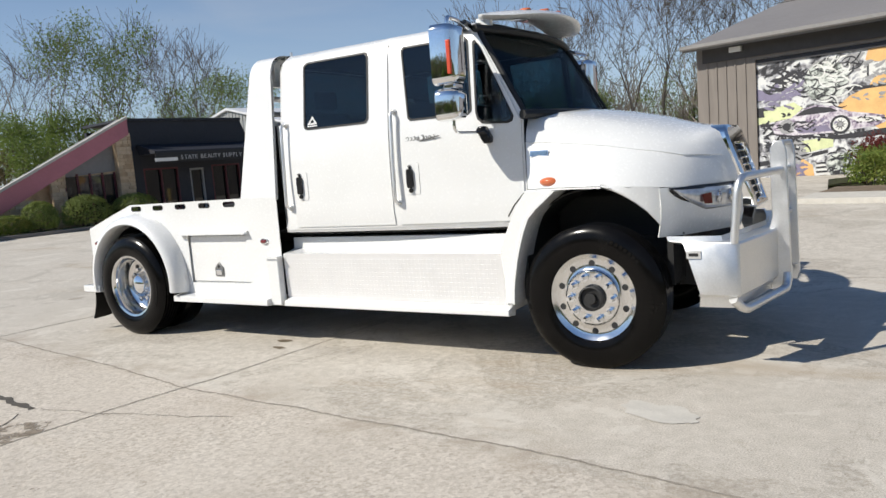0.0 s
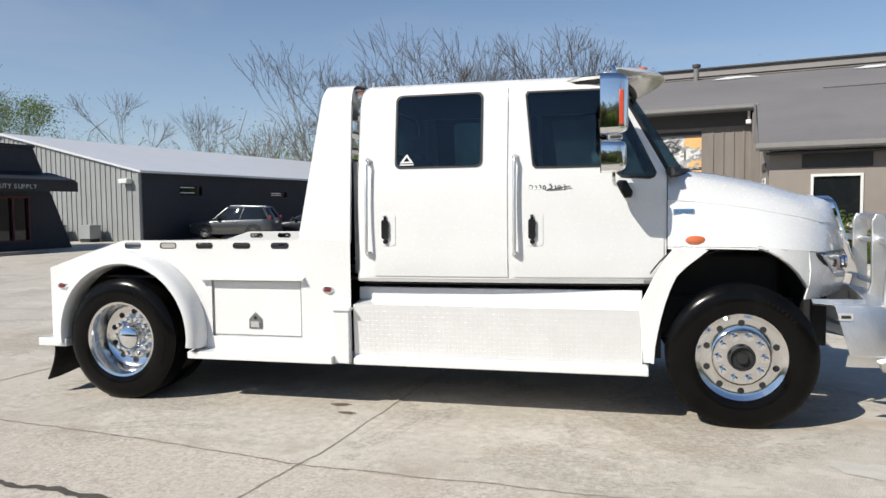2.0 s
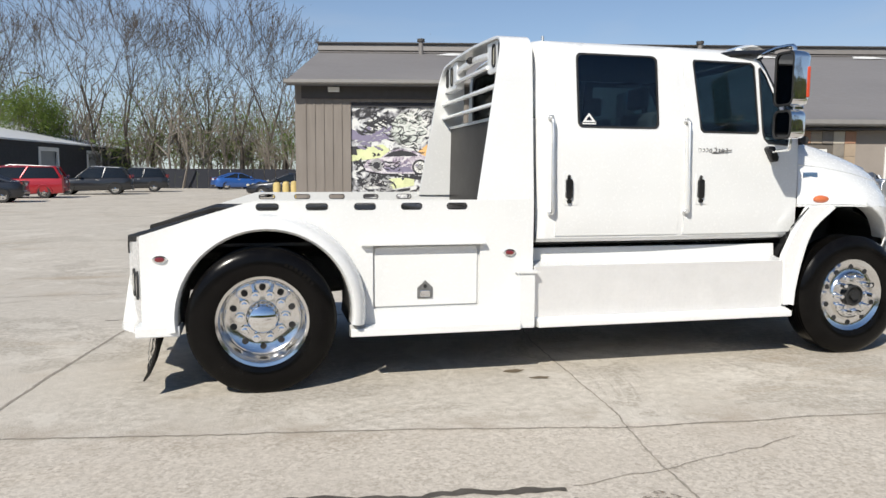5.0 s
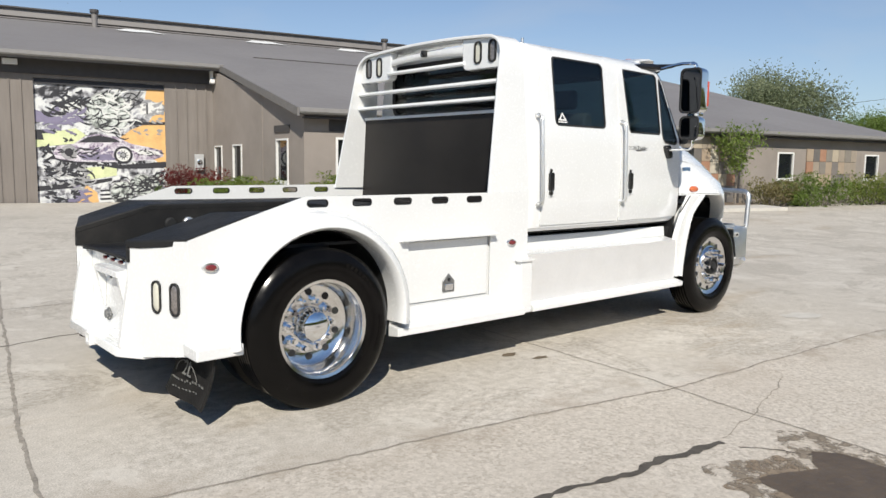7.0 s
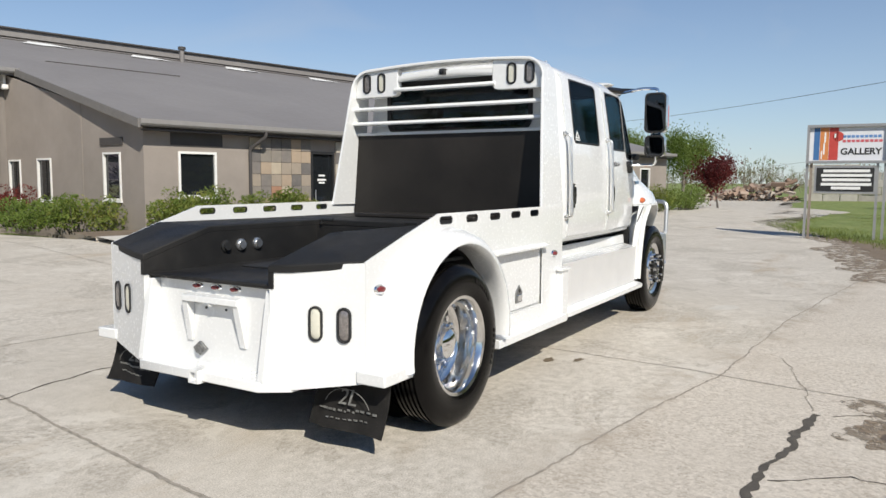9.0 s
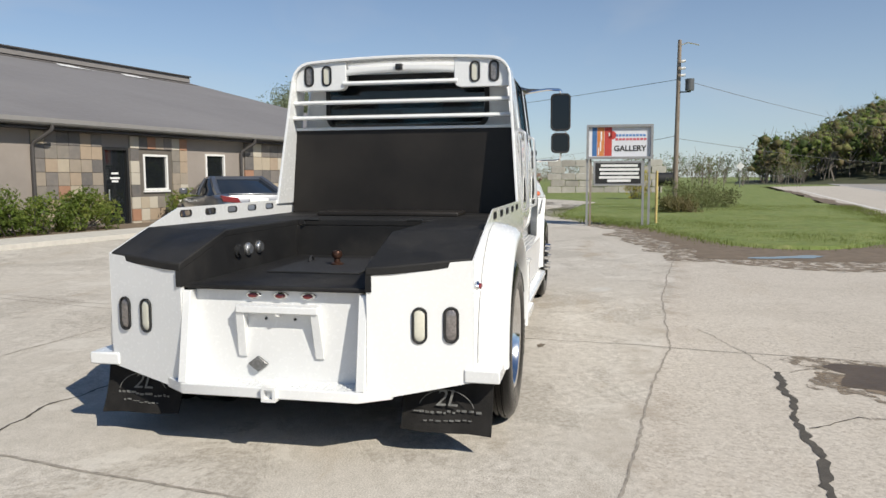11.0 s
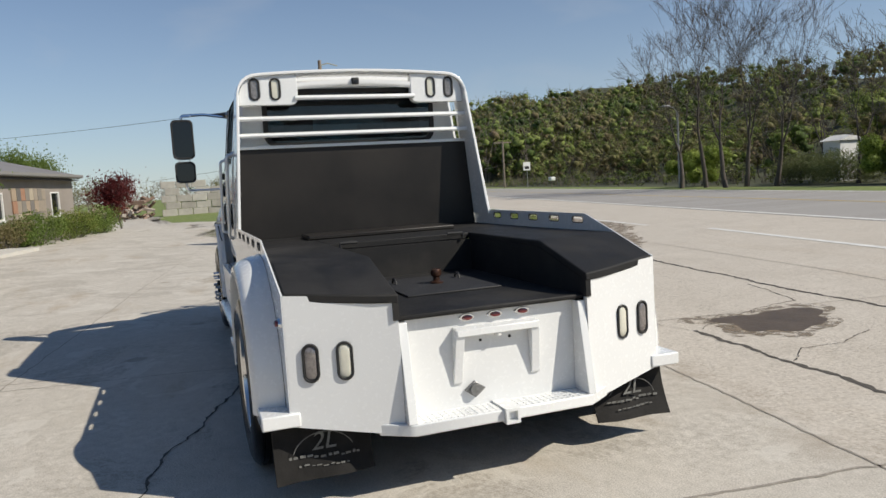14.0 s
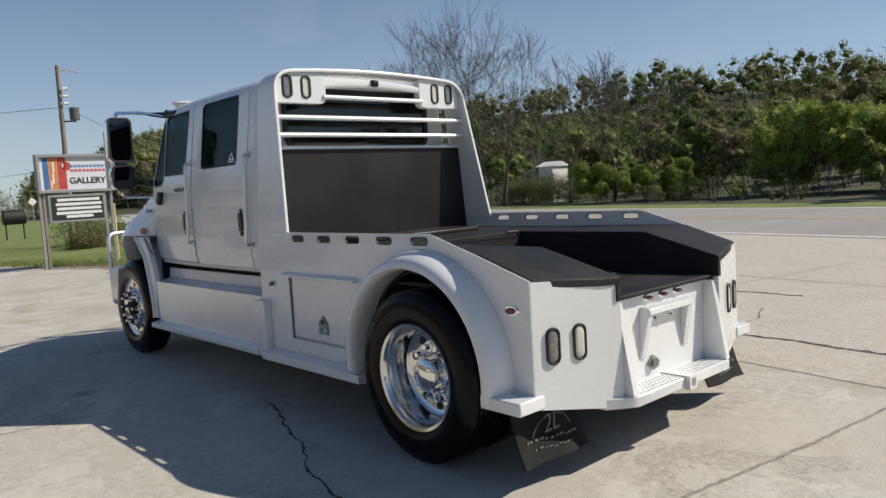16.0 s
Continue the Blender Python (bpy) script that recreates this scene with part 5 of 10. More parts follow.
kerb = empty("kerb", "raised concrete kerb of the planting bed", "kerb", kind="structure")
part("kerb_stone", shop_m(box(-9, -2.4, -1.9, -1.75, 0, 0.13)), bpy.data.materials["old_concrete_block"], kerb, bevel=0.02)
part("bed_soil", shop_m(box(-9, -1.2, -1.75, 0.0, 0.0, 0.09)), LAWN, kerb, smooth=0)

# grey metal shed whose long navy side has the cars in front
shed = empty("long_shed", "long metal shed with a grey gable and navy side wall", "building", kind="structure")
GABLE_M = Matrix.Translation((-19.8, 25.7, -0.23)) @ Matrix.Rotation(SHOP_A, 4, "Z") @ Matrix.Scale(1.15, 4)      # local x along the navy side, local y to the left of it
GREY_METAL = plain("grey_ribbed_metal", (0.3, 0.31, 0.31), 0.55, 0.2, vary=0.1, scale=0.8)
ROOF_WHITE = plain("pale_metal_roof", (0.62, 0.63, 0.65), 0.45, 0.1, vary=0.06, scale=0.7)
L_SHED = 37.5
part("gable_wall", place(prism([(0, -0.1), (0, 3.25), (8.4, 5.2), (16.8, 3.25), (16.8, -0.1)], "x", 0, 0.2), GABLE_M), GREY_METAL, shed, "grey ribbed metal gable", smooth=0)
bm = bmesh.new()
for k in range(55):
    y = 0.1 + k * 0.305
    top = 3.2 + (y if y < 8.4 else 16.8 - y) * 0.232
    box(-0.035, 0, y, y + 0.06, 0.0, top, bm)
tagged(part("gable_ribs", place(bm, GABLE_M), GREY_METAL, shed, smooth=0), kind="stuff")
part("corner_trim", place(box(-0.05, 0.1, -0.03, 0.1, 0, 3.25), GABLE_M), GREY_METAL, shed, smooth=0)
part("side_wall", place(plate([(0.1, -0.1), (L_SHED, -0.1), (L_SHED, 3.22), (0.1, 3.22)], [rounded(2.5, 4.0, 2.25, 2.7, 0.01, 1), rounded(9.5, 11.0, 2.2, 2.5, 0.01, 1), rounded(22.4, 25.0, 1.5, 2.85, 0.01, 1), rounded(29.7, 32.3, 1.5, 2.82, 0.01, 1)], "y", 0, 0.2), GABLE_M), NAVY, shed, "navy metal side wall", smooth=0)
for k, (a, b, c, d) in enumerate(((2.5, 4.0, 2.25, 2.7), (9.5, 11.0, 2.2, 2.5))):
    w = part("window_%d" % (k + 3), place(box(a, b, 0.1, 0.12, c, d), GABLE_M), PANE, shed, "small dark shed window", smooth=0)
    for z in (c + 0.1, d - 0.1):
        part("blind_slat", place(box(a + 0.1, b - 0.5, 0.05, 0.09, z, z + 0.05), GABLE_M), WHITE_TRIM, w, smooth=0)
for k, (a, b, c, d) in enumerate(((22.4, 25.0, 1.5, 2.85), (29.7, 32.3, 1.5, 2.82))):
    w = part("window_%d" % (k + 5), place(box(a, b, 0.1, 0.12, c, d), GABLE_M), bpy.data.materials["grey_ribbed_metal"], shed, "pale shuttered shed window", smooth=0)
    part("window_frame", place(plate(rounded(a - 0.1, b + 0.1, c - 0.1, d + 0.1, 0.01, 1), [rounded(a + 0.15, b - 0.15, c + 0.15, d - 0.15, 0.01, 1)], "y", -0.04, 0.05), GABLE_M), WHITE_TRIM, w, smooth=0)
part("roof", place(prism([(-0.25, 3.2), (-0.25, 3.3), (8.4, 5.32), (17.05, 3.3), (17.05, 3.2), (8.4, 5.2)], "x", -0.15, L_SHED + 0.2), GABLE_M), ROOF_WHITE, shed, "pale metal roof", smooth=0)
part("far_gable", place(prism([(0, -0.1), (0, 3.22), (8.4, 5.2), (16.8, 3.22), (16.8, -0.1)], "x", L_SHED - 0.2, L_SHED), GABLE_M), NAVY, shed, smooth=0)
cam_ = empty("wall_floodlight", "white floodlight under the shed eave", "lamp")
part("housing", place(box(-0.35, -0.02, 0.35, 0.85, 2.75, 2.95), GABLE_M), WHITE_TRIM, cam_, bevel=0.03)
for k, y in enumerate((2.0, 4.1)):
    u = empty("air_unit", "small pale utility box beside the gable", "utility box", group="utility boxes")
    part("case", place(box(-0.9, -0.3, y, y + 0.7, 0.35, 0.95), GABLE_M), GREY_METAL, u, bevel=0.02)
    part("stand", place(box(-0.85, -0.35, y + 0.05, y + 0.65, 0.0, 0.35), GABLE_M), DARK_METAL, u)
fence = empty("dark_fence", "dark board fence beyond the shed", "fence")
for k in range(16):
    a = Vector((-12.0 + k * 0.95, 63 - k * 0.3, 0))
    part("panel", box(a.x, a.x + 0.9, a.y - 0.03, a.y + 0.03, 0, 1.7), NAVY, fence, smooth=0)

# yellow bollards by the mural wall
YELLOW = plain("faded_yellow_paint", (0.52, 0.4, 0.16), 0.7, vary=0.2, scale=6)
for k in range(5):
    p = Vector((0.22, 19.84, 0)).lerp(Vector((1.56, 26.79, 0)), k / 4)
    b = empty("bollard", "faded yellow round-topped bollard", "bollard", group="row of bollards")
    part("post", lathe([(0.13, 0), (0.13, 0.95), (0.1, 1.03), (0, 1.06)], 16, axis="z"), YELLOW, b)
    b.location = (p.x, p.y, 0.1)
slab = part("parking_block", box(-1.4, -0.4, 20.0, 20.5, 0.1, 0.22), PALE, label="pale concrete parking block", bevel=0.02)
tagged(slab, category="parking block")

# ---------------------------------------------------------------- the white hauler truck
# x runs forward from the rear axle, y to the truck's left, z up
truck = empty("hauler_truck", "white crew-cab hauler truck with black bed, chrome mirrors and aluminium bumper", "truck")
truck.rotation_euler = (0, 0, radians(0.5))
FRONT_X = 4.85


def both(make):
    """Runs make(side) for the right (-1) and the left (+1) side."""
    for s in (-1, 1):
        make(s)


# ---- wheels
def wheel(name, x, y, s, dished, label):
    w = empty(name, label, "")
    w.parent = truck
    w.location, w.scale = (x, y, 0.503), (1.027, 1, 1.027)
    h = 0.135
    # tyre: tread grooves and rounded shoulders
    prof = [(0.292, -h * 0.72), (0.30, -h * 0.86), (0.335, -h * 0.97), (0.38, -h * 1.0), (0.43, -h * 0.95), (0.462, -h * 0.86), (0.482, -h * 0.72)]
    for k, g in enumerate((-0.6, -0.36, -0.12, 0.12, 0.36, 0.6)):
        prof += [(0.49, h * (g - 0.07)), (0.479, h * (g - 0.055)), (0.479, h * (g + 0.035)), (0.49, h * (g + 0.05))]
    prof += [(0.482, h * 0.72), (0.462, h * 0.86), (0.43, h * 0.95), (0.38, h * 1.0), (0.335, h * 0.97), (0.30, h * 0.86), (0.292, h * 0.72)]
    tyre = part("tyre", lathe(prof, 72, caps=False), RUBBER, w, "black truck tyre", smooth=30)
    # raised ring of lettering bars on the side wall
    bm = bmesh.new()
    for k in range(14):
        a = (k if k < 7 else k + 6) * 0.085 + 0.4
        own = box(-0.012, 0.012, -h - 0.001 if s < 0 else h - 0.002, -h + 0.002 if s < 0 else h + 0.001, 0.395, 0.418)
        place(own, Matrix.Rotation(a, 4, "Y"))
        merge(bm, own)
    part("raised_lettering", bm, RUBBER, tyre, smooth=0)["kind"] = "stuff"
    o = s      # outward direction

    def yy(v):
        return v * o
    if dished:     # rear: deep dish, the disc lies far in
        rim = [(0.285, -0.10), (0.30, -0.02), (0.292, 0.05), (0.302, 0.095), (0.312, 0.112), (0.305, 0.118), (0.285, 0.112), (0.272, 0.09), (0.264, 0.02), (0.258, -0.05), (0.24, -0.068), (0.15, -0.078), (0.13, -0.075), (0.0, -0.075)]
        disc_y, hole_r, nut_r = -0.071, 0.203, 0.15
    else:
        rim = [(0.285, -0.1), (0.292, 0.03), (0.306, 0.085), (0.312, 0.1), (0.306, 0.108), (0.292, 0.104), (0.272, 0.088), (0.25, 0.084), (0.235, 0.082), (0.2, 0.085), (0.19, 0.09), (0.18, 0.105), (0.125, 0.11), (0.105, 0.108), (0.0, 0.108)]
        disc_y, hole_r, nut_r = 0.079, 0.232, 0.148
    r = part("rim", lathe([(a, yy(b)) for a, b in rim], 64, caps=False), ALLOY, w, "polished aluminium rim", smooth=40)
    for k in range(10):
        a = 2 * math.pi * (k + 0.5) / 10
        c, sn = math.cos(a), math.sin(a)
        part("hand_hole", rod((hole_r * c, yy(disc_y - 0.02), hole_r * sn), (hole_r * c, yy(disc_y + 0.006), hole_r * sn), 0.022, 14), BLACK, r)
    for k in range(10):
        a = 2 * math.pi * k / 10
        c, sn = math.cos(a), math.sin(a)
        bm = rod((nut_r * c, yy(0.1 if not dished else -0.08), nut_r * sn), (nut_r * c, yy(0.122 if not dished else -0.05), nut_r * sn), 0.03, 12)
        rod((nut_r * c, yy(0.12 if not dished else -0.052), nut_r * sn), (nut_r * c, yy(0.185 if not dished else -0.012), nut_r * sn), 0.021, 6, 0.016, bm)
        part("wheel_nut", bm, CHROME, r)
    if dished:
        part("hub_cap", lathe([(0.112, yy(-0.075)), (0.112, yy(-0.04)), (0.106, yy(-0.03)), (0.1, yy(-0.02)), (0.098, yy(0.01)), (0.09, yy(0.034)), (0.06, yy(0.052)), (0, yy(0.058))], 36), CHROME, r, "domed chrome hub cap")
    else:
        part("hub", lathe([(0.088, yy(0.1)), (0.086, yy(0.14)), (0.074, yy(0.145)), (0.07, yy(0.125)), (0.04, yy(0.122)), (0.036, yy(0.15)), (0.0, yy(0.152))], 30), BLACK, r, "black axle hub")
    return w


wheel("front_wheel", FRONT_X, -0.975, -1, False, "black tyre on a polished aluminium front wheel")
wheel("front_wheel", FRONT_X, 0.975, 1, False, "black tyre on a polished aluminium front wheel")
wheel("rear_wheel", 0, -1.105, -1, True, "black tyre on a deep-dished polished rear wheel")
wheel("rear_wheel", 0, 1.105, 1, True, "black tyre on a deep-dished polished rear wheel")


def inner_tyre(s):
    h = 0.13
    prof = [(0.29, -h * 0.8), (0.38, -h), (0.46, -h * 0.85), (0.49, -h * 0.6), (0.49, h * 0.6), (0.46, h * 0.85), (0.38, h), (0.29, h * 0.8)]
    ob = part("inner_tyre", lathe(prof, 48, caps=False), RUBBER, truck, "black inner tyre of the rear pair")
    ob.location, ob.scale = (0, s * 0.775, 0.503), (1.027, 1, 1.027)


both(inner_tyre)

# ---- chassis
chassis = part("chassis", box(-0.75, 5.3, -0.46, -0.38, 0.62, 0.85, box(-0.75, 5.3, 0.38, 0.46, 0.62, 0.85)), DARK_METAL, truck, "black steel chassis rails")
part("rear_axle", rod((0, -1.0, 0.49), (0, 1.0, 0.49), 0.09, bm=rod((-0.02, 0, 0.49), (0.35, 0, 0.52), 0.14)), DARK_METAL, chassis)
part("front_axle", box(FRONT_X - 0.07, FRONT_X + 0.07, -0.85, 0.85, 0.36, 0.47), DARK_METAL, chassis, bevel=0.02)
# dark slab added to block bounced light and deepen shade below the truck
part("under_tray", box(0.75, 4.15, -0.95, 0.95, 0.42, 0.46), DARK_METAL, chassis, "plain dark slab added under the truck to deepen its shade")
part("drive_shaft", rod((0.4, 0, 0.55), (3.2, 0, 0.7), 0.06), DARK_METAL, chassis)
part("engine_block", box(4.3, 5.25, -0.36, 0.36, 0.5, 1.2), DARK_METAL, chassis, bevel=0.05)
part("fuel_tank", rod((2.1, 0, 0.66), (3.9, 0, 0.66), 0.2), DARK_METAL, chassis)
part("front_bulkhead", box(5.30, 5.34, -0.8, 0.8, 0.55, 1.2), BLACK, truck)
part("cab_bulkhead", box(4.28, 4.32, -0.95, 0.95, 0.45, 1.2), BLACK, truck)
part("wheel_well_top", box(4.38, 5.2, -0.95, 0.95, 1.245, 1.26), BLACK, truck)


# ---- bed: side panels with slots and wheel arch
SLOTS = [0.043 + 0.337 * k for k in range(5)]
ARCH_X, ARCH_Z, ARCH_R = 0.03, 0.54, 0.585


def arch(cx, cz, r, z0, n=26):
    """The line of a wheel arch from its front foot over to its rear foot."""
    return [(cx + r, z0)] + circle(cx, cz, r, n, 0, 180) + [(cx - r, z0)]


def side_panel(s):
    outer = [(-0.79, 0.42), (-0.79, 1.085), (-0.42, 1.205), (-0.05, 1.318), (1.985, 1.322), (1.985, 0.345)]
    outer += arch(ARCH_X, ARCH_Z, ARCH_R, 0.36)
    outer = outer[:-1] + [(ARCH_X - ARCH_R, 0.42)]
    holes = [rounded(x - 0.076, x + 0.076, 1.252, 1.298, 0.022) for x in SLOTS] + [rounded(0.772, 1.568, 0.533, 0.998, 0.008, 2)]
    y0, y1 = (1.072, 1.08) if s > 0 else (-1.08, -1.072)
    p = part("bed_side", plate(outer, holes, "y", y0, y1), WHITE, truck, "white steel bed side", smooth=25)
    for x in SLOTS:
        ring = plate(rounded(x - 0.078, x + 0.078, 1.25, 1.30, 0.024), [rounded(x - 0.071, x + 0.071, 1.256, 1.294, 0.018)], "y", s * 1.0705, s * 1.0822)
        part("slot_grommet", ring, BLACK, p, "black rubber trim of a slot")
    # flared fender
    rows = []
    for k in range(31):
        a = radians(-8 + 196 * k / 30)
        c, sn = math.cos(a), math.sin(a)
        rows.append([(ARCH_X + r * c, s * y, max(0.36 if k < 15 else 0.42, ARCH_Z + r * sn)) for r, y in ((0.69, 1.082), (0.68, 1.14), (0.655, 1.205), (0.625, 1.237), (0.598, 1.24), (0.584, 1.222), (0.58, 1.17), (0.582, 1.06))])
    part("fender", sheet(rows, thick=0.004), WHITE, truck, "white flared rear fender", smooth=50)
    # storage box door with its drip ledge and latch
    d = part("storage_door", box(0.785, 1.555, min(s * 1.052, s * 1.062), max(s * 1.052, s * 1.062), 0.545, 0.986), WHITE, truck, "white storage box door", bevel=0.006)
    part("door_jamb", box(0.74, 1.6, min(s * 1.03, s * 1.052), max(s * 1.03, s * 1.052), 0.5, 1.03), WHITE, d)
    part("drip_ledge", prism([(s * 1.08, 1.03), (s * 1.13, 1.012), (s * 1.13, 0.998), (s * 1.08, 0.993)], "x", 0.685, 1.6), WHITE, truck)
    latch = part("latch", prism([(1.098, 0.60), (1.213, 0.60), (1.213, 0.68), (1.156, 0.735), (1.098, 0.68)], "y", min(s * 1.062, s * 1.072), max(s * 1.062, s * 1.072)), CAST, d, "chrome paddle latch", bevel=0.004)
    part("latch_keyhole", rod((1.156, s * 1.068, 0.69), (1.156, s * 1.076, 0.69), 0.014), BLACK, latch)
    part("latch_paddle", box(1.118, 1.193, min(s * 1.071, s * 1.08), max(s * 1.071, s * 1.08), 0.612, 0.66), CHROME, latch, bevel=0.003)
    # lower skirt ledge
    part("skirt_ledge", prism([(s * 1.08, 0.43), (s * 1.19, 0.415), (s * 1.19, 0.36), (s * 1.08, 0.345)], "x", 0.60, 1.86), WHITE, truck, bevel=0.004)
    part("skirt_gusset", prism([(s * 1.08, 0.80), (s * 1.14, 0.79), (s * 1.14, 0.36), (s * 1.08, 0.345)], "x", 1.86, 1.985), WHITE, truck, bevel=0.004)
    part("skirt_gusset_cap", box(1.84, 2.0, min(s * 1.08, s * 1.155), max(s * 1.08, s * 1.155), 0.775, 0.795), WHITE, truck)
    # side marker lamps
    for x, z in ((-0.665, 0.927), (1.797, 0.927)):
        base = part("marker_lamp", lathe([(0.052, 0), (0.046, s * 0.012), (0, s * 0.014)], 24), CHROME, truck, "small red marker lamp in a chrome bezel")
        base.location, base.scale = (x, s * 1.08, z), (1, 1, 0.55)
        lens = part("lens", lathe([(0.034, s * 0.01), (0.028, s * 0.024), (0, s * 0.03)], 20), RED_LENS, base)
    # step box at the tail corner
    part("corner_step", box(-0.815, -0.535, min(s * 1.03, s * 1.222), max(s * 1.03, s * 1.222), 0.424, 0.495), WHITE, truck, bevel=0.008)
    # inside of the wheel well
    part("wheel_tub", sheet([[(ARCH_X + 0.573 * math.cos(radians(a)), s * y, max(0.4, ARCH_Z + 0.573 * math.sin(radians(a)))) for y in (0.55, 1.06)] for a in range(-10, 191, 8)], thick=0.01), BLACK, truck)
    # mud flap with a hem
    rows = [[(-0.70 - 0.09 * (1 - t) ** 1.8 - 0.02 * math.sin(6 * v), s * (0.67 + 0.50 * v), 0.125 + 0.02 * (1 - v) + 0.29 * t) for v in (0, 0.25, 0.5, 0.75, 1)] for t in (0, 0.2, 0.4, 0.6, 0.8, 1)]
    flap = part("mud_flap", sheet(rows, thick=0.012), FLAP, truck, "black rubber mud flap with scuffed white lettering")
    # lettering of the flap: two readable characters, the rest worn lines
    for txt, yc, zc, size in (("2L", 0.92, 0.275, 0.13),):
        cu = bpy.data.curves.new("flap_text", "FONT")
        cu.body, cu.size, cu.extrude, cu.align_x, cu.shear = txt, size, 0.0015, "CENTER", 0.25
        t = new("lettering", cu)
        dg = bpy.context.evaluated_depsgraph_get()
        me = bpy.data.meshes.new_from_object(t.evaluated_get(dg))
        bpy.data.objects.remove(t)
        ob = new("lettering", me)
        me.materials.append(FADED)
        ob.matrix_world = Matrix.Translation((-0.758, s * yc, zc)) @ Matrix.Rotation(radians(-90), 4, "Z") @ Matrix.Rotation(radians(90 - 10), 4, "X")
        ob.parent = flap
    rr = random.Random(3 + s)
    bm = bmesh.new()
    for zc, y0, y1, hh in ((0.235, 0.74, 1.1, 0.016), (0.195, 0.8, 1.06, 0.01)):
        y = y0
        while y < y1:
            w = rr.uniform(0.012, 0.03)
            dz = rr.uniform(-0.004, 0.006)
            xx = -0.70 - 0.09 * (1 - (zc - 0.135) / 0.29) ** 1.8 - 0.02 * math.sin(6 * (y - 0.67) / 0.5) - 0.0135
            box(xx - 0.002, xx, min(s * y, s * (y + w)), max(s * y, s * (y + w)), zc + dz, zc + dz + hh * rr.uniform(0.4, 1), bm)
            y += w + rr.uniform(0.004, 0.014)
    part("worn_writing", bm, FADED, flap, smooth=0)["kind"] = "stuff"
    pts = [(-0.757, s * (0.92 + 0.16 * math.cos(radians(a))), 0.235 + 0.13 * math.sin(radians(a))) for a in range(15, 170, 12)]
    part("worn_arc", tube(pts, 0.0024, 5), FADED, flap)


GAP_GREY = plain("shaded_door_gap", (0.3, 0.3, 0.29), 0.8)
SCRIPT = plain("dark_chrome_script", (0.16, 0.16, 0.16), 0.3, 0.6)
FLAP = plain("black_rubber_flap", (0.014, 0.013, 0.012), 0.75, vary=0.5, scale=9, bump=0.2, spec=0.2)
FADED = plain("faded_white_print", (0.15, 0.15, 0.14), 0.8, vary=0.6, scale=30)
both(side_panel)

# ---- bed deck with the hitch trough
TROUGH_Y, TROUGH_X, FLOOR_Z, DECK_Z = 0.53, 0.72, 0.93, 1.2


def deck(s):
    """One wing of the deck: flat forward, sloping down towards the tail."""
    top = [[(-0.955, s * TROUGH_Y, 1.05), (-0.915, s * 0.66, 1.055), (-0.79, s * 1.066, 1.09)],
           [(-0.42, s * TROUGH_Y, 1.2), (-0.42, s * 0.66, 1.2), (-0.42, s * 1.066, 1.21)],
           [(TROUGH_X, s * TROUGH_Y, DECK_Z), (TROUGH_X, s * 0.66, DECK_Z), (TROUGH_X, s * 1.066, DECK_Z)],
           [(1.9, s * TROUGH_Y, DECK_Z), (1.9, s * 0.66, DECK_Z), (1.9, s * 1.066, DECK_Z)]]
    bm = bmesh.new()
    hi = [[bm.verts.new(p) for p in r] for r in top]
    lo = [[bm.verts.new((p[0], p[1], p[2] - 0.045)) for p in r] for r in top]
    for i in range(3):
        for j in range(2):
            bm.faces.new((hi[i][j], hi[i + 1][j], hi[i + 1][j + 1], hi[i][j + 1]))
            bm.faces.new((lo[i][j], lo[i][j + 1], lo[i + 1][j + 1], lo[i + 1][j]))
        bm.faces.new((hi[i][0], lo[i][0], lo[i + 1][0], hi[i + 1][0]))
        bm.faces.new((hi[i][2], hi[i + 1][2], lo[i + 1][2], lo[i][2]))
    for j in range(2):
        bm.faces.new((hi[0][j], hi[0][j + 1], lo[0][j + 1], lo[0][j]))
        bm.faces.new((hi[3][j], lo[3][j], lo[3][j + 1], hi[3][j + 1]))
    part("deck_wing", bm, LINER, truck, "black sprayed bed deck", bevel=0.008)
    # wall of the trough under it, with a rolled black corner at the tail
    part("trough_wall", prism([(-0.95, FLOOR_Z - 0.01), (TROUGH_X, FLOOR_Z - 0.01), (TROUGH_X, DECK_Z - 0.04), (-0.42, 1.16), (-0.95, 1.01)], "y", s * TROUGH_Y, s * (TROUGH_Y + 0.03)), LINER, truck)


both(deck)
part("deck_front", box(TROUGH_X, 1.9, -TROUGH_Y, TROUGH_Y, DECK_Z - 0.045, DECK_Z), LINER, truck, "black sprayed bed deck", bevel=0.006)
part("trough_front", box(TROUGH_X - 0.03, TROUGH_X, -TROUGH_Y, TROUGH_Y, FLOOR_Z, DECK_Z - 0.045), LINER, truck)
part("trough_floor", box(-0.905, TROUGH_X, -TROUGH_Y, TROUGH_Y, FLOOR_Z - 0.025, FLOOR_Z), LINER, truck, "black trough floor", bevel=0.01)
part("hitch_plate", box(-0.35, 0.42, -0.3, 0.3, FLOOR_Z, FLOOR_Z + 0.012), DARK_METAL, truck, "flat steel hitch plate", bevel=0.004)
BALL = plain("rusty_brown_steel", (0.09, 0.045, 0.03), 0.35, 0.7, vary=0.3, scale=30)
ball = part("gooseneck_ball", lathe([(0, FLOOR_Z), (0.045, FLOOR_Z), (0.045, FLOOR_Z + 0.02), (0.022, FLOOR_Z + 0.03), (0.02, FLOOR_Z + 0.05), (0.032, FLOOR_Z + 0.06), (0.037, FLOOR_Z + 0.08), (0.03, FLOOR_Z + 0.1), (0, FLOOR_Z + 0.108)], 24, axis="z"), BALL, truck, "brown steel gooseneck ball")
ball.location = (0.05, -0.02, 0)
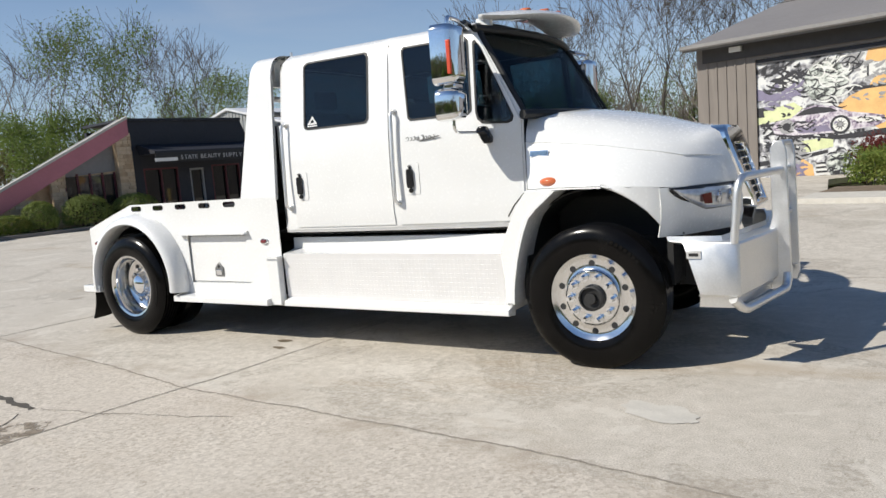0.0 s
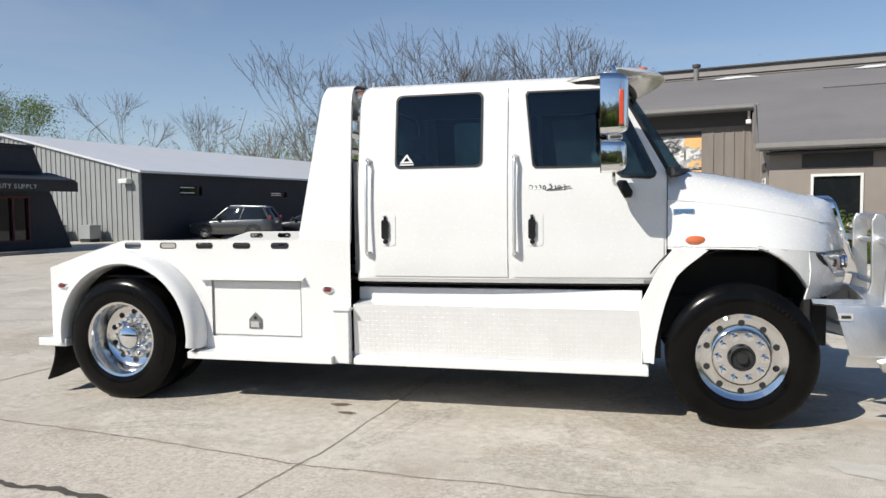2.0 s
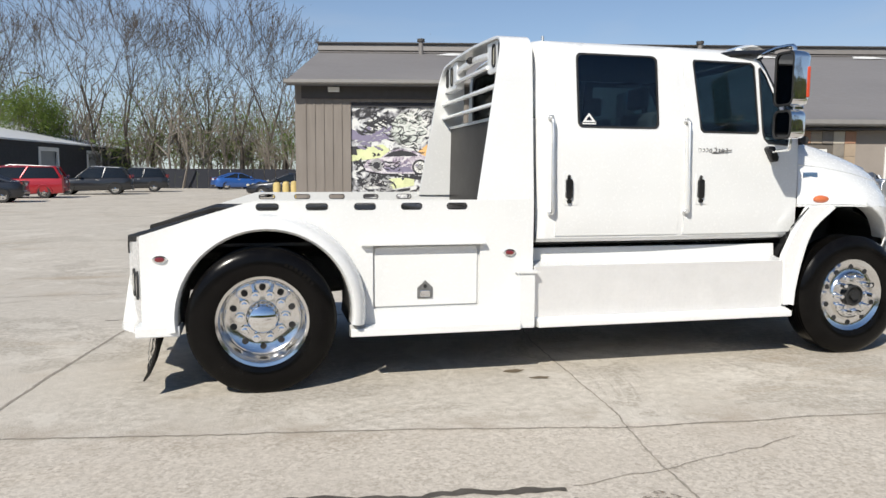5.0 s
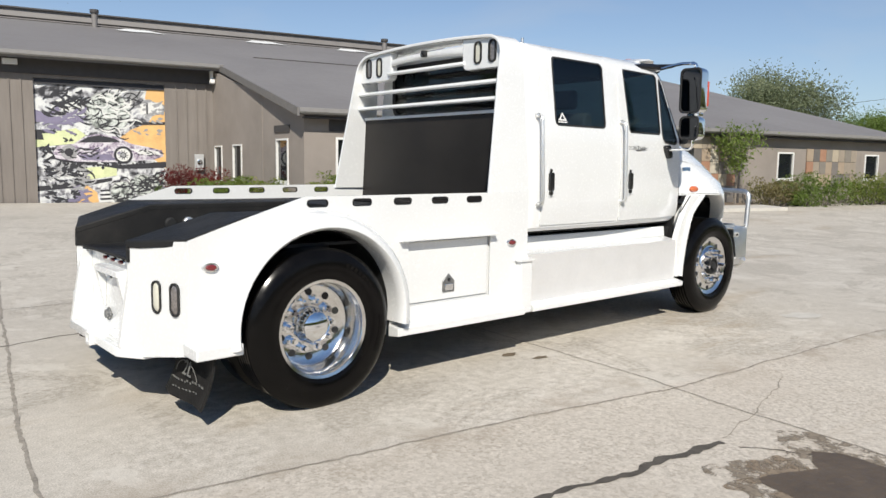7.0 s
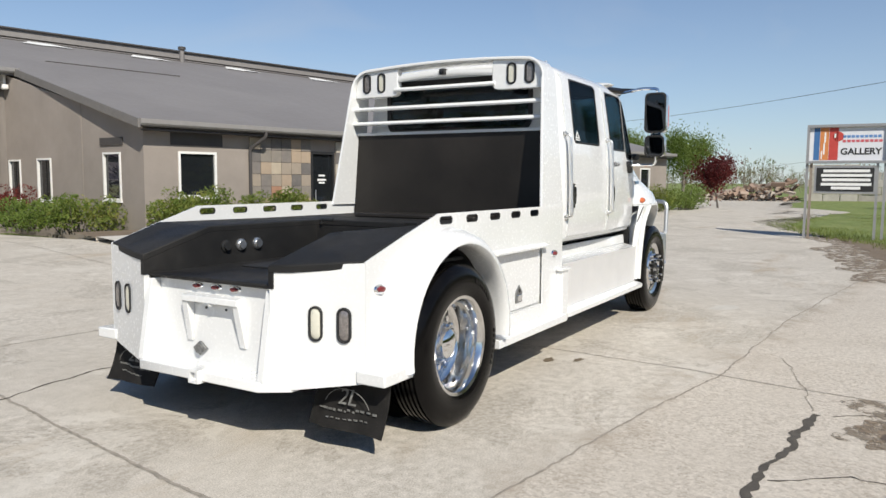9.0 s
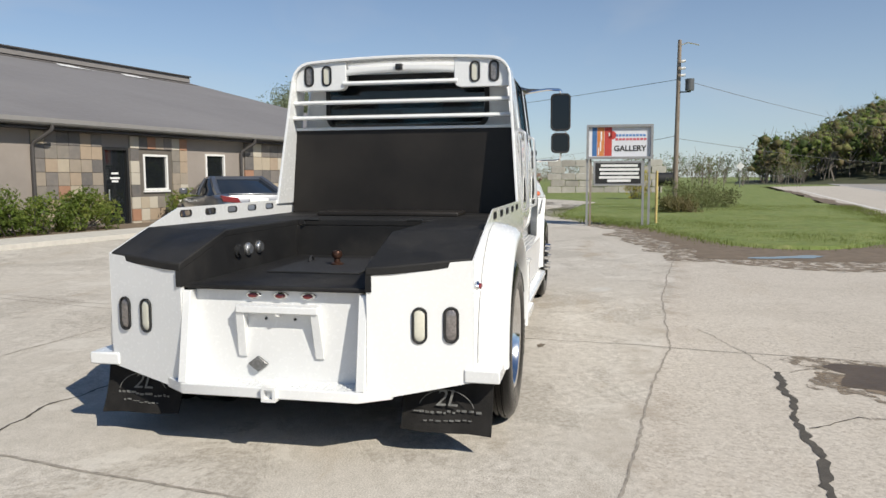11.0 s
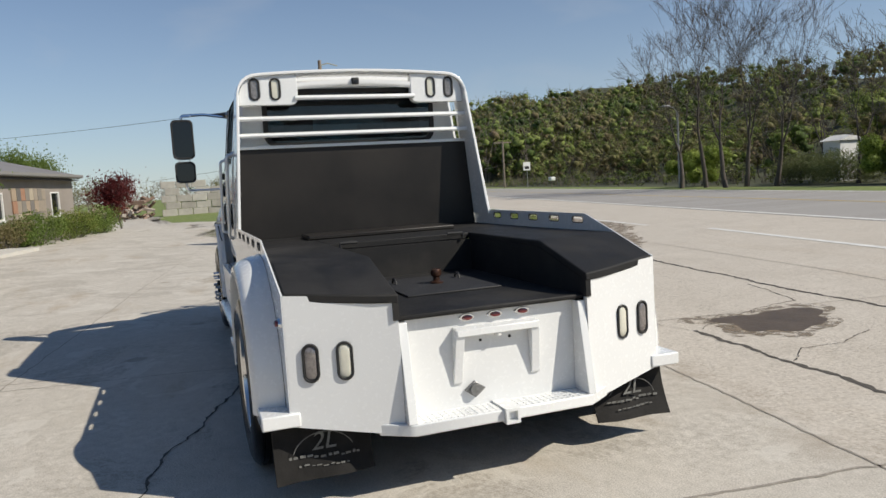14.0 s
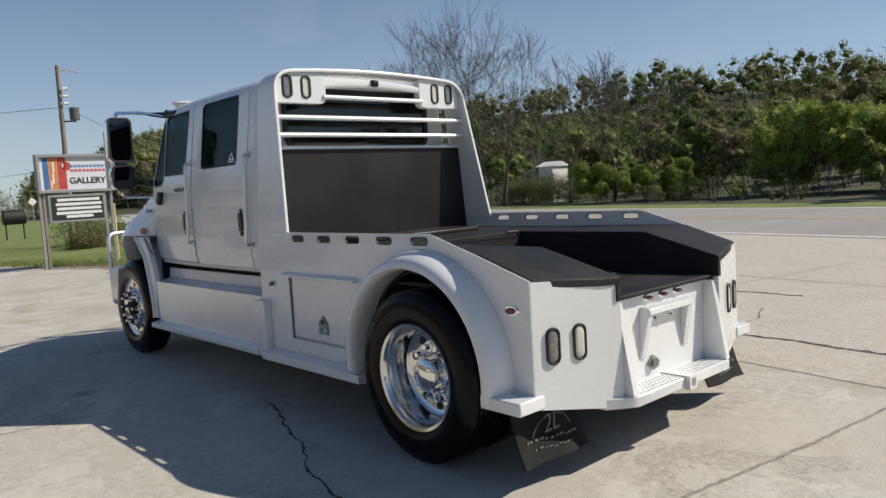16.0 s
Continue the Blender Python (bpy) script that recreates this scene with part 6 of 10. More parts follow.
for x, y in ((0.2, 0.22), (0.2, -0.22)):
    part("safety_chain_loop", tube([(x + 0.04 * math.cos(a), y, FLOOR_Z + 0.012 + 0.035 * math.sin(a)) for a in (0, 0.6, 1.2, 1.9, 2.5, math.pi)], 0.008, 8), DARK_METAL, truck)
# electrical sockets on the left wall of the trough
for k, x in enumerate((-0.28, -0.14, 0.02)):
    sock = part("trailer_socket", lathe([(0.042, 0), (0.042, -0.012), (0.03, -0.016), (0.03, -0.03), (0, -0.03)], 20), BRUSHED if k else BLACK, truck, "round metal trailer socket")
    sock.location = (x, TROUGH_Y, 1.055)
part("deck_lid", box(1.25, 1.62, -0.62, 0.58, DECK_Z, DECK_Z + 0.035), PANEL, truck, "low black lid on the deck", bevel=0.01)
for s in (-1, 1):
    part("trough_hinge_bar", tube([(TROUGH_X - 0.05, s * 0.46, DECK_Z - 0.03), (TROUGH_X - 0.05, s * 0.46, DECK_Z + 0.004), (TROUGH_X - 0.05, s * 0.34, DECK_Z + 0.004)], 0.012, 6), BLACK, truck)

# ---- tail
def tail_wing(s):
    """Angled corner panel of the tail."""
    top = [(-0.792, 1.074, 1.08), (-0.905, 0.655, 1.05), (-0.945, 0.535, 1.045)]
    low = [(-0.792, 1.074, 0.422), (-0.915, 0.655, 0.355), (-0.955, 0.535, 0.355)]
    bm = bmesh.new()
    a = [[bm.verts.new((x + d, s * y, z)) for x, y, z in r] for d in (0, 0.04) for r in (top, low)]
    for j in range(2):
        bm.faces.new((a[0][j], a[0][j + 1], a[1][j + 1], a[1][j]))
        bm.faces.new((a[2][j], a[3][j], a[3][j + 1], a[2][j + 1]))
        bm.faces.new((a[0][j], a[2][j], a[2][j + 1], a[0][j + 1]))
        bm.faces.new((a[1][j], a[1][j + 1], a[3][j + 1], a[3][j]))
    for j in (0, 2):
        bm.faces.new((a[0][j], a[1][j], a[3][j], a[2][j]))
    w = part("tail_corner", bm, WHITE, truck, "angled white tail corner panel")
    # oval tail lamps, outer and inner
    for y, mat, txt in ((0.962, SMOKE_LENS, "oval smoked tail lamp in a black grommet"), (0.80, CLEAR_LENS, "oval clear reversing lamp in a black grommet")):
        t = (1.08 - y) / (1.08 - 0.655)
        m = Matrix.Translation((-0.79 - 0.115 * t - 0.002, s * y, 0.738)) @ Matrix.Rotation(-s * math.atan2(0.115, 0.425), 4, "Z")
        outer, inner = rounded(-0.042, 0.042, -0.098, 0.098, 0.041, 8), rounded(-0.03, 0.03, -0.086, 0.086, 0.029, 8)
        g = part("lamp_grommet", place(plate(outer, [inner], "x", -0.014, 0.01), m), BLACK, w, txt, bevel=0.003)
        bm = bmesh.new()
        rings = [[bm.verts.new((-x, p[0] * k, p[1] * k)) for p in inner] for k, x in ((1, 0.004), (0.9, 0.01), (0.6, 0.014))]
        for r0, r1 in zip(rings, rings[1:]):
            for i in range(len(r0)):
                bm.faces.new((r0[i], r0[(i + 1) % len(r0)], r1[(i + 1) % len(r0)], r1[i]))
        bm.faces.new(rings[-1])
        part("lamp_lens", place(bm, m), mat, g)
    # triangular gusset beside the centre panel
    part("gusset", prism([(-0.86, 0.9), (-0.925, 0.9), (-1.01, 0.4), (-0.86, 0.4)], "y", s * 0.487, s * 0.533), WHITE, truck, bevel=0.003)


both(tail_wing)
part("tail_panel", plate([(-0.535, 0.36), (0.535, 0.36), (0.535, 0.915), (-0.535, 0.915)], [], "x", -0.86, -0.83), WHITE, truck, "white tail panel")
part("tail_lip", box(-0.915, -0.83, -0.535, 0.535, 0.91, 0.934), LINER, truck, bevel=0.008)
bm = prism([(-0.91, -0.66), (-1.0, -0.53), (-1.02, -0.5), (-1.02, 0.5), (-1.0, 0.53), (-0.91, 0.66), (-0.83, 0.66), (-0.83, -0.66)], "z", 0.34, 0.40)
bumper_ledge = part("tail_ledge", bm, WHITE, truck, "white rear step ledge", bevel=0.006)
bm = bmesh.new()
for i in range(26):
    for j in range(4):
        box(-1.005 + 0.035 * j, -0.985 + 0.035 * j, -0.45 + 0.035 * i, -0.43 + 0.035 * i, 0.4, 0.403, bm)
part("ledge_tread", bm, WHITE, bumper_ledge, smooth=0)
# number plate recess: raised frame, two screws
plate_frame = part("plate_holder", prism([(-0.86, 0.832), (-0.925, 0.822), (-0.928, 0.785), (-0.86, 0.775)], "y", -0.25, 0.22), WHITE, truck, "white raised number plate holder", bevel=0.004)
for y0, y1, low in ((-0.255, -0.205, -0.012), (0.175, 0.225, 0.012)):
    leg = bmesh.new()
    hi = [leg.verts.new(p) for p in ((-0.86, y0, 0.83), (-0.925, y0, 0.82), (-0.925, y1, 0.82), (-0.86, y1, 0.83))]
    lo = [leg.verts.new(p) for p in ((-0.86, y0 + low, 0.53), (-0.872, y0 + low, 0.53), (-0.872, y1 + low, 0.53), (-0.86, y1 + low, 0.53))]
    leg.faces.new(hi)
    leg.faces.new(lo)
    for i in range(4):
        leg.faces.new((hi[i], hi[(i + 1) % 4], lo[(i + 1) % 4], lo[i]))
    part("holder_leg", leg, WHITE, plate_frame, bevel=0.004)
part("plate_lamp", rod((-0.9, -0.016, 0.768), (-0.9, -0.016, 0.785), 0.022, 14), WHITE_TRIM, plate_frame)
for y in (-0.1, 0.07):
    part("screw", rod((-0.866, y, 0.745), (-0.86, y, 0.745), 0.008, 8), BLACK, plate_frame)
for y in (-0.18, -0.02, 0.141):
    base = part("clearance_lamp", lathe([(0.055, 0), (0.048, -0.012), (0, -0.014)], 24, axis="x"), CHROME, truck, "small red clearance lamp")
    base.location, base.scale = (-0.861, y, 0.875), (0.8, 0.85, 0.38)
    part("lens", lathe([(0.036, -0.01), (0.03, -0.028), (0, -0.034)], 20, axis="x"), RED_LENS, base)
socket = part("tail_latch", prism([(0.06, 0.49), (0.12, 0.445), (0.18, 0.49), (0.12, 0.535)], "x", -0.88, -0.86), CAST, truck, "metal trailer plug cover", bevel=0.004)
part("plug_cover", rod((-0.893, 0.12, 0.49), (-0.875, 0.12, 0.49), 0.03), CAST, socket)
hitch = part("hitch_receiver", plate([(-0.055, 0.33), (0.025, 0.33), (0.025, 0.41), (-0.055, 0.41)], [[(-0.04, 0.345), (0.01, 0.345), (0.01, 0.395), (-0.04, 0.395)]], "x", -1.05, -0.8), WHITE, truck, "square hitch receiver tube")
part("receiver_inside", box(-0.95, -0.94, -0.04, 0.01, 0.345, 0.395), BALL, hitch, smooth=0)
for s in (-1, 1):
    part("bed_underside", box(-0.74, 1.95, min(s * 0.57, s * 1.03), max(s * 0.57, s * 1.03), 1.0, 1.02), BLACK, truck)
part("rear_valance", box(-0.76, -0.74, -1.0, 1.0, 0.42, 0.9), BLACK, truck)

# ---- headache rack
def rack_y(z):
    """Half width of the rack, whose sides lean in towards the top."""
    return 1.078 - 0.083 * (z - 1.3)


def rack_rear(z):
    """Rear edge of the rack at a height."""
    return 1.545 + 0.17 * (z - 1.32)


half = [(rack_y(z), z) for z in (1.29, 1.5, 1.75, 2.0, 2.2, 2.36)]
p0, p1, p2 = (rack_y(2.36), 2.36), (rack_y(2.55), 2.545), (0.80, 2.553)
half += [tuple((1 - t) ** 2 * a + 2 * t * (1 - t) * b + t * t * c for a, b, c in zip(p0, p1, p2)) for t in (0.17, 0.33, 0.5, 0.67, 0.83, 1.0)]
half += [(y, 2.582 - 0.045 * (y / 0.985) ** 2) for y in (0.6, 0.4, 0.2, 0.0)]
ring = half + [(-y, z) for y, z in half[-2::-1]]
rows = []
for dx, inset in ((None, 0.0), (0.05, 0.0), (0.004, 0.0), (0.0, 0.008), (0.004, 0.022), (0.05, 0.024), (None, 0.03)):
    rows.append([((rack_rear(z) + dx) if dx is not None else 1.985, y - math.copysign(inset, y) * (1 if z < 2.4 else 0.4), z - (inset if z > 2.38 else 0)) for y, z in ring])
part("rack_shell", sheet(rows), WHITE, truck, "white rounded shell of the headache rack", smooth=50)


def rack_side(s):
    """Lamp pod at the top corner."""
    outline = [(0.49, 2.545), (0.49, 2.36), (0.497, 2.325), (0.518, 2.303), (0.55, 2.295), (rack_y(2.295) - 0.025, 2.295), (rack_y(2.4) - 0.025, 2.40), (0.93, 2.48), (0.86, 2.535)]
    pod = plate(outline, [rounded(y - 0.042, y + 0.042, 2.335, 2.513, 0.04, 6) for y in (0.838, 0.672)], "x", 1.785, 1.86)
    if s < 0:
        place(pod, Matrix.Diagonal((1, -1, 1, 1)))
    p = part("lamp_pod", pod, WHITE, truck, "white corner pod with two oval lamps", bevel=0.006)
    for y, mat in ((0.838, SMOKE_LENS), (0.672, CLEAR_LENS)):
        g = plate(rounded(s * y - 0.042, s * y + 0.042, 2.335, 2.513, 0.04, 6), [rounded(s * y - 0.03, s * y + 0.03, 2.347, 2.501, 0.029, 6)], "x", 1.777, 1.82)
        gr = part("lamp_grommet", g, BLACK, p)
        part("lamp_lens", prism(rounded(s * y - 0.032, s * y + 0.032, 2.345, 2.503, 0.031, 6), "x", 1.787, 1.81), mat, gr, bevel=0.006)


both(rack_side)
part("rack_panel", prism([(-1.055, DECK_Z), (1.055, DECK_Z), (rack_y(1.945) - 0.027, 1.945), (-rack_y(1.945) + 0.027, 1.945)], "x", 1.86, 1.88), PANEL, truck, "black satin rack panel", bevel=0.003)
rows = []
for k in range(17):
    y = -0.56 + 1.12 * k / 16
    z = 2.475 - 0.03 * (y / 0.56) ** 2
    rows.append([(1.80, y, z - 0.03), (1.79, y, z - 0.024), (1.788, y, z), (1.79, y, z + 0.022), (1.86, y, z + 0.032)])
part("rack_header", sheet(rows, thick=0.01), WHITE, truck, smooth=60)
cam_pod = part("rear_camera", box(1.76, 1.82, -0.03, 0.03, 2.455, 2.51), BLACK, truck, "small black reversing camera", bevel=0.008)
part("camera_lens", rod((1.745, 0, 2.475), (1.765, 0, 2.475), 0.014), BLACK_GLOSS, cam_pod)
for z, y0 in ((2.355, 0.52), (2.19, rack_y(2.19) - 0.02), (2.055, rack_y(2.055) - 0.02)):
    part("rack_bar", prism([(1.762, z - 0.006), (1.77, z - 0.02), (1.795, z - 0.022), (1.85, z + 0.004), (1.855, z + 0.02), (1.80, z + 0.02), (1.772, z + 0.013)], "y", -y0, y0), WHITE, truck, "white louvre bar", bevel=0.004)
part("rack_bar", box(1.84, 1.89, -1.0, 1.0, 1.945, 1.972), WHITE, truck, bevel=0.003)
# ---- cab
CAB_X = 2.03
RING = [(0.985, 0.99), (1.025, 1.02), (1.043, 1.15), (1.046, 1.4), (1.042, 1.6), (1.03, 1.80), (0.99, 2.1), (0.95, 2.40), (0.915, 2.475), (0.845, 2.525), (0.6, 2.555), (0.3, 2.57), (0.0, 2.575)]


def nip(x):
    """How far the cab draws in towards the hood."""
    return 1 - 0.027 * max(0.0, x - 2.6) ** 2


def side_y(z, x=2.0):
    """Half width of the cab at a height and a place along it."""
    for (y0, z0), (y1, z1) in zip(RING, RING[1:]):
        if z0 <= z <= z1:
            return nip(x) * (y0 + (y1 - y0) * (z - z0) / (z1 - z0))
    return RING[0][0] * nip(x)


def front_x(z):
    """Front edge of the cab's side at a height."""
    if z < 1.8:
        return 4.355
    if z < 2.44:
        return 4.355 - 0.36 * (z - 1.8) / 0.64
    return 3.995 - 0.6 * (z - 2.44)


def window_shape(x0, x1, z0, z1, r):
    return rounded(x0, x1, z0, z1, r, 4)


REAR_WIN = window_shape(2.345, 3.03, 1.862, 2.432, 0.045)
FRONT_WIN = [(3.36, 2.42), (3.90, 2.42), (3.93, 2.39), (3.955, 1.87), (3.93, 1.842), (3.425, 1.842), (3.40, 1.866), (3.345, 2.395)]
QUARTER = [(3.965, 2.37), (3.985, 2.385), (4.03, 2.33), (4.285, 1.80), (4.275, 1.765), (4.24, 1.75), (4.04, 1.765), (4.0, 1.80), (3.985, 1.85)]


def inside(p, poly):
    """Whether a point of the plane lies in a polygon."""
    hit = False
    for (x0, z0), (x1, z1) in zip(poly, poly[1:] + poly[:1]):
        if (z0 > p[1]) != (z1 > p[1]) and p[0] < x0 + (x1 - x0) * (p[1] - z0) / (z1 - z0):
            hit = not hit
    return hit


def cut_window(bm, poly):
    """Cuts a window through both sides of the cab."""
    for (x0, z0), (x1, z1) in zip(poly, poly[1:] + poly[:1]):
        near = [f for f in bm.faces if abs(f.calc_center_median().y) > 0.8]
        geom = near + list({e for f in near for e in f.edges}) + list({v for f in near for v in f.verts})
        bmesh.ops.bisect_plane(bm, geom=geom, plane_co=(x0, 0, z0), plane_no=(z1 - z0, 0, x0 - x1), dist=1e-5)
    gone = [f for f in bm.faces if abs(f.calc_center_median().y) > 0.8 and inside((f.calc_center_median().x, f.calc_center_median().z), poly)]
    bmesh.ops.delete(bm, geom=gone, context="FACES")


def coarse(x0, x1, z0, z1, c):
    return [(x0 + c, z0), (x1 - c, z0), (x1, z0 + c), (x1, z1 - c), (x1 - c, z1), (x0 + c, z1), (x0, z1 - c), (x0, z0 + c)]


STEPS = [0, 0.012, 0.035, 0.2, 0.35, 0.5, 0.6, 0.7, 0.8, 0.9, 0.985, 1.0]
full = [(y, z) for y, z in RING] + [(-y, z) for y, z in RING[-2::-1]]
rows = []
for k, t in enumerate(STEPS):
    shrink = {0: 0.955, 1: 0.985}.get(k, 1.0)
    rows.append([(CAB_X + t * (front_x(z) - CAB_X), y * nip(CAB_X + t * (front_x(z) - CAB_X)) * (shrink if z > 1.1 else 1), z - (1 - shrink) * (0.9 if z > 2.3 else 0)) for y, z in full])
bm = sheet(rows)
bm.verts.ensure_lookup_table()
n = len(full)
cut_window(bm, coarse(2.345, 3.03, 1.862, 2.432, 0.02))
cut_window(bm, FRONT_WIN)
cut_window(bm, QUARTER)
cab = part("cab", bm, WHITE, truck, "white crew cab with four doors", smooth=45)
back = [(y * (0.955 if z > 1.1 else 1), z - (0.0405 if z > 2.3 else 0)) for y, z in full]
REAR_PANE = rounded(-0.74, 0.74, 1.985, 2.43, 0.1, 6)
part("cab_back", plate(back, [REAR_PANE], "x", CAB_X - 0.002, CAB_X + 0.006), WHITE, cab, smooth=0)
part("cab_floor", prism([(x, s * 0.95 * nip(x)) for s, xs in ((-1, (2.05, 2.6, 3.2, 3.8, 4.33)), (1, (4.33, 3.8, 3.2, 2.6, 2.05))) for x in xs], "z", 0.97, 1.0), BLACK, cab)
for s in (-1, 1):
    part("sill_strip", sheet([[(x, s * 1.022 * nip(x), z) for x in (2.03, 2.5, 3.0, 3.4, 3.8, 4.2)] for z in (0.998, 1.02)], thick=0.012), SILVER_TRIM, cab)


def on_side(x, z, s, out=0.0):
    return (x, s * (side_y(z, x) + out), z)


def skin(outline, s, out, inner=0.0, holes=()):
    """A curved plate that follows the side of the cab: made flat, cut, then pressed on."""
    own = plate(outline, holes, "y", 0, 1)
    bmesh.ops.triangulate(own, faces=own.faces[:])
    zs = [0.99 + 0.08 * i for i in range(20)]
    for zc in zs:
        bmesh.ops.bisect_plane(own, geom=own.verts[:] + own.edges[:] + own.faces[:], plane_co=(0, 0, zc), plane_no=(0, 0, 1))
    for xc in [2.1 + 0.2 * i for i in range(12)]:
        bmesh.ops.bisect_plane(own, geom=own.verts[:] + own.edges[:] + own.faces[:], plane_co=(xc, 0, 0), plane_no=(1, 0, 0))
    for v in own.verts:
        v.co.y = s * (side_y(v.co.z, v.co.x) + (out if v.co.y > 0.5 else inner))
    return own


def cab_side(s):
    door_r = [(2.175, 1.04), (3.215, 1.04), (3.215, 2.455), (2.175, 2.455)]
    door_f = [(3.265, 1.04), (4.30, 1.04), (4.335, 1.1), (4.34, 1.76), (3.985, 2.455), (3.265, 2.455)]
    for name, shape, holes, win in (("rear_door", door_r, [REAR_WIN], REAR_WIN), ("front_door", door_f, [FRONT_WIN, QUARTER], FRONT_WIN)):
        d = part(name, skin(shape, s, 0.008, 0.0, holes), WHITE, cab, "white cab door", smooth=30)
        part("seam", skin(shape, s, 0.0015, -0.006, holes), SEAM, d, smooth=0)
        cx, cz = sum(p[0] for p in win) / len(win), sum(p[1] for p in win) / len(win)
        small = [(cx + (x - cx) * 0.955, cz + (z - cz) * 0.95) for x, z in win]
        part("window_seal", skin(win, s, 0.012, 0.001, [small]), BLACK, d, "black rubber window seal", smooth=30)
        part("window_glass", skin(small, s, 0.007, 0.003), GLASS, d, "dark tinted side window", smooth=30).visible_shadow = False
    # fixed quarter light in the front door
    cx, cz = 4.11, 2.02
    small = [(cx + (x - cx) * 0.9, cz + (z - cz) * 0.94) for x, z in QUARTER]
    part("quarter_seal", skin(QUARTER, s, 0.013, 0.001, [small]), BLACK, cab, smooth=30)
    part("quarter_glass", skin(small, s, 0.009, 0.003), GLASS, cab, "dark quarter light", smooth=30).visible_shadow = False
    # door handles
    for x in (2.285, 3.415):
        h = part("door_handle", skin(window_shape(x - 0.055, x + 0.065, 1.275, 1.52, 0.02), s, 0.012, 0.002), WHITE, cab, "black pull handle in a white surround")
        part("pull", skin(window_shape(x - 0.04, x + 0.012, 1.325, 1.475, 0.018), s, 0.034, 0.005), BLACK_GLOSS, h, bevel=0.004)
        part("key_lock", rod(on_side(x - 0.012, 1.305, s, 0.0), on_side(x - 0.012, 1.305, s, 0.028), 0.018, 14), BLACK_GLOSS, h)
        part("pull_tip", rod(on_side(x - 0.015, 1.46, s, 0.0), on_side(x - 0.015, 1.5, s, 0.024), 0.012, 10), BLACK_GLOSS, h)
    # grab rails
    for x in (2.13, 3.275):
        pts = bend([on_side(x, 1.93, s, 0.0), on_side(x, 1.925, s, 0.062), on_side(x, 1.22, s, 0.062), on_side(x, 1.215, s, 0.0)], 0.035)
        g = part("grab_rail", tube(pts, 0.014, 10), BRUSHED, cab, "bright metal grab rail")
        for z in (1.93, 1.215):
            part("rail_foot", rod(on_side(x, z, s, 0.0), on_side(x, z, s, 0.022), 0.024, 12), BRUSHED, g)
    # small badge on the fender, mirror, amber lamp
    bd = part("badge", sheet([[(x, s * (0.987 - 0.165 * (z - 1.43)), z) for x in (4.40, 4.54)] for z in (1.497, 1.535)], thick=0.006), CHROME, cab, "small blue and silver badge")
    part("badge_field", sheet([[(x, s * (0.993 - 0.165 * (z - 1.43)), z) for x in (4.407, 4.533)] for z in (1.504, 1.528)], thick=0.004), BADGE, bd)


SEAM = plain("dark_door_gap", (0.02, 0.02, 0.02), 0.8)
BADGE = plain("blue_silver_badge", (0.12, 0.2, 0.3), 0.3, 0.4)
both(cab_side)


# script badge on the front doors
def script_badge(s):
    """Slim chrome strokes of a raised badge, with a longer flourish under them."""
    y = s * (side_y(1.71, 3.5) + 0.012)
    base = part("door_script", tube([(3.50, y, 1.682), (3.56, y, 1.686), (3.62, y, 1.70), (3.68, y, 1.708)], 0.004, 6), SCRIPT, cab, "slim chrome script badge")
    for k, (x, w, h) in enumerate(((3.375, 0.03, 0.03), (3.412, 0.024, 0.026), (3.444, 0.022, 0.03), (3.474, 0.026, 0.026), (3.515, 0.028, 0.036), (3.553, 0.02, 0.026), (3.583, 0.026, 0.026), (3.62, 0.022, 0.03))):
        ring = [(x + 0.006 * (k % 2), 1.69), (x + w * 0.8, 1.69 + 0.004 * (k % 3)), (x + w, 1.69 + h * 0.55), (x + w * 0.75, 1.69 + h), (x + 0.008, 1.69 + h * 0.9)]
        part("stroke", tube([(px, y, pz) for px, pz in ring], 0.0036, 5, closed=k % 3 == 0), SCRIPT, base)


# rear window of the cab and roof details
part("rear_window", prism(REAR_PANE, "x", CAB_X - 0.008, CAB_X - 0.004), GLASS_DEEP, cab, "dark rear cab window", smooth=0).visible_shadow = False
part("rear_window_seal", plate(rounded(-0.765, 0.765, 1.96, 2.455, 0.12, 6), [rounded(-0.725, 0.725, 2.0, 2.415, 0.085, 6)], "x", CAB_X - 0.018, CAB_X + 0.004), BLACK, cab)
# added block fills the gap, grey for the pale tone seen through it
part("air_bellows", box(1.99, CAB_X - 0.004, -0.98, 0.98, 1.05, 1.93), GAP_GREY, truck, "grey block filling the gap between cab and rack")

# inside of the cab: dark lining, dashboard, seats, steering wheel
TRIM_DARK = plain("dark_cab_trim", (0.03, 0.032, 0.034), 0.7, vary=0.2)
SEAT_CLOTH = plain("grey_seat_cloth", (0.075, 0.078, 0.08), 0.85, vary=0.25, scale=20)
part("headliner", box(CAB_X + 0.04, 3.93, -0.86, 0.86, 2.455, 2.47), TRIM_DARK, cab)
part("rear_lining", plate([(-0.9, 1.0), (0.9, 1.0), (0.86, 2.46), (-0.86, 2.46)], [REAR_PANE], "x", CAB_X + 0.03, CAB_X + 0.05), TRIM_DARK, cab, smooth=0)
part("dashboard", prism([(3.92, 1.25), (3.88, 1.6), (3.98, 1.74), (4.33, 1.79), (4.34, 1.2)], "y", -0.78, 0.78), TRIM_DARK, cab, "dark dashboard", bevel=0.02)
wheel_ring = [(3.76 + 0.1 * math.sin(radians(a)), 0.45 + 0.22 * math.cos(radians(a)), 1.74 + 0.19 * math.sin(radians(a))) for a in range(0, 360, 15)]
part("steering_wheel", tube(wheel_ring, 0.016, 8, closed=True), TRIM_DARK, cab, "dark steering wheel")
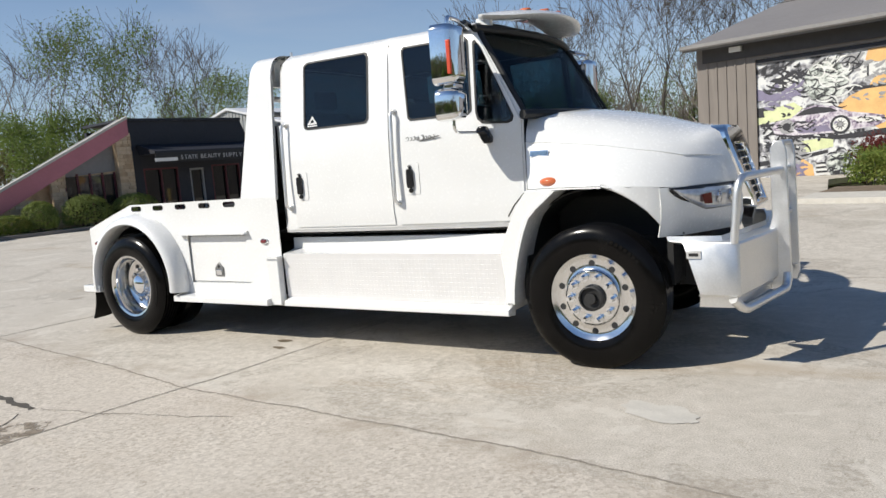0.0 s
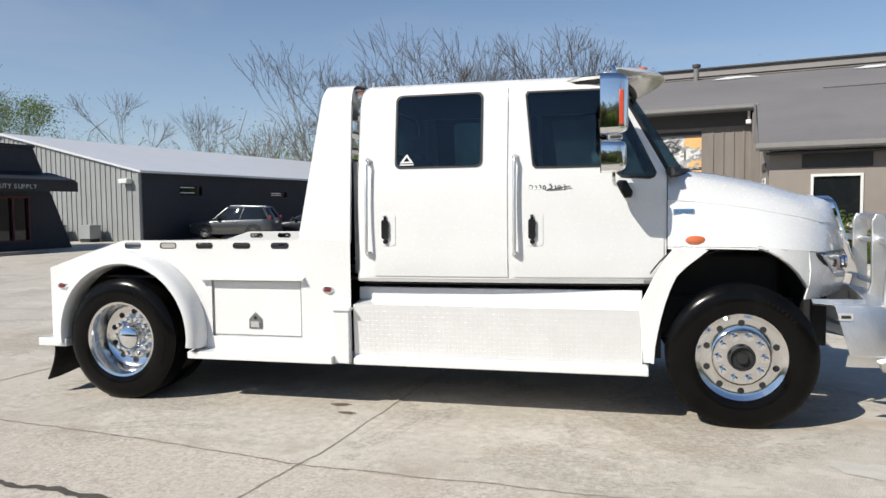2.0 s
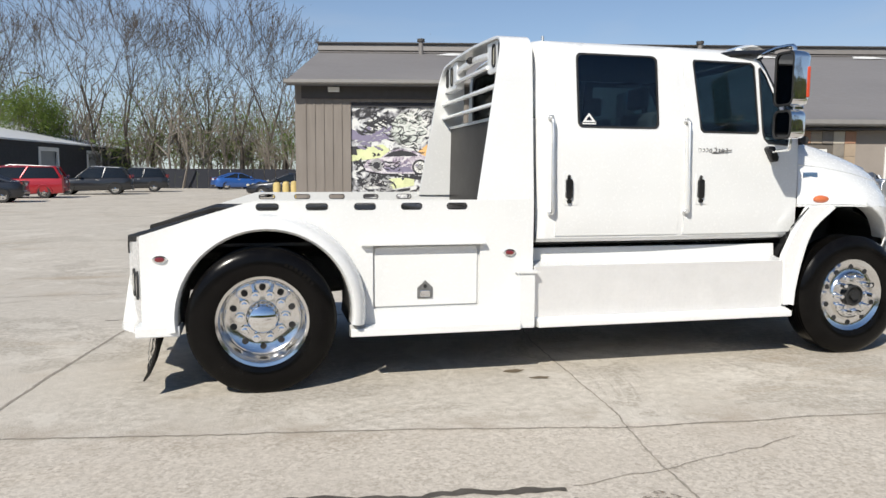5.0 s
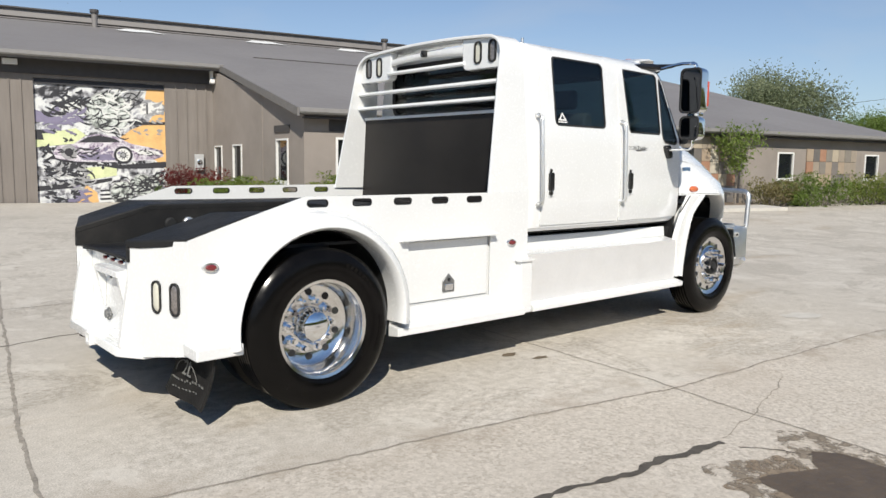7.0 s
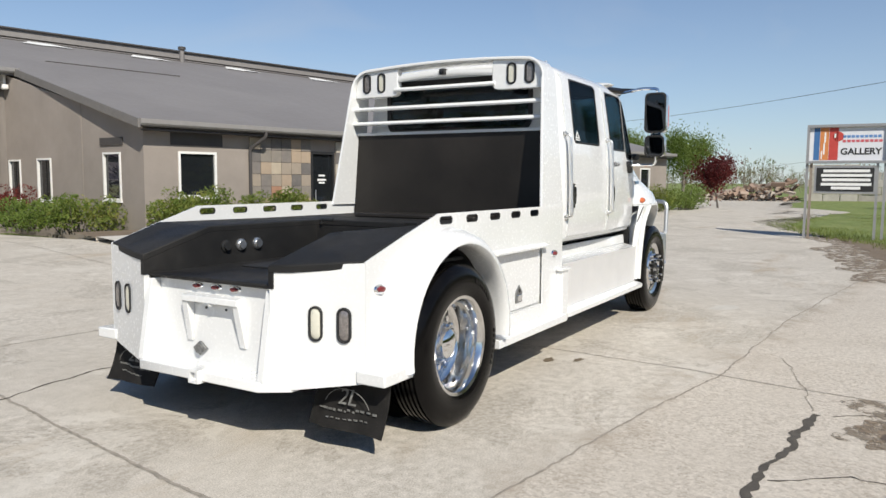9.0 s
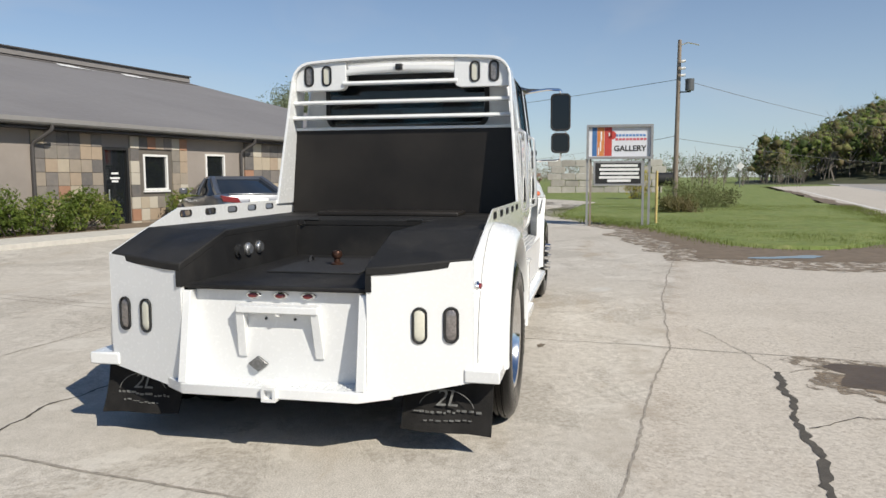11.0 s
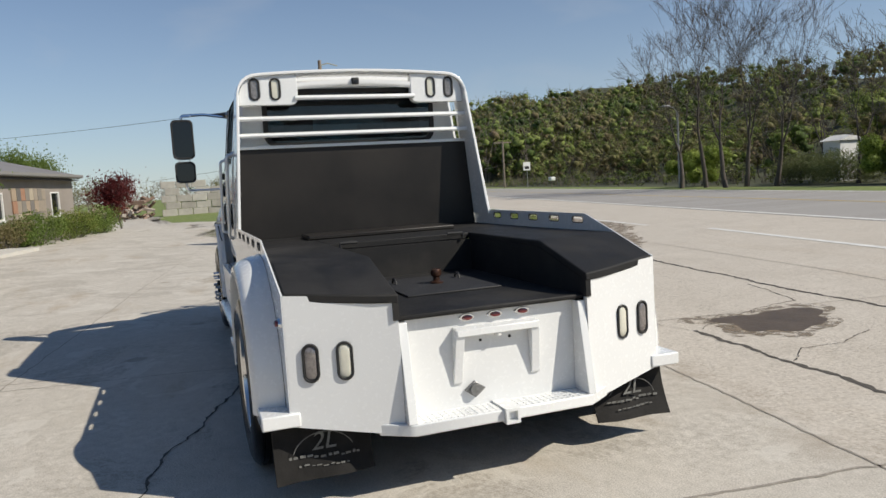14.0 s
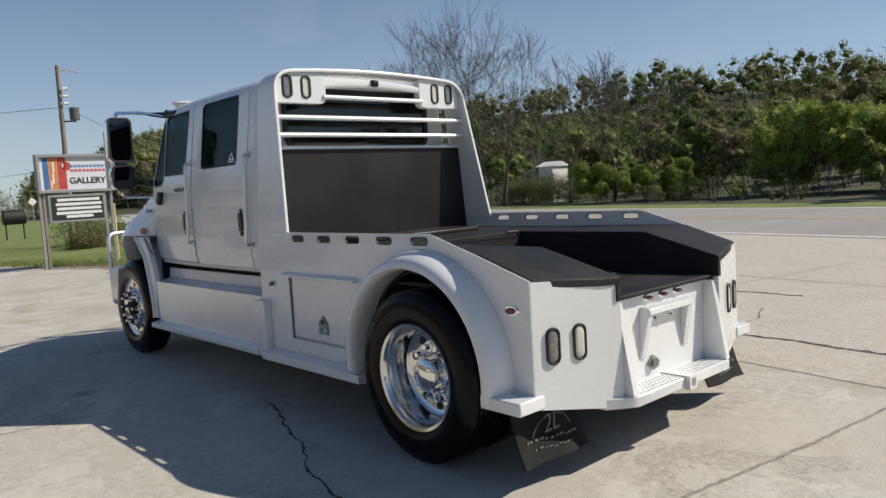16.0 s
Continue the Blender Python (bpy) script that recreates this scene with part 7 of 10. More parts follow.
for s in (-1, 1):
    part("door_lining", sheet([[(x, s * 0.965 * nip(x), z) for x in (2.13, 2.6, 3.0, 3.4, 3.8, 4.1, 4.33)] for z in (1.0, 1.80)], thick=0.02), TRIM_DARK, cab)
    for x in (3.16, 2.14):
        seat = part("seat", prism([(x, 1.16), (x - 0.02, 1.30), (x + 0.02, 1.42), (x - 0.06, 1.98), (x - 0.02, 2.03), (x + 0.06, 2.02), (x + 0.14, 1.46), (x + 0.5, 1.42), (x + 0.54, 1.30), (x + 0.5, 1.16)], "y", s * 0.18, s * 0.72), SEAT_CLOTH, cab, "grey cloth cab seat", bevel=0.03)
        part("headrest", box(x - 0.06, x + 0.03, s * 0.45 - 0.13, s * 0.45 + 0.13, 2.06, 2.24), SEAT_CLOTH, seat, bevel=0.03)

# windscreen between the pillars
rows = []
for i in range(9):
    z = 1.80 + (2.455 - 1.80) * i / 8
    ye = side_y(z, front_x(z)) - 0.03
    rows.append([(front_x(z) + 0.004 + (0.20 - 0.06 * i / 8) * (1 - (y / ye) ** 2), y, z) for y in [ye * (-1 + 2 * j / 16) for j in range(17)]])
part("windscreen", sheet(rows, thick=0.006), GLASS, cab, "curved tinted windscreen", smooth=60).visible_shadow = False
for s in (-1, 1):
    pts = [(front_x(z) + 0.012, s * (side_y(z, front_x(z)) - 0.025), z) for z in [1.78 + 0.085 * k for k in range(9)]]
    part("pillar_trim", tube(pts, 0.022, 8), BLACK, cab)
part("windscreen_header", tube([(front_x(2.46) + 0.15 * (1 - (y / 0.9) ** 2), y, 2.47) for y in [-0.9 + 0.15 * k for k in range(13)]], 0.03, 8), BLACK, cab)
part("cowl", tube([(4.375 + 0.2 * (1 - (y / 1.0) ** 2), y, 1.80) for y in [-1.0 + 0.125 * k for k in range(17)]], 0.035, 8), BLACK, cab)

# sun visor over the windscreen with marker lamps
rows = []
for j in range(21):
    y = -0.80 + 1.6 * j / 20
    t = abs(y) / 0.80
    fwd, top = 0.28 * (1 - t ** 2), 2.645 - 0.055 * t ** 2
    ring = [(3.86 + fwd * 0.5, y * 0.97, top - 0.045), (3.92 + fwd * 0.75, y, top - 0.006), (3.99 + fwd, y, top), (4.07 + fwd, y, top - 0.02), (4.105 + fwd, y * 1.03, top - 0.05), (4.08 + fwd, y * 1.02, top - 0.066), (3.95 + fwd * 0.8, y * 0.98, top - 0.062)]
    pinch = 1 - 0.75 * max(0, (t - 0.8) / 0.2) ** 2
    mid = (ring[2][0], ring[2][1], ring[2][2] - 0.01)
    rows.append([tuple(mid[i] + (q[i] - mid[i]) * (pinch if i != 1 else 1) for i in range(3)) for q in ring + ring[:1]])
bm = sheet(rows)
bm.verts.ensure_lookup_table()
bm.faces.new(bm.verts[:7])
bm.faces.new(bm.verts[-8:-1])
visor = part("sun_visor", bm, WHITE, cab, "white external sun visor", smooth=50)
for y in (-0.42, -0.2, 0, 0.2, 0.42):
    t = abs(y) / 0.80
    m = part("visor_lamp", lathe([(0.05, 0), (0.042, 0.014), (0, 0.02)], 18, axis="z"), AMBER, visor, "amber roof marker lamp")
    m.location = (3.98 + 0.28 * (1 - t ** 2), y, 2.639 - 0.055 * t ** 2)
    m.scale = (1, 0.7, 1)
for y in (-0.7, 0.7):
    part("visor_bracket", box(3.9, 4.03, y - 0.02, y + 0.02, 2.50, 2.57), WHITE, visor, bevel=0.008)
for y in (-0.55, 0.55):
    part("roof_antenna_base", rod((3.3, y, 2.55), (3.3, y, 2.58), 0.02), BLACK, cab) if y > 0 else None
part("roof_marker", rod((2.12, -0.84, 2.5), (2.12, -0.84, 2.56), 0.012), BRUSHED, cab)

# ---- hood and front
HOOD = [   # x, then half profile from the lower edge to the centre line
    (4.362, [(0.965, 1.265), (0.96, 1.42), (0.95, 1.60), (0.93, 1.68), (0.875, 1.785), (0.69, 1.83), (0.35, 1.855), (0, 1.86)]),
    (4.55, [(1.03, 1.268), (1.0, 1.42), (0.93, 1.585), (0.90, 1.665), (0.835, 1.755), (0.66, 1.80), (0.35, 1.83), (0, 1.84)]),
    (4.75, [(1.075, 1.27), (1.03, 1.42), (0.905, 1.56), (0.865, 1.63), (0.79, 1.71), (0.63, 1.763), (0.35, 1.80), (0, 1.81)]),
    (4.95, [(1.08, 1.265), (1.022, 1.40), (0.872, 1.53), (0.825, 1.592), (0.745, 1.665), (0.6, 1.712), (0.33, 1.755), (0, 1.77)]),
    (5.12, [(1.052, 1.25), (0.992, 1.37), (0.84, 1.495), (0.79, 1.552), (0.70, 1.62), (0.57, 1.668), (0.32, 1.715), (0, 1.73)]),
    (5.28, [(0.962, 1.235), (0.915, 1.34), (0.79, 1.465), (0.735, 1.52), (0.645, 1.575), (0.53, 1.612), (0.3, 1.662), (0, 1.678)]),
    (5.41, [(0.835, 1.222), (0.802, 1.31), (0.71, 1.43), (0.655, 1.485), (0.565, 1.533), (0.47, 1.572), (0.27, 1.622), (0, 1.64)]),
]
NOSE = [(5.70, 0.26, 1.21), (5.685, 0.27, 1.30), (5.65, 0.285, 1.40), (5.612, 0.295, 1.50), (5.58, 0.29, 1.57), (5.588, 0.2, 1.592), (5.596, 0.1, 1.60), (5.60, 0, 1.605)]
half_rows = [[(x, y, z) for y, z in half] for x, half in HOOD]
for t in (0.25, 0.5, 0.75, 1.0):
    swell = math.sin(math.pi * t)
    half_rows.append([(p[0] + (q[0] - p[0]) * t + 0.008 * swell, p[1] + (q[1] - p[1]) * t + 0.018 * swell * min(1, p[1] * 2), p[2] + (q[2] - p[2]) * t + 0.004 * swell) for p, q in zip(half_rows[6], NOSE)])
rows = [h + [(x, -y, z) for x, y, z in h[-2::-1]] for h in half_rows]
hood = part("hood", sheet(rows, thick=0.02), WHITE, truck, "white sloping hood tapering to the grille", smooth=60)
for s in (-1, 1):
    part("hood_crease", tube([(h[2][0], s * (h[2][1] + 0.001), h[2][2]) for h in half_rows[:10]], 0.005, 6), WHITE, hood, smooth=60)
PLAN = [(5.30, 0.945), (5.41, 0.838)] + [(h[0][0], h[0][1]) for h in half_rows[7:]]


def along(plan, u):
    """A place on a line in the plan, u from 0 to 1."""
    k = min(int(u * (len(plan) - 1)), len(plan) - 2)
    f = u * (len(plan) - 1) - k
    return [plan[k][i] + (plan[k + 1][i] - plan[k][i]) * f for i in (0, 1)]


def fender_front(s):
    """The side of the fender round the front wheel, and its rear leg."""
    arch_line = [(4.945, 1.258), (5.02, 1.228), (5.09, 1.19), (5.16, 1.138), (5.225, 1.075), (5.27, 1.015), (5.302, 0.965)]
    def edge(x):
        """The lower edge of the hood at a place along it."""
        return [float(np.interp(x, [h[0][0] for h in half_rows[:7]], [h[0][i] for h in half_rows[:7]])) for i in (1, 2)]
    front = []
    for x, z in arch_line:
        y, top = edge(x)
        front.append([(x, s * y, top + 0.004), (x, s * (y + 0.004), top * 0.55 + z * 0.45), (x, s * (y + 0.003), z + 0.012), (x, s * (y - 0.01), z), (x, s * (y - 0.16), z + 0.004)])
    f = part("front_fender", sheet(front, thick=0.006), WHITE, truck, "white front fender with a round wheel arch", smooth=50)
    leg_in = [(4.62, 1.248), (4.548, 1.19), (4.475, 1.13), (4.413, 1.066), (4.37, 0.97), (4.337, 0.87), (4.308, 0.76), (4.288, 0.665), (4.27, 0.56), (4.262, 0.44)]
    leg_out = [(4.195, 0.44), (4.185, 0.62), (4.165, 0.84), (4.2, 0.92), (4.257, 1.04), (4.372, 1.235), (4.40, 1.262)]
    leg = part("fender_leg", plate(leg_in + leg_out, [], "y", s * 1.03, s * 1.085), WHITE, f, "white rear leg of the wheel arch", smooth=30, bevel=0.006)
    lip = [(x, z) for x, z in leg_in]
    part("leg_lip", sheet([[(x - 0.03, s * 1.084, z + 0.012), (x - 0.015, s * 1.105, z + 0.006), (x, s * 1.105, z), (x + 0.004, s * 1.06, z), (x + 0.004, s * 0.85, z)] for x, z in lip], thick=0.004), WHITE, f, smooth=50)
    lamp = part("turn_lamp", lathe([(0.085, 0), (0.075, s * 0.022), (0.045, s * 0.04), (0, s * 0.044)], 24), AMBER, truck, "amber turn lamp on the fender")
    lamp.location, lamp.scale = (4.555, s * 1.012, 1.312), (0.9, 0.8, 0.4)
    part("lamp_base", sheet([[(h[0][0], s * (h[0][1] + d), h[0][2] - 0.004) for d in (-0.1, 0.0, 0.008)] for h in half_rows[:4]], thick=0.012), WHITE, truck)
    part("fender_strut", tube([(4.24, s * 1.06, 1.08), (4.30, s * 1.075, 1.16), (4.385, s * 1.08, 1.245)], 0.006, 6), BLACK, truck)
    part("arch_liner", sheet([[(4.84 + 0.66 * math.cos(radians(a)), s * y, 0.56 + 0.68 * math.sin(radians(a))) for y in (0.45, 0.92 if a > 75 else 0.80)] for a in range(30, 181, 10)], thick=0.008), BLACK, truck, "black wheel well lining")
    # nose below the lamp
    rows = []
    for k in range(13):
        x, y = along(PLAN, k / 12)
        rows.append([(x, s * y, 1.225 - 0.015 * k / 12), (x + 0.012, s * (y + 0.006), 1.10), (x + 0.004, s * y, 1.0), (x - 0.02, s * (y - 0.015), 0.895)])
    part("nose_panel", sheet(rows, thick=0.012), WHITE, truck, "white panel below the headlamp", smooth=60)
    # headlamp wrapped round the corner
    def lamp_patch(u0, u1, grow, out):
        rows = []
        for k in range(15):
            u = k / 14
            x, y = along(PLAN, u0 + (u1 - u0) * u)
            drop = (0.152 * min(1, u / 0.5) ** 0.65 + 0.012) + grow
            rows.append([(x + out * 0.6 + bulge, s * (y + out + bulge), 1.214 + grow - drop * w) for w, bulge in ((0, 0), (0.15, 0.012), (0.5, 0.018), (0.85, 0.012), (1, 0))])
        return sheet(rows, thick=0.006)
    hl = part("headlamp", lamp_patch(0.09, 0.888, 0.006, 0.004), BLACK_GLOSS, truck, "clear wrap-around headlamp with a red reflector", smooth=60)
    part("lamp_lens", lamp_patch(0.125, 0.872, -0.004, 0.010), LAMP_CHROME, hl, smooth=60)
    x0, y0 = along(PLAN[1:], 0.27)
    x1, y1 = along(PLAN[1:], 0.42)
    bm = bmesh.new()
    quad = [bm.verts.new(p) for p in ((x0 + 0.03, s * (y0 + 0.032), 1.16), (x1 + 0.03, s * (y1 + 0.032), 1.165), (x1 + 0.035, s * (y1 + 0.032), 1.09), (x0 + 0.045, s * (y0 + 0.028), 1.095))]
    bm.faces.new(quad)
    part("red_reflector", bm, RED_LENS, hl)
    for u in (0.55, 0.75):
        x, y = along(PLAN[1:], u)
        part("lamp_bulb", lathe([(0.045, 0), (0.05, 0.014), (0.03, 0.02), (0, 0.02)], 20, axis="x"), CHROME, hl).location = (x + 0.016, s * (y + 0.014), 1.13)
    # swept aluminium bumper with its lower valance
    rows = []
    plan = [(5.455, 1.0), (5.6, 1.005), (5.765, 1.0), (5.80, 0.985), (5.87, 0.6), (5.925, 0.24), (5.94, 0.0)]
    for k, (x, y) in enumerate(plan):
        back = 0.12 if k < 1 else (0.03 if k < 2 else 0)
        rows.append([(x - 0.13, s * max(0, y - 0.09), 0.90), (x - 0.12, s * max(0, y - 0.085), 0.868), (x - 0.01, s * max(0, y - 0.006), 0.868), (x, s * y, 0.855), (x + back * 0.8, s * y, 0.53), (x + back * 0.8 - 0.012, s * max(0, y - 0.01), 0.515), (x - 0.03 + back, s * max(0, y - 0.03), 0.51), (x - 0.04 + back, s * max(0, y - 0.04), 0.44)])
    part("bumper", sheet(rows, thick=0.012), BRUSHED, truck, "polished aluminium swept front bumper", smooth=30)
    tag = part("bumper_plate", box(5.475, 5.565, min(s * 0.99, s * 1.012), max(s * 0.99, s * 1.012), 0.765, 0.815), SILVER_TRIM, truck, "small worn metal tag")
    part("tag_print", box(5.49, 5.55, min(s * 1.011, s * 1.0135), max(s * 1.011, s * 1.0135), 0.78, 0.80), BLACK, tag)
    # guard: flat upright and bent tubes
    part("guard_upright", prism([(5.86, 0.43), (5.99, 0.42), (6.01, 0.5), (5.99, 1.40), (5.97, 1.475), (5.91, 1.475), (5.885, 1.42), (5.89, 0.95), (5.86, 0.84)], "y", s * 0.225, s * 0.255), BRUSHED, truck, "aluminium brush guard upright", bevel=0.006)
    part("guard_tube", tube(bend([(5.95, s * 0.25, 1.275), (5.89, s * 0.65, 1.275), (5.80, s * 0.985, 1.268), (5.765, s * 0.985, 0.86)], 0.09), 0.026, 12), BRUSHED, truck, "bent aluminium guard tube")
    part("guard_foot_tube", tube(bend([(5.75, s * 0.985, 0.50), (5.80, s * 0.90, 0.415), (5.98, s * 0.27, 0.45), (5.98, s * 0.24, 0.55)], 0.07), 0.03, 12), BRUSHED, truck, "bent aluminium guard tube")


LAMP_CHROME = plain("headlamp_lens", (0.55, 0.56, 0.57), 0.06, 0.6, vary=0.4, scale=14, coat=0.8)
both(fender_front)
for z in (0.95, 1.27, 1.455):
    part("guard_cross_tube", rod((5.945, -0.23, z), (5.945, 0.23, z), 0.022), BRUSHED, truck, "aluminium guard cross tube")
# grille: leaning chrome surround, dark mesh and bars
def grille_lean(bm):
    for v in bm.verts:
        v.co.x += 0.12 * (1.58 - v.co.z) / 0.36
    return bm


g = part("grille_surround", grille_lean(plate([(-0.27, 1.02), (0.27, 1.02), (0.29, 1.2), (0.325, 1.5), (0.31, 1.585), (0.22, 1.618), (-0.22, 1.618), (-0.31, 1.585), (-0.325, 1.5), (-0.29, 1.2)], [[(-0.19, 1.07), (0.19, 1.07), (0.21, 1.4), (0.19, 1.47), (-0.19, 1.47), (-0.21, 1.4)]], "x", 5.49, 5.615)), CHROME, truck, "chrome grille surround", bevel=0.02)
part("grille_mesh", grille_lean(box(5.555, 5.565, -0.22, 0.22, 1.05, 1.5)), BLACK, g)
for k in range(7):
    part("grille_bar", grille_lean(box(5.57, 5.595, -0.205, 0.205, 1.095 + k * 0.053, 1.112 + k * 0.053)), CHROME, g, bevel=0.004)
for y in (-0.1, 0.1):
    part("grille_post", grille_lean(box(5.575, 5.6, y - 0.01, y + 0.01, 1.07, 1.46)), CHROME, g)
part("radiator_core", box(5.3, 5.52, -0.5, 0.5, 0.5, 1.4), BLACK, truck)

# ---- steps: diamond-plate box below the doors
def side_step(s):
    x0, x1 = 2.0, 4.19
    st = part("side_step", prism([(s * 0.6, 0.36), (s * 1.06, 0.36), (s * 1.075, 0.812), (s * 0.93, 0.84), (s * 0.92, 0.94), (s * 0.6, 0.94)], "x", x0, x1), WHITE, truck, "white running board box with diamond plate", bevel=0.006)
    part("step_bottom", prism([(s * 1.02, 0.43), (s * 1.14, 0.40), (s * 1.14, 0.355), (s * 1.02, 0.34)], "x", x0 + 0.02, 4.23), WHITE, st, bevel=0.006)
    bm = bmesh.new()
    nx, nz = 59, 10
    for i in range(nx):
        for j in range(nz):
            cx, cz = x0 + 0.05 + i * 0.0355, 0.442 + j * 0.0355
            if (i + j) % 2:
                a, b = 0.017, 0.006
            else:
                a, b = 0.006, 0.017
            y = s * (1.0630 + (cz - 0.425) * 0.0393)
            v = [bm.verts.new((cx + dx, y + s * dy, cz + dz)) for dx, dy, dz in ((-a, 0, 0), (0, 0, -b), (a, 0, 0), (0, 0, b), (0, 0.0017, 0))]
            for k in range(4):
                bm.faces.new((v[k], v[(k + 1) % 4], v[4]))
    tagged(part("tread_studs", bm, STEP_METAL, st, "raised studs of the diamond plate", smooth=0), kind="stuff")
    part("step_plate", prism([(s * 1.0755, 0.814), (s * 1.0785, 0.814), (s * 1.0632, 0.425), (s * 1.0602, 0.425)], "x", x0 + 0.004, x1 - 0.015), STEP_METAL, st, "bright diamond plate")
    bm = bmesh.new()
    for i in range(60):
        for j in range(3):
            cx, cy = x0 + 0.06 + i * 0.0352, 0.955 + j * 0.035
            a, b = (0.013, 0.004) if (i + j) % 2 else (0.004, 0.013)
            v = [bm.verts.new(p) for p in ((cx - a, s * cy, 0.8402 - (cy - 0.93) * 0.193), (cx, s * (cy - b), 0.8402 - (cy - 0.93) * 0.193), (cx + a, s * cy, 0.8402 - (cy - 0.93) * 0.193), (cx, s * (cy + b), 0.8402 - (cy - 0.93) * 0.193), (cx, s * cy, 0.8422 - (cy - 0.93) * 0.193))]
            for k in range(4):
                bm.faces.new((v[k], v[(k + 1) % 4], v[4]))
    tagged(part("tread_studs", bm, STEP_METAL, st, "raised studs of the diamond plate", smooth=0), kind="stuff")


STEP_METAL = plain("bright_diamond_plate", (0.88, 0.875, 0.865), 0.34, 0.5, vary=0.05, scale=4)
both(side_step)


# ---- mirrors
def mirror(s):
    m = empty("door_mirror", "tall chrome-backed door mirror on a bracket", "")
    m.parent = truck
    yc = s * (1.31 if s < 0 else 1.385)
    m.location = (0, 0, 0 if s < 0 else -0.045)
    def cup(z0, z1, w, x0, x1):
        """Rounded cup of a mirror, open to the rear."""
        rows = []
        for x, k, dz in ((x0, 1.0, 0), (x0 + 0.03, 1.0, 0), (x1 - 0.07, 0.96, 0.004), (x1 - 0.035, 0.86, 0.012), (x1 - 0.01, 0.66, 0.026), (x1, 0.4, 0.05), (x1 + 0.002, 0.05, 0.09)):
            rows.append([(x, yc + a * k, b) for a, b in rounded(-w, w, z0 + dz, z1 - dz, min(0.05 * k, (z1 - z0) / 2 - dz - 0.002), 6)])
        for r in rows:
            r.append(r[0])
        return sheet(rows)
    head = part("mirror_head", cup(2.035, 2.45, 0.112, 3.905, 4.085), CHROME, m, "tall chrome mirror head", smooth=60)
    low = part("spot_mirror", cup(1.785, 2.01, 0.104, 3.91, 4.075), CHROME, m, "small chrome spot mirror", smooth=60)
    for who, z0, z1, w in ((head, 2.04, 2.445, 0.108), (low, 1.79, 2.005, 0.1)):
        part("mirror_glass", place(prism(rounded(-w + 0.012, w - 0.012, z0 + 0.012, z1 - 0.012, 0.045, 6), "x", 3.915, 3.925), Matrix.Translation((0, yc, 0))), MIRROR, who, "dark mirror glass")
        part("mirror_rim", place(plate(rounded(-w - 0.002, w + 0.002, z0 - 0.002, z1 + 0.002, 0.052, 6), [rounded(-w + 0.014, w - 0.014, z0 + 0.014, z1 - 0.014, 0.043, 6)], "x", 3.903, 3.914), Matrix.Translation((0, yc, 0))), BLACK, who, bevel=0.003)
    part("mirror_neck", box(3.96, 4.05, yc - 0.06, yc + 0.06, 2.005, 2.04), CHROME, m, bevel=0.008)
    part("marker_strip", box(4.026, 4.058, yc + s * 0.085 - 0.02, yc + s * 0.085 + 0.02, 2.1, 2.33), STRIP_RED, head, "orange-red marker strip", bevel=0.006)
    arm = part("mirror_arm", tube(bend([(3.95, s * 0.86, 2.46), (3.97, s * 1.15, 2.505), (3.99, yc, 2.50), (3.99, yc, 2.43)], 0.04), 0.016, 10), CHROME, m, "chrome mirror arm")
    part("arm_base", tube([(3.58, s * 0.845, 2.465), (3.75, s * 0.875, 2.482), (3.95, s * 0.92, 2.49), (3.99, s * 1.06, 2.495)], 0.03, 8, radii=[0.015, 0.034, 0.03, 0.018]), BLACK_GLOSS, m, "black mirror bracket")
    part("lower_arm", tube(bend([(3.99, yc, 1.81), (3.99, yc, 1.705), (4.05, s * 1.0, 1.70)], 0.05), 0.012, 8), CHROME, m)
    part("lower_bracket", prism([(4.0, 1.72), (4.02, 1.745), (4.075, 1.745), (4.12, 1.66), (4.115, 1.62), (4.06, 1.615)], "y", min(s * 0.96, s * 1.03), max(s * 0.96, s * 1.03)), BLACK_GLOSS, m, "black mirror bracket", bevel=0.01)


STRIP_RED = plain("orange_red_lens", (0.55, 0.07, 0.03), 0.3)
MIRROR = Mat("mirror_glass", (0.05, 0.052, 0.055), 0.02, 1.0).m
both(mirror)
both(script_badge)
# triangular sticker on the rear side windows: a plain white outline with a bar under it
def sticker(s):
    st = part("window_sticker", skin([(2.385, 1.905), (2.495, 1.905), (2.44, 1.975)], s, 0.0085, 0.0075, [[(2.415, 1.918), (2.465, 1.918), (2.44, 1.952)]]), NOTICE, cab, "white triangular window sticker", smooth=0)
    part("sticker_bar", skin([(2.385, 1.888), (2.495, 1.888), (2.495, 1.898), (2.385, 1.898)], s, 0.0085, 0.0075), NOTICE, st, smooth=0)


both(sticker)

# ---------------------------------------------------------------- plants
def mesh_from(name, verts, faces, mat, parent=None, label="", smooth=0):
    me = bpy.data.meshes.new(name)
    me.from_pydata(verts, [], faces)
    me.materials.append(mat)
    if smooth:
        me.shade_smooth()
    me.update()
    ob = new(name, me)
    if parent:
        ob.parent = parent
    if label:
        tagged(ob, label)
    return ob


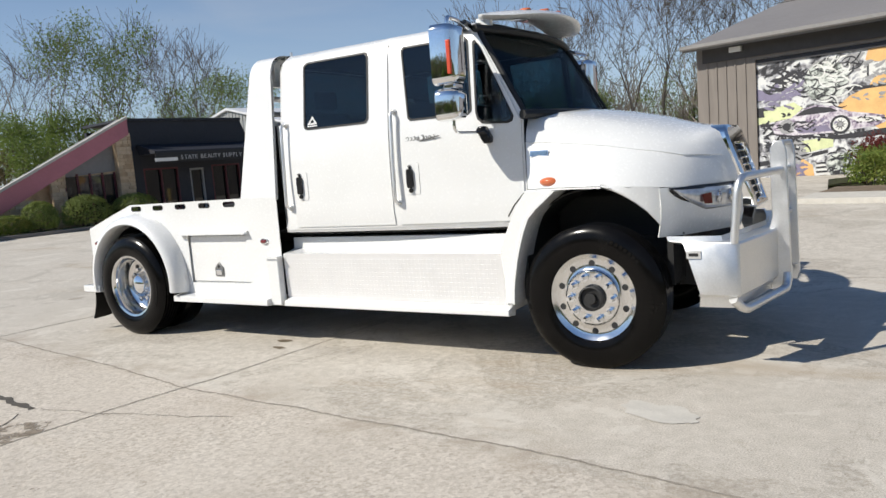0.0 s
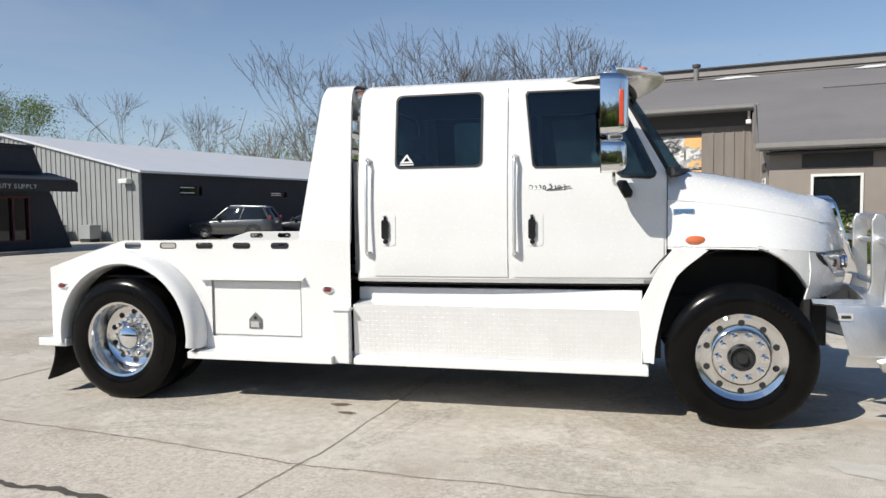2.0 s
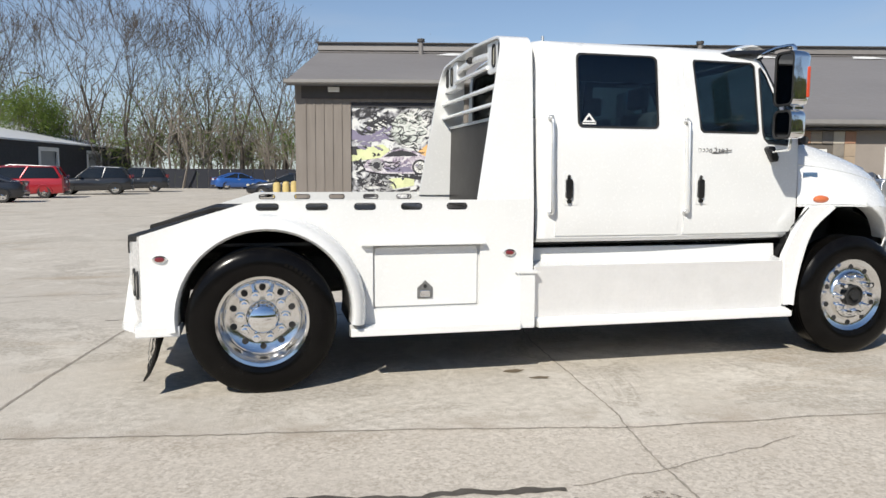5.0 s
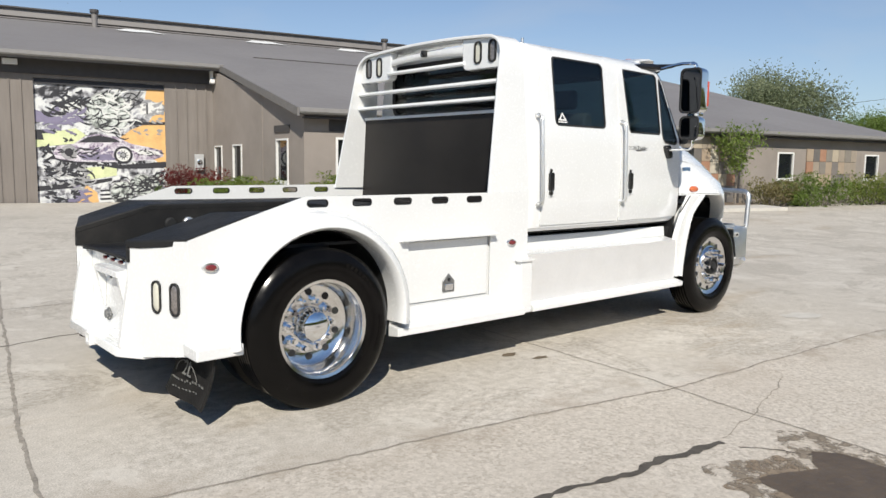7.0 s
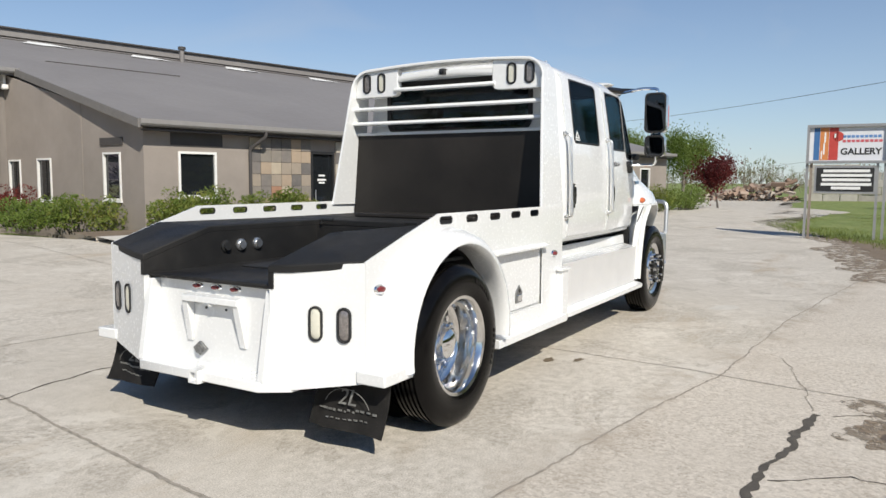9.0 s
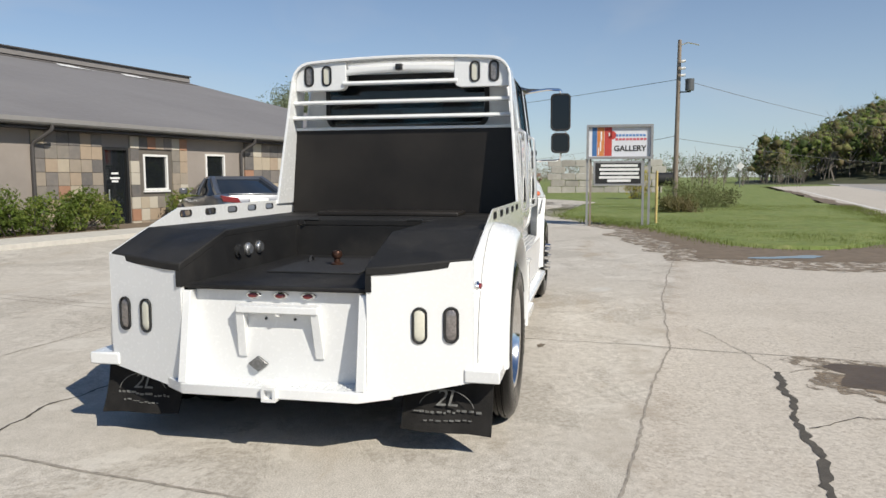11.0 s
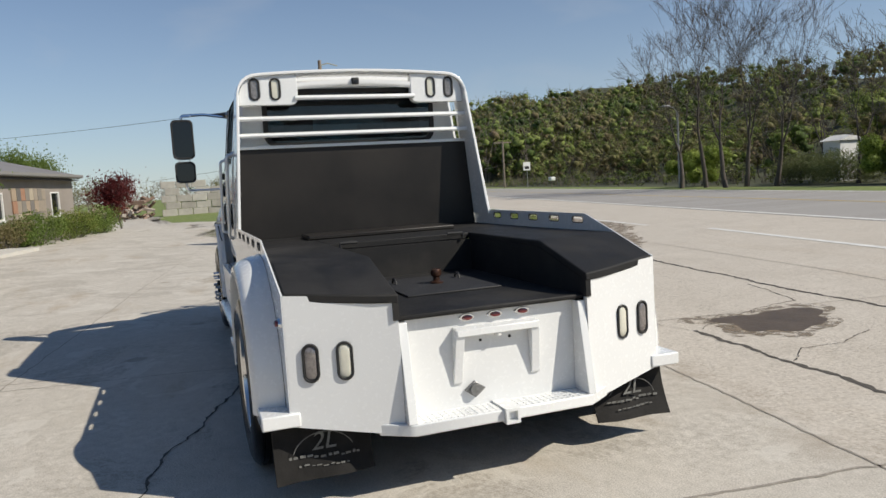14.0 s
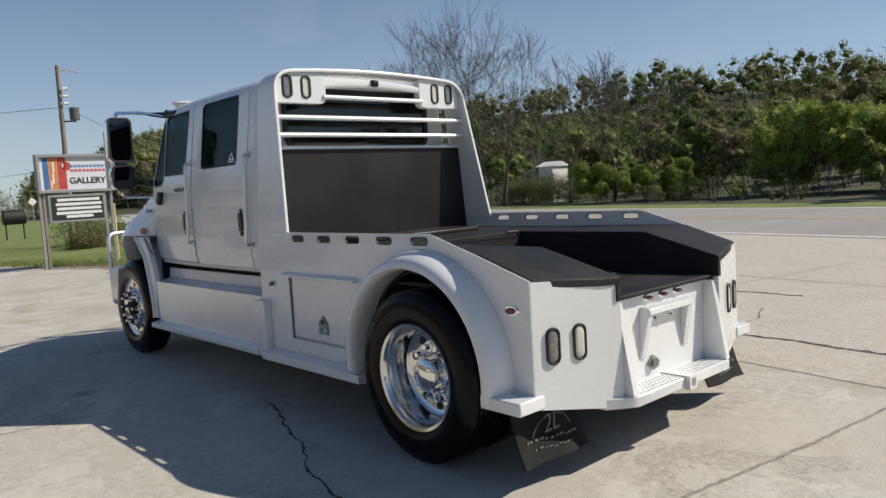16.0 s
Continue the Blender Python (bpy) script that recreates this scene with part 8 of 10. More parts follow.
def leaf_cloud(points, size, rng, flat_up=0.3, face=None):
    """Small bent leaf cards, one at every point, turned at random."""
    n = len(points)
    pts = np.asarray(points, float)
    a = rng.normal(size=(n, 3))
    a /= np.linalg.norm(a, axis=1)[:, None]
    b = rng.normal(size=(n, 3)) + np.array([0, 0, flat_up])
    b -= (a * b).sum(1)[:, None] * a
    b /= np.linalg.norm(b, axis=1)[:, None]
    if face is not None:      # turned outwards, as leaves on the shell of a crown
        out = face + rng.normal(size=(n, 3)) * 0.38
        out /= np.linalg.norm(out, axis=1)[:, None]
        a = a - (a * out).sum(1)[:, None] * out
        a /= np.linalg.norm(a, axis=1)[:, None]
        b = np.cross(out, a)
    s = (size * rng.uniform(0.55, 1.3, n))[:, None]
    w = s * rng.uniform(0.45, 0.8, (n, 1))
    c = np.cross(a, b) * s * 0.18
    v = np.stack([pts - a * s, pts + b * w * 0.55 + c, pts + a * s, pts - b * w * 0.55 + c], 1).reshape(-1, 3)
    f = np.arange(4 * n).reshape(n, 4)
    return v, f


def limbs(rng, height, spread, depth=5, trunk=0.16, lean=0.08, first=0.25, fork=(2, 3), reach=(0.62, 0.82)):
    """Grows a branching skeleton: rows of start, end, radius at both, and the tips."""
    segs, tips = [], []

    def grow(p, d, length, r, level):
        n = 3 if level < 2 else 2
        for i in range(n):
            d2 = d + rng.normal(size=3) * (0.06 + 0.028 * level)
            d2[2] += 0.06
            d2 /= np.linalg.norm(d2)
            q = p + d2 * length / n
            r2 = r * (0.88 if i < n - 1 else 0.78)
            segs.append((p, q, r, r2))
            p, d, r = q, d2, r2
            if level >= 1 and i < n - 1 and level < depth and rng.random() < 0.75:
                side = d + rng.normal(size=3) * 0.75
                side[2] = abs(side[2]) * 0.6 + 0.1
                side /= np.linalg.norm(side)
                grow(p.copy(), side, length * rng.uniform(0.4, 0.65), r * 0.5, min(level + 2, depth))
        if level >= depth:
            tips.append(p)
            return
        k = rng.integers(fork[0], fork[1] + 1)
        turn = rng.uniform(0, 2 * math.pi)
        for j in range(k):
            a = turn + 2 * math.pi * j / k
            out = np.array([math.cos(a), math.sin(a), 0.0])
            nd = d * 1.0 + out * spread * rng.uniform(0.55, 1.1)
            nd /= np.linalg.norm(nd)
            grow(p.copy(), nd, length * rng.uniform(*reach), r * (0.72 if k == 2 else 0.62), level + 1)
    grow(np.zeros(3), np.array([rng.normal() * lean, rng.normal() * lean, 1.0]), height * first, trunk, 0)
    return segs, tips


def limb_mesh(segs, sides=5, least=0.008):
    """Tapered prisms round all segments: stout ones with more sides."""
    vs, fs, base = [], [], 0
    P, Q = np.array([q[0] for q in segs], float), np.array([q[1] for q in segs], float)
    R, S = np.maximum([q[2] for q in segs], least), np.maximum([q[3] for q in segs], least)
    D = Q - P
    D /= np.linalg.norm(D, axis=1)[:, None] + 1e-9
    A = np.cross(D, [0.31, 0.77, 0.55])
    A /= np.linalg.norm(A, axis=1)[:, None]
    B = np.cross(D, A)
    stout = np.array([q[2] for q in segs]) > 0.03
    for n, pick in ((sides, np.nonzero(stout)[0]), (3, np.nonzero(~stout)[0])):
        if not len(pick):
            continue
        t = 2 * math.pi * np.arange(n) / n
        ring = np.cos(t)[None, :, None] * A[pick][:, None, :] + np.sin(t)[None, :, None] * B[pick][:, None, :]
        v = np.concatenate([P[pick][:, None, :] + ring * R[pick][:, None, None], Q[pick][:, None, :] + ring * S[pick][:, None, None]], 1)
        k = np.arange(n)
        quad = np.stack([k, (k + 1) % n, n + (k + 1) % n, n + k], 1)
        f = quad[None] + (base + 2 * n * np.arange(len(pick)))[:, None, None]
        vs += v.reshape(-1, 3).tolist()
        fs += f.reshape(-1, 4).tolist()
        base += 2 * n * len(pick)
    return vs, fs


def tree(label, seed, height, spread=0.55, depth=5, trunk=0.16, leaves=0, leaf=0.12, puff=0.35, mat=None, wood=None, first=0.25, low=0.35, category="tree", group="", least=0.008, fork=(2, 3), reach=(0.62, 0.82)):
    """A tree with a tapered trunk, limbs and, if it has leaves, a broken crown of small cards."""
    rng = np.random.default_rng(seed)
    segs, tips = limbs(rng, height, spread, depth, trunk, first=first, fork=fork, reach=reach)
    top = max(q[2] for _, q, _, _ in segs)
    k = height / top
    segs = [(p * k, q * k, r, r2) for p, q, r, r2 in segs]
    t = empty("tree" if category == "tree" else category.replace(" ", "_"), label, category, group=group)
    v, f = limb_mesh(segs, least=least)
    mesh_from("trunk", v, f, wood or BARK, t, smooth=1)
    if leaves:
        ends = np.array([q for p, q, r, r2 in segs if r2 < trunk * 0.3 and q[2] > height * low])
        pick = ends[rng.integers(0, len(ends), leaves)] + rng.normal(size=(leaves, 3)) * puff
        v, f = leaf_cloud(pick, leaf, rng)
        mesh_from("crown", v.tolist(), f.tolist(), mat, t)
    return t


def lump_shape(level):
    """A round lump, used inside crowns: 20 faces, or 80 for the nearer ones."""
    bm = bmesh.new()
    bmesh.ops.create_icosphere(bm, subdivisions=level, radius=1.0)
    v, f = np.array([q.co[:] for q in bm.verts]), np.array([[q.index for q in t.verts] for t in bm.faces])
    bm.free()
    return v, f


LUMP_V, LUMP_F = lump_shape(2)
FAR_V, FAR_F = lump_shape(1)


def bush(label, seed, size, count, mat, leaf=0.05, category="bush", group="", stems=True, clump=False):
    """A shrub: stems and a lumpy shell of leaves filling a box of the given size."""
    rng = np.random.default_rng(seed)
    sx, sy, sz = size
    b = empty(category.replace(" ", "_"), label, category, group=group)
    lumps = rng.uniform(-1, 1, (max(8, int(sx * sy * 14)), 3)) * [sx / 2 * 0.82, sy / 2 * 0.8, 0.32 * sz] + [0, 0, sz * 0.52]
    rad = rng.uniform(0.16, 0.3, len(lumps)) * min(sy, sz) * 1.15
    if clump:
        lumps, rad = lumps[: int(sx * sz * 1.6)], rng.uniform(0.1, 0.26, int(sx * sz * 1.6)) * min(sy, sz)
    which = rng.integers(0, len(lumps), count)
    d = rng.normal(size=(count, 3))
    d /= np.linalg.norm(d, axis=1)[:, None]
    pts = lumps[which] + d * (rad[which] * rng.uniform(0.75, 1.12, count))[:, None]
    pts[:, 2] = np.clip(pts[:, 2], 0.02, None)
    v, f = leaf_cloud(pts, leaf, rng, 0.3, d if clump else None)
    mesh_from("leaves", v.tolist(), f.tolist(), mat, b)
    if clump:
        body = [q + LUMP_V * (w * 0.66 * rng.uniform(0.5, 1.3, (len(LUMP_V), 1))) for q, w in zip(lumps, rad)]
        # solid lumps fill the bush, with leaf shade painted into their colour
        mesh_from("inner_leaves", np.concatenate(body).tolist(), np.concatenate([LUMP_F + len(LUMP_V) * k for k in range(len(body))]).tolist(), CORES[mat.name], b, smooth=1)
    if stems:
        segs = []
        for p in lumps[: max(6, len(lumps) // 2)]:
            root = np.array([p[0] * 0.6, p[1] * 0.5, 0.0])
            segs.append((root, (root + p) / 2 + rng.normal(size=3) * 0.04, 0.016, 0.012))
            segs.append(((root + p) / 2, p, 0.012, 0.006))
        v, f = limb_mesh(segs)
        mesh_from("stems", v, f, BARK_DARK, b)["kind"] = "stuff"
    return b


def clipped_bush(label, seed, size, count, mat, leaf, group):
    """A shrub cut to a smooth ball: leaves lie close on its shell and a few stand out."""
    rng = np.random.default_rng(seed)
    b = empty("bush", label, "bush", group=group)
    d = rng.normal(size=(count, 3))
    d /= np.linalg.norm(d, axis=1)[:, None]
    d[:, 2] = np.where(d[:, 2] < -0.6, -d[:, 2], d[:, 2])
    dent = np.array([1 + 0.09 * ball_noise(*(q * 1.6), 1.0 + 0.1 * seed) for q in d])
    r = rng.uniform(0.86, 1.02, count) * dent
    pts = d * r[:, None] * [size[0] / 2, size[1] / 2, size[2] * 0.56] + [0, 0, size[2] * 0.46]
    pts[:, 2] = np.clip(pts[:, 2], 0.02, None)
    v, f = leaf_cloud(pts, leaf, rng, 0.3, d)
    mesh_from("leaves", v.tolist(), f.tolist(), mat, b)
    segs = [(np.array([0.04 * i - 0.1, 0, 0.0]), np.array([q[0] * 0.5 * size[0], q[1] * 0.5 * size[1], size[2] * 0.45]), 0.02, 0.01) for i, q in enumerate(d[:6] * 0.6)]
    v, f = limb_mesh(segs)
    mesh_from("stems", v, f, BARK_DARK, b)["kind"] = "stuff"
    return b


def polar(az, dist, ex=0.0, ey=-2.0):
    a = radians(az)
    return ex + dist * math.cos(a), ey + dist * math.sin(a)


# hedge along the gallery front, bush beyond the door, garden by the side wall
def local_bush(u, v, size, count, mat, label, category, seed, turn=0.0, leaf=0.05, group=""):
    p = uv(u, v)
    b = bush(label, seed, size, count, mat, leaf, category, group)
    b.matrix_world = Matrix.Translation((p.x, p.y, slope(p.x, p.y))) @ Matrix.Rotation(LOT_TURN + turn, 4, "Z")
    return b


local_bush(1.55, -0.85, (4.6, 0.95, 1.02), 9000, HEDGE, "clipped yellow-green hedge along the stucco wall", "hedge", 1)
local_bush(6.5, -0.8, (2.0, 0.9, 0.98), 4200, HEDGE, "clipped yellow-green bush beside the entrance", "bush", 2)
local_bush(9.2, -0.8, (2.0, 0.9, 0.9), 4000, HEDGE, "clipped yellow-green bush along the wall", "bush", 12)
local_bush(-0.15, -0.8, (1.6, 0.9, 0.85), 2600, HEDGE, "clipped yellow-green bush at the wall corner", "bush", 3)
local_bush(-1.55, 1.1, (1.6, 2.2, 0.8), 3600, HEDGE, "low yellow-green shrub by the side wall", "bush", 4)
local_bush(-2.0, 3.4, (1.5, 2.0, 0.75), 3200, LEAF_SPRING, "low green shrub by the side wall", "bush", 5)
local_bush(-2.3, 5.0, (1.7, 1.6, 1.05), 4200, LEAF_RED, "dark red barberry shrub by the board wall", "bush", 6, leaf=0.045)
local_bush(-2.75, 5.95, (1.0, 0.9, 0.5), 1400, LEAF_DARK, "low dark green plant by the board wall", "bush", 7)
for k, (u, w) in enumerate(((17.7, 3.6), (21.4, 3.8), (25.0, 3.4))):
    local_bush(u, -1.0, (w, 1.3, 1.1), 5200, HEDGE if k % 2 else LEAF_SPRING, "rounded green hedge on the lawn before the building", "hedge", 20 + k, group="hedges before the building")
local_bush(15.9, -0.9, (1.6, 1.1, 1.0), 2400, LEAF_DULL, "brownish shrub on the lawn by the wall", "bush", 24)
p = uv(14.2, -0.75)
t = tree("young green climbing tree against the stone wall", 31, 2.6, 0.5, 4, 0.035, 1500, 0.075, 0.16, LEAF_SPRING, BARK, 0.3, 0.1)
t.location = (p.x, p.y, slope(p.x, p.y))
p = uv(29.6, -0.6)
t = tree("purple-leaved plum tree on the lawn", 32, 2.7, 0.8, 5, 0.06, 4200, 0.09, 0.26, LEAF_RED, BARK_DARK, 0.14, 0.1)
t.location = (p.x, p.y, 0)

# trees behind the gallery and far shrubs beyond the drive
for k, (az, d, h, mat) in enumerate(((25.6, 62, 8.4, LEAF_SPRING), (24, 63, 7.6, LEAF_DULL), (19.6, 90, 6.8, LEAF_SPRING), (18.5, 80, 6.3, LEAF_SPRING), (14.5, 75, 5.8, LEAF_SPRING))):
    x, y = polar(az, d, -2.6, -4.4)
    t = tree("broad green tree behind the building", 40 + k, h, 0.75, 5, 0.2, 13000, 0.125, 0.62, LEAF_PALE if k < 2 else mat, BARK, 0.16, 0.2, group="trees behind the building")
    t.location = (x, y, 0)


def woods(name, label, places, seed, mat, leaf, count, puff, wood=None, core=1.0, body=True, near=False):
    """Far trees, too many to count: trunks in one mesh, crowns in another."""
    rng = np.random.default_rng(seed)
    vs, fs, wood_segs, core_v, core_f = [], [], [], [], []
    base = 0
    shape_v, shape_f = (LUMP_V, LUMP_F) if near else (FAR_V, FAR_F)
    for x, y, z, h in places:
        c = np.array([x, y, z])
        lumps = np.clip(rng.normal(size=(9, 3)), -1.5, 1.5) * [h * 0.17, h * 0.17, h * 0.19] + [0, 0, h * 0.62]
        which = rng.integers(0, 9, count)
        d = rng.normal(size=(count, 3))
        if core > 0.01:
            d /= np.linalg.norm(d, axis=1)[:, None]
            r = rng.uniform(0.075, 0.175, 9) * h
            pts = c + lumps[which] + d * (r[which] * rng.uniform(0.75, 1.12, count))[:, None] * [1, 1, 0.85]
            v, f = leaf_cloud(pts, leaf * h / 8, rng, 0.3, d)
            for l, q in zip(lumps[: (9 if near else 6) if body else 0], r):
                core_f.append(shape_f + len(shape_v) * len(core_v))
                core_v.append(c + l * [0.85, 0.85, 0.93] + [0, 0, h * 0.02] + shape_v * (q * 0.68 * rng.uniform(0.5, 1.3, (len(shape_v), 1))) * [1.05, 1.05, 0.85])
        else:
            pts = c + lumps[which] + d * puff * h * 0.1
            v, f = leaf_cloud(pts, leaf * h / 8, rng)
        vs.append(v)
        fs.append(f + base)
        base += len(v)
        bow = rng.normal(size=3) * [0.05 * h, 0.05 * h, 0]
        segs = [(c, c + bow + [0, 0, h * 0.25], 0.011 * h, 0.009 * h), (c + bow + [0, 0, h * 0.25], c + [0, 0, h * 0.5], 0.009 * h, 0.007 * h)] + [(c + bow + [0, 0, h * rng.uniform(0.22, 0.45)], c + l, 0.006 * h, 0.003 * h) for l in lumps[:8]]
        segs += [(c + l, c + l + rng.normal(size=3) * h * 0.08 + [0, 0, h * 0.12], 0.005 * h, 0.002 * h) for l in lumps[:8]]
        wood_segs += segs
    tv, tf = limb_mesh(wood_segs, 4, 0.015)
    root = empty(name, label, "woods", kind="stuff")
    fs = np.concatenate(fs).tolist()
    mesh_from("crowns", np.concatenate(vs).tolist(), fs, mat, root)
    mesh_from("trunks", tv, tf, wood or BARK_DARK, root)
    if core_v:
        # solid lumps close the crowns; their colour carries the shade between leaves
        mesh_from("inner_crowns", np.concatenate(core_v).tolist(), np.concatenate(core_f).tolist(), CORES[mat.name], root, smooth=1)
    return root


# wooded hill across the road
def hill_z(x, y):
    """A slope that climbs steadily behind the verge of the road."""
    d = max(0.0, -(x * 0.208 + y * 0.978) - 27.5)
    k = min(1.0, max(0.0, (d - 6) / 80))
    west = min(1.0, max(0.0, (-math.degrees(math.atan2(y - 3, x + 3.5)) - 46) / 14))
    rise = (0.128 + 0.022 * west) * math.hypot(x + 4, y - 1) - 6.4
    return max(-0.05, k * k * (3 - 2 * k) * rise * (1 + 0.12 * ball_noise(x, y, 3, 0.02)))


bm = bmesh.new()
grid = []
for i in range(62):
    row = []
    for j in range(16):
        d = -1.0 + j * 6.5
        u = -60 + i * 6.5
        w = LOT.to_3x3() @ Vector((u, 0, 0))
        x, y = w.x + 0.208 * -(27.5 + d), w.y + 0.978 * -(27.5 + d)
        row.append((x, y, hill_z(x, y) if d > 0 else -0.07))
    grid.append(row)
part("hillside", sheet(grid, bm), plain("woodland_floor", (0.055, 0.06, 0.028), 0.95, vary=0.35, scale=0.6, bump=0.3))
tagged(bpy.data.objects["hillside"], "wooded hillside rising behind the road", "hill", kind="structure")
rng = np.random.default_rng(77)
KINDS = {"dull": ("budding brown-green woods on the hillside", LEAF_DULL, None), "spring": ("fresh green woods on the hillside", LEAF_WOOD, None), "dark": ("dark green woods on the hillside", LEAF_DARK, None), "bare": ("nearly bare woods on the hillside", LEAF_TWIG, None)}
bands = {(kind, ring): [] for kind in KINDS for ring in range(3)}
for i in range(2300):
    u, d = rng.uniform(-35, 250), rng.uniform(0, 1) ** 1.2 * 80 + 7
    w = LOT.to_3x3() @ Vector((u, 0, 0))
    x, y = w.x - 0.208 * (27.5 + d), w.y - 0.978 * (27.5 + d)
    if rng.random() > (0.7 if d < 30 else 0.5):
        continue
    h = rng.uniform(5.6, 8.4)
    if d < 26:
        h *= rng.uniform(0.5, 0.9)
    if d < 30 and x < 60 and abs(x - 31.5 - 1.05 * (-36.5 - y) * 0.87) < 3.4:      # a gap in the woods, with a white shed in it
        continue
    far_off = math.hypot(x + 4, y)
    kind = rng.choice(list(KINDS), p=[0.42, 0.31, 0.17, 0.1])
    bands[kind, 0 if far_off < 75 else 1 if far_off < 120 else 2].append((x, y, hill_z(x, y) - 0.2, h))
for (kind, ring), places in bands.items():
    label, mat, wood = KINDS[kind]
    size, count = ((0.165, 760), (0.25, 280), (0.36, 120))[ring]
    if places and kind == "bare":
        woods("hill_woods", label, places, 4 + ring, mat, 0.08, (200, 110, 60)[ring], 1.5, wood, 0.0001)
    elif places:
        woods("hill_woods", label, places, 1 + ring, mat, size, count, 1.2, wood, near=ring == 0)
# bushes and weeds on the far verge
verge = []
for i in range(640):
    u, d = rng.uniform(-40, 200), rng.uniform(0.4, 8)
    w = LOT.to_3x3() @ Vector((u, 0, 0))
    verge.append((w.x - 0.208 * (27.5 + d), w.y - 0.978 * (27.5 + d), -0.25, rng.uniform(0.9, 2.2) * (0.5 + d / 10)))
woods("verge_scrub", "tangled scrub along the far side of the road", verge[:300], 5, LEAF_DULL, 0.24, 130, 1.5, BARK, 0)
woods("verge_scrub", "green weeds and bushes along the far side of the road", verge[300:], 6, LEAF_WOOD, 0.24, 140, 1.5, None)
for k, (x, y, s, n) in enumerate(((24.0, -37.0, (8.6, 3.6, 2.6), 22000), (14.6, -40.5, (6.0, 4.5, 5.4), 16000), (9.6, -41.0, (5.5, 4.5, 4.9), 14000), (3.0, -39.0, (6.0, 4.0, 4.6), 12000), (-4.0, -38.5, (6.0, 4.0, 4.4), 9000), (46, -38, (5, 3, 3.0), 9000))):
    b = bush("broad bright green bush beside the road", 60 + k, s, n, LEAF_BUSH, 0.115, "bush", "bushes across the road", clump=True)
    b.location = (x, y, 0)
for k, (x, y, s) in enumerate(((30.5, -37.6, (4.6, 2.4, 1.95)), (34.8, -38.4, (4.6, 2.4, 2.0)))):
    b = bush("straw-coloured scrub across the road", 70 + k, s, 9000, LEAF_HAZE, 0.07, "scrub", "scrub across the road", stems=False)
    b.location = (x, y, 0)
# tall bare trees on the verge
BARE_PLACES = [(-38.9, 61, 14.2), (-40.6, 60, 15.6), (-42.0, 57, 15.4), (-43.4, 57, 15.6), (-45.4, 55, 13.4), (-50.5, 52, 10.6), (-53.8, 50, 10.2), (-48.5, 58, 9.5), (-56.5, 56, 8.5)]
for k, (az, d, h) in enumerate(BARE_PLACES):
    x, y = polar(az, d, -3.6, 3.0)
    t = tree("tall bare tree with fine grey twigs beside the road", 80 + k, h, 0.34, 6, 0.2 if k < 5 else 0.15, 300, 0.03, 0.15, LEAF_TWIG, BARK_DARK, 0.17, 0.5, group="bare trees across the road", least=0.009, fork=(2, 3), reach=(0.7, 0.95))
    t.location = (x, y, hill_z(x, y) - 0.1)

# woods to the north, behind the shops and the long shed
north = {"dull": [], "spring": [], "bare": []}
for i in range(520):
    az, d = rng.uniform(78, 150), rng.uniform(66, 100)
    x, y = polar(az, d, 2, -5)
    if az > 119 and rng.random() < 0.75:
        continue
    kind = rng.choice(["dull", "spring", "bare"], p=[0.42, 0.36, 0.22])
    north[kind].append((x, y, 0, rng.uniform(4.0, 8.5) if kind == "spring" else rng.uniform(7, 12)))
woods("north_woods", "budding woods behind the long shed", north["dull"], 7, LEAF_HAZE, 0.095, 300, 1.6, BARK, 0.0001)
woods("north_woods", "fresh green undergrowth behind the long shed", north["spring"], 8, LEAF_SPRING, 0.15, 300, 1.3, BARK, 0.7, False)
woods("north_woods", "nearly bare woods behind the long shed", north["bare"], 9, LEAF_TWIG, 0.05, 200, 1.7, BARK, 0.0001)
variants = []
for k in range(4):
    t = tree("tall bare tree with fine grey twigs behind the shed", 100 + k, 17.5, 0.42, 5, 0.24, 1300, 0.06, 0.35, LEAF_TWIG, BARK_DARK, 0.17, 0.4, group="bare trees behind the shed", least=0.019, reach=(0.7, 0.95))
    variants.append(t)
spots = [(113.3, 72, 1.0), (111, 76, 0.8), (109.5, 80, 0.95), (107, 74, 0.92), (104.5, 70, 1.05), (102.5, 73, 1.08), (100.5, 78, 1.0), (98.5, 75, 0.95), (96.5, 79, 1.05), (94.5, 76, 1.1), (92.8, 72, 1.08), (91.2, 78, 1.02), (89.5, 74, 0.8),
         (115.5, 80, 0.7), (126.3, 84, 0.82), (121.4, 88, 0.76), (139.2, 60, 0.72), (149.5, 56, 0.74), (147, 60, 0.78), (141, 57, 0.7), (144.6, 58, 0.78), (152, 60, 0.66), (87.5, 72, 0.62), (85.5, 76, 0.66), (117.5, 86, 0.66)]
for k, (az, d, s) in enumerate(spots):
    x, y = polar(az, d, 3.0 if az < 135 else 6.0, -6.0)
    m = Matrix.Translation((x, y, 0)) @ Matrix.Rotation(k * 1.7, 4, "Z") @ Matrix.Scale(s, 4)
    if k < 4:
        variants[k].matrix_world = m
    else:
        copy_thing(variants[k % 4], Matrix.Translation((x, y, 0)) @ Matrix.Rotation(k * 1.7, 4, "Z")).scale = (s, s, s)
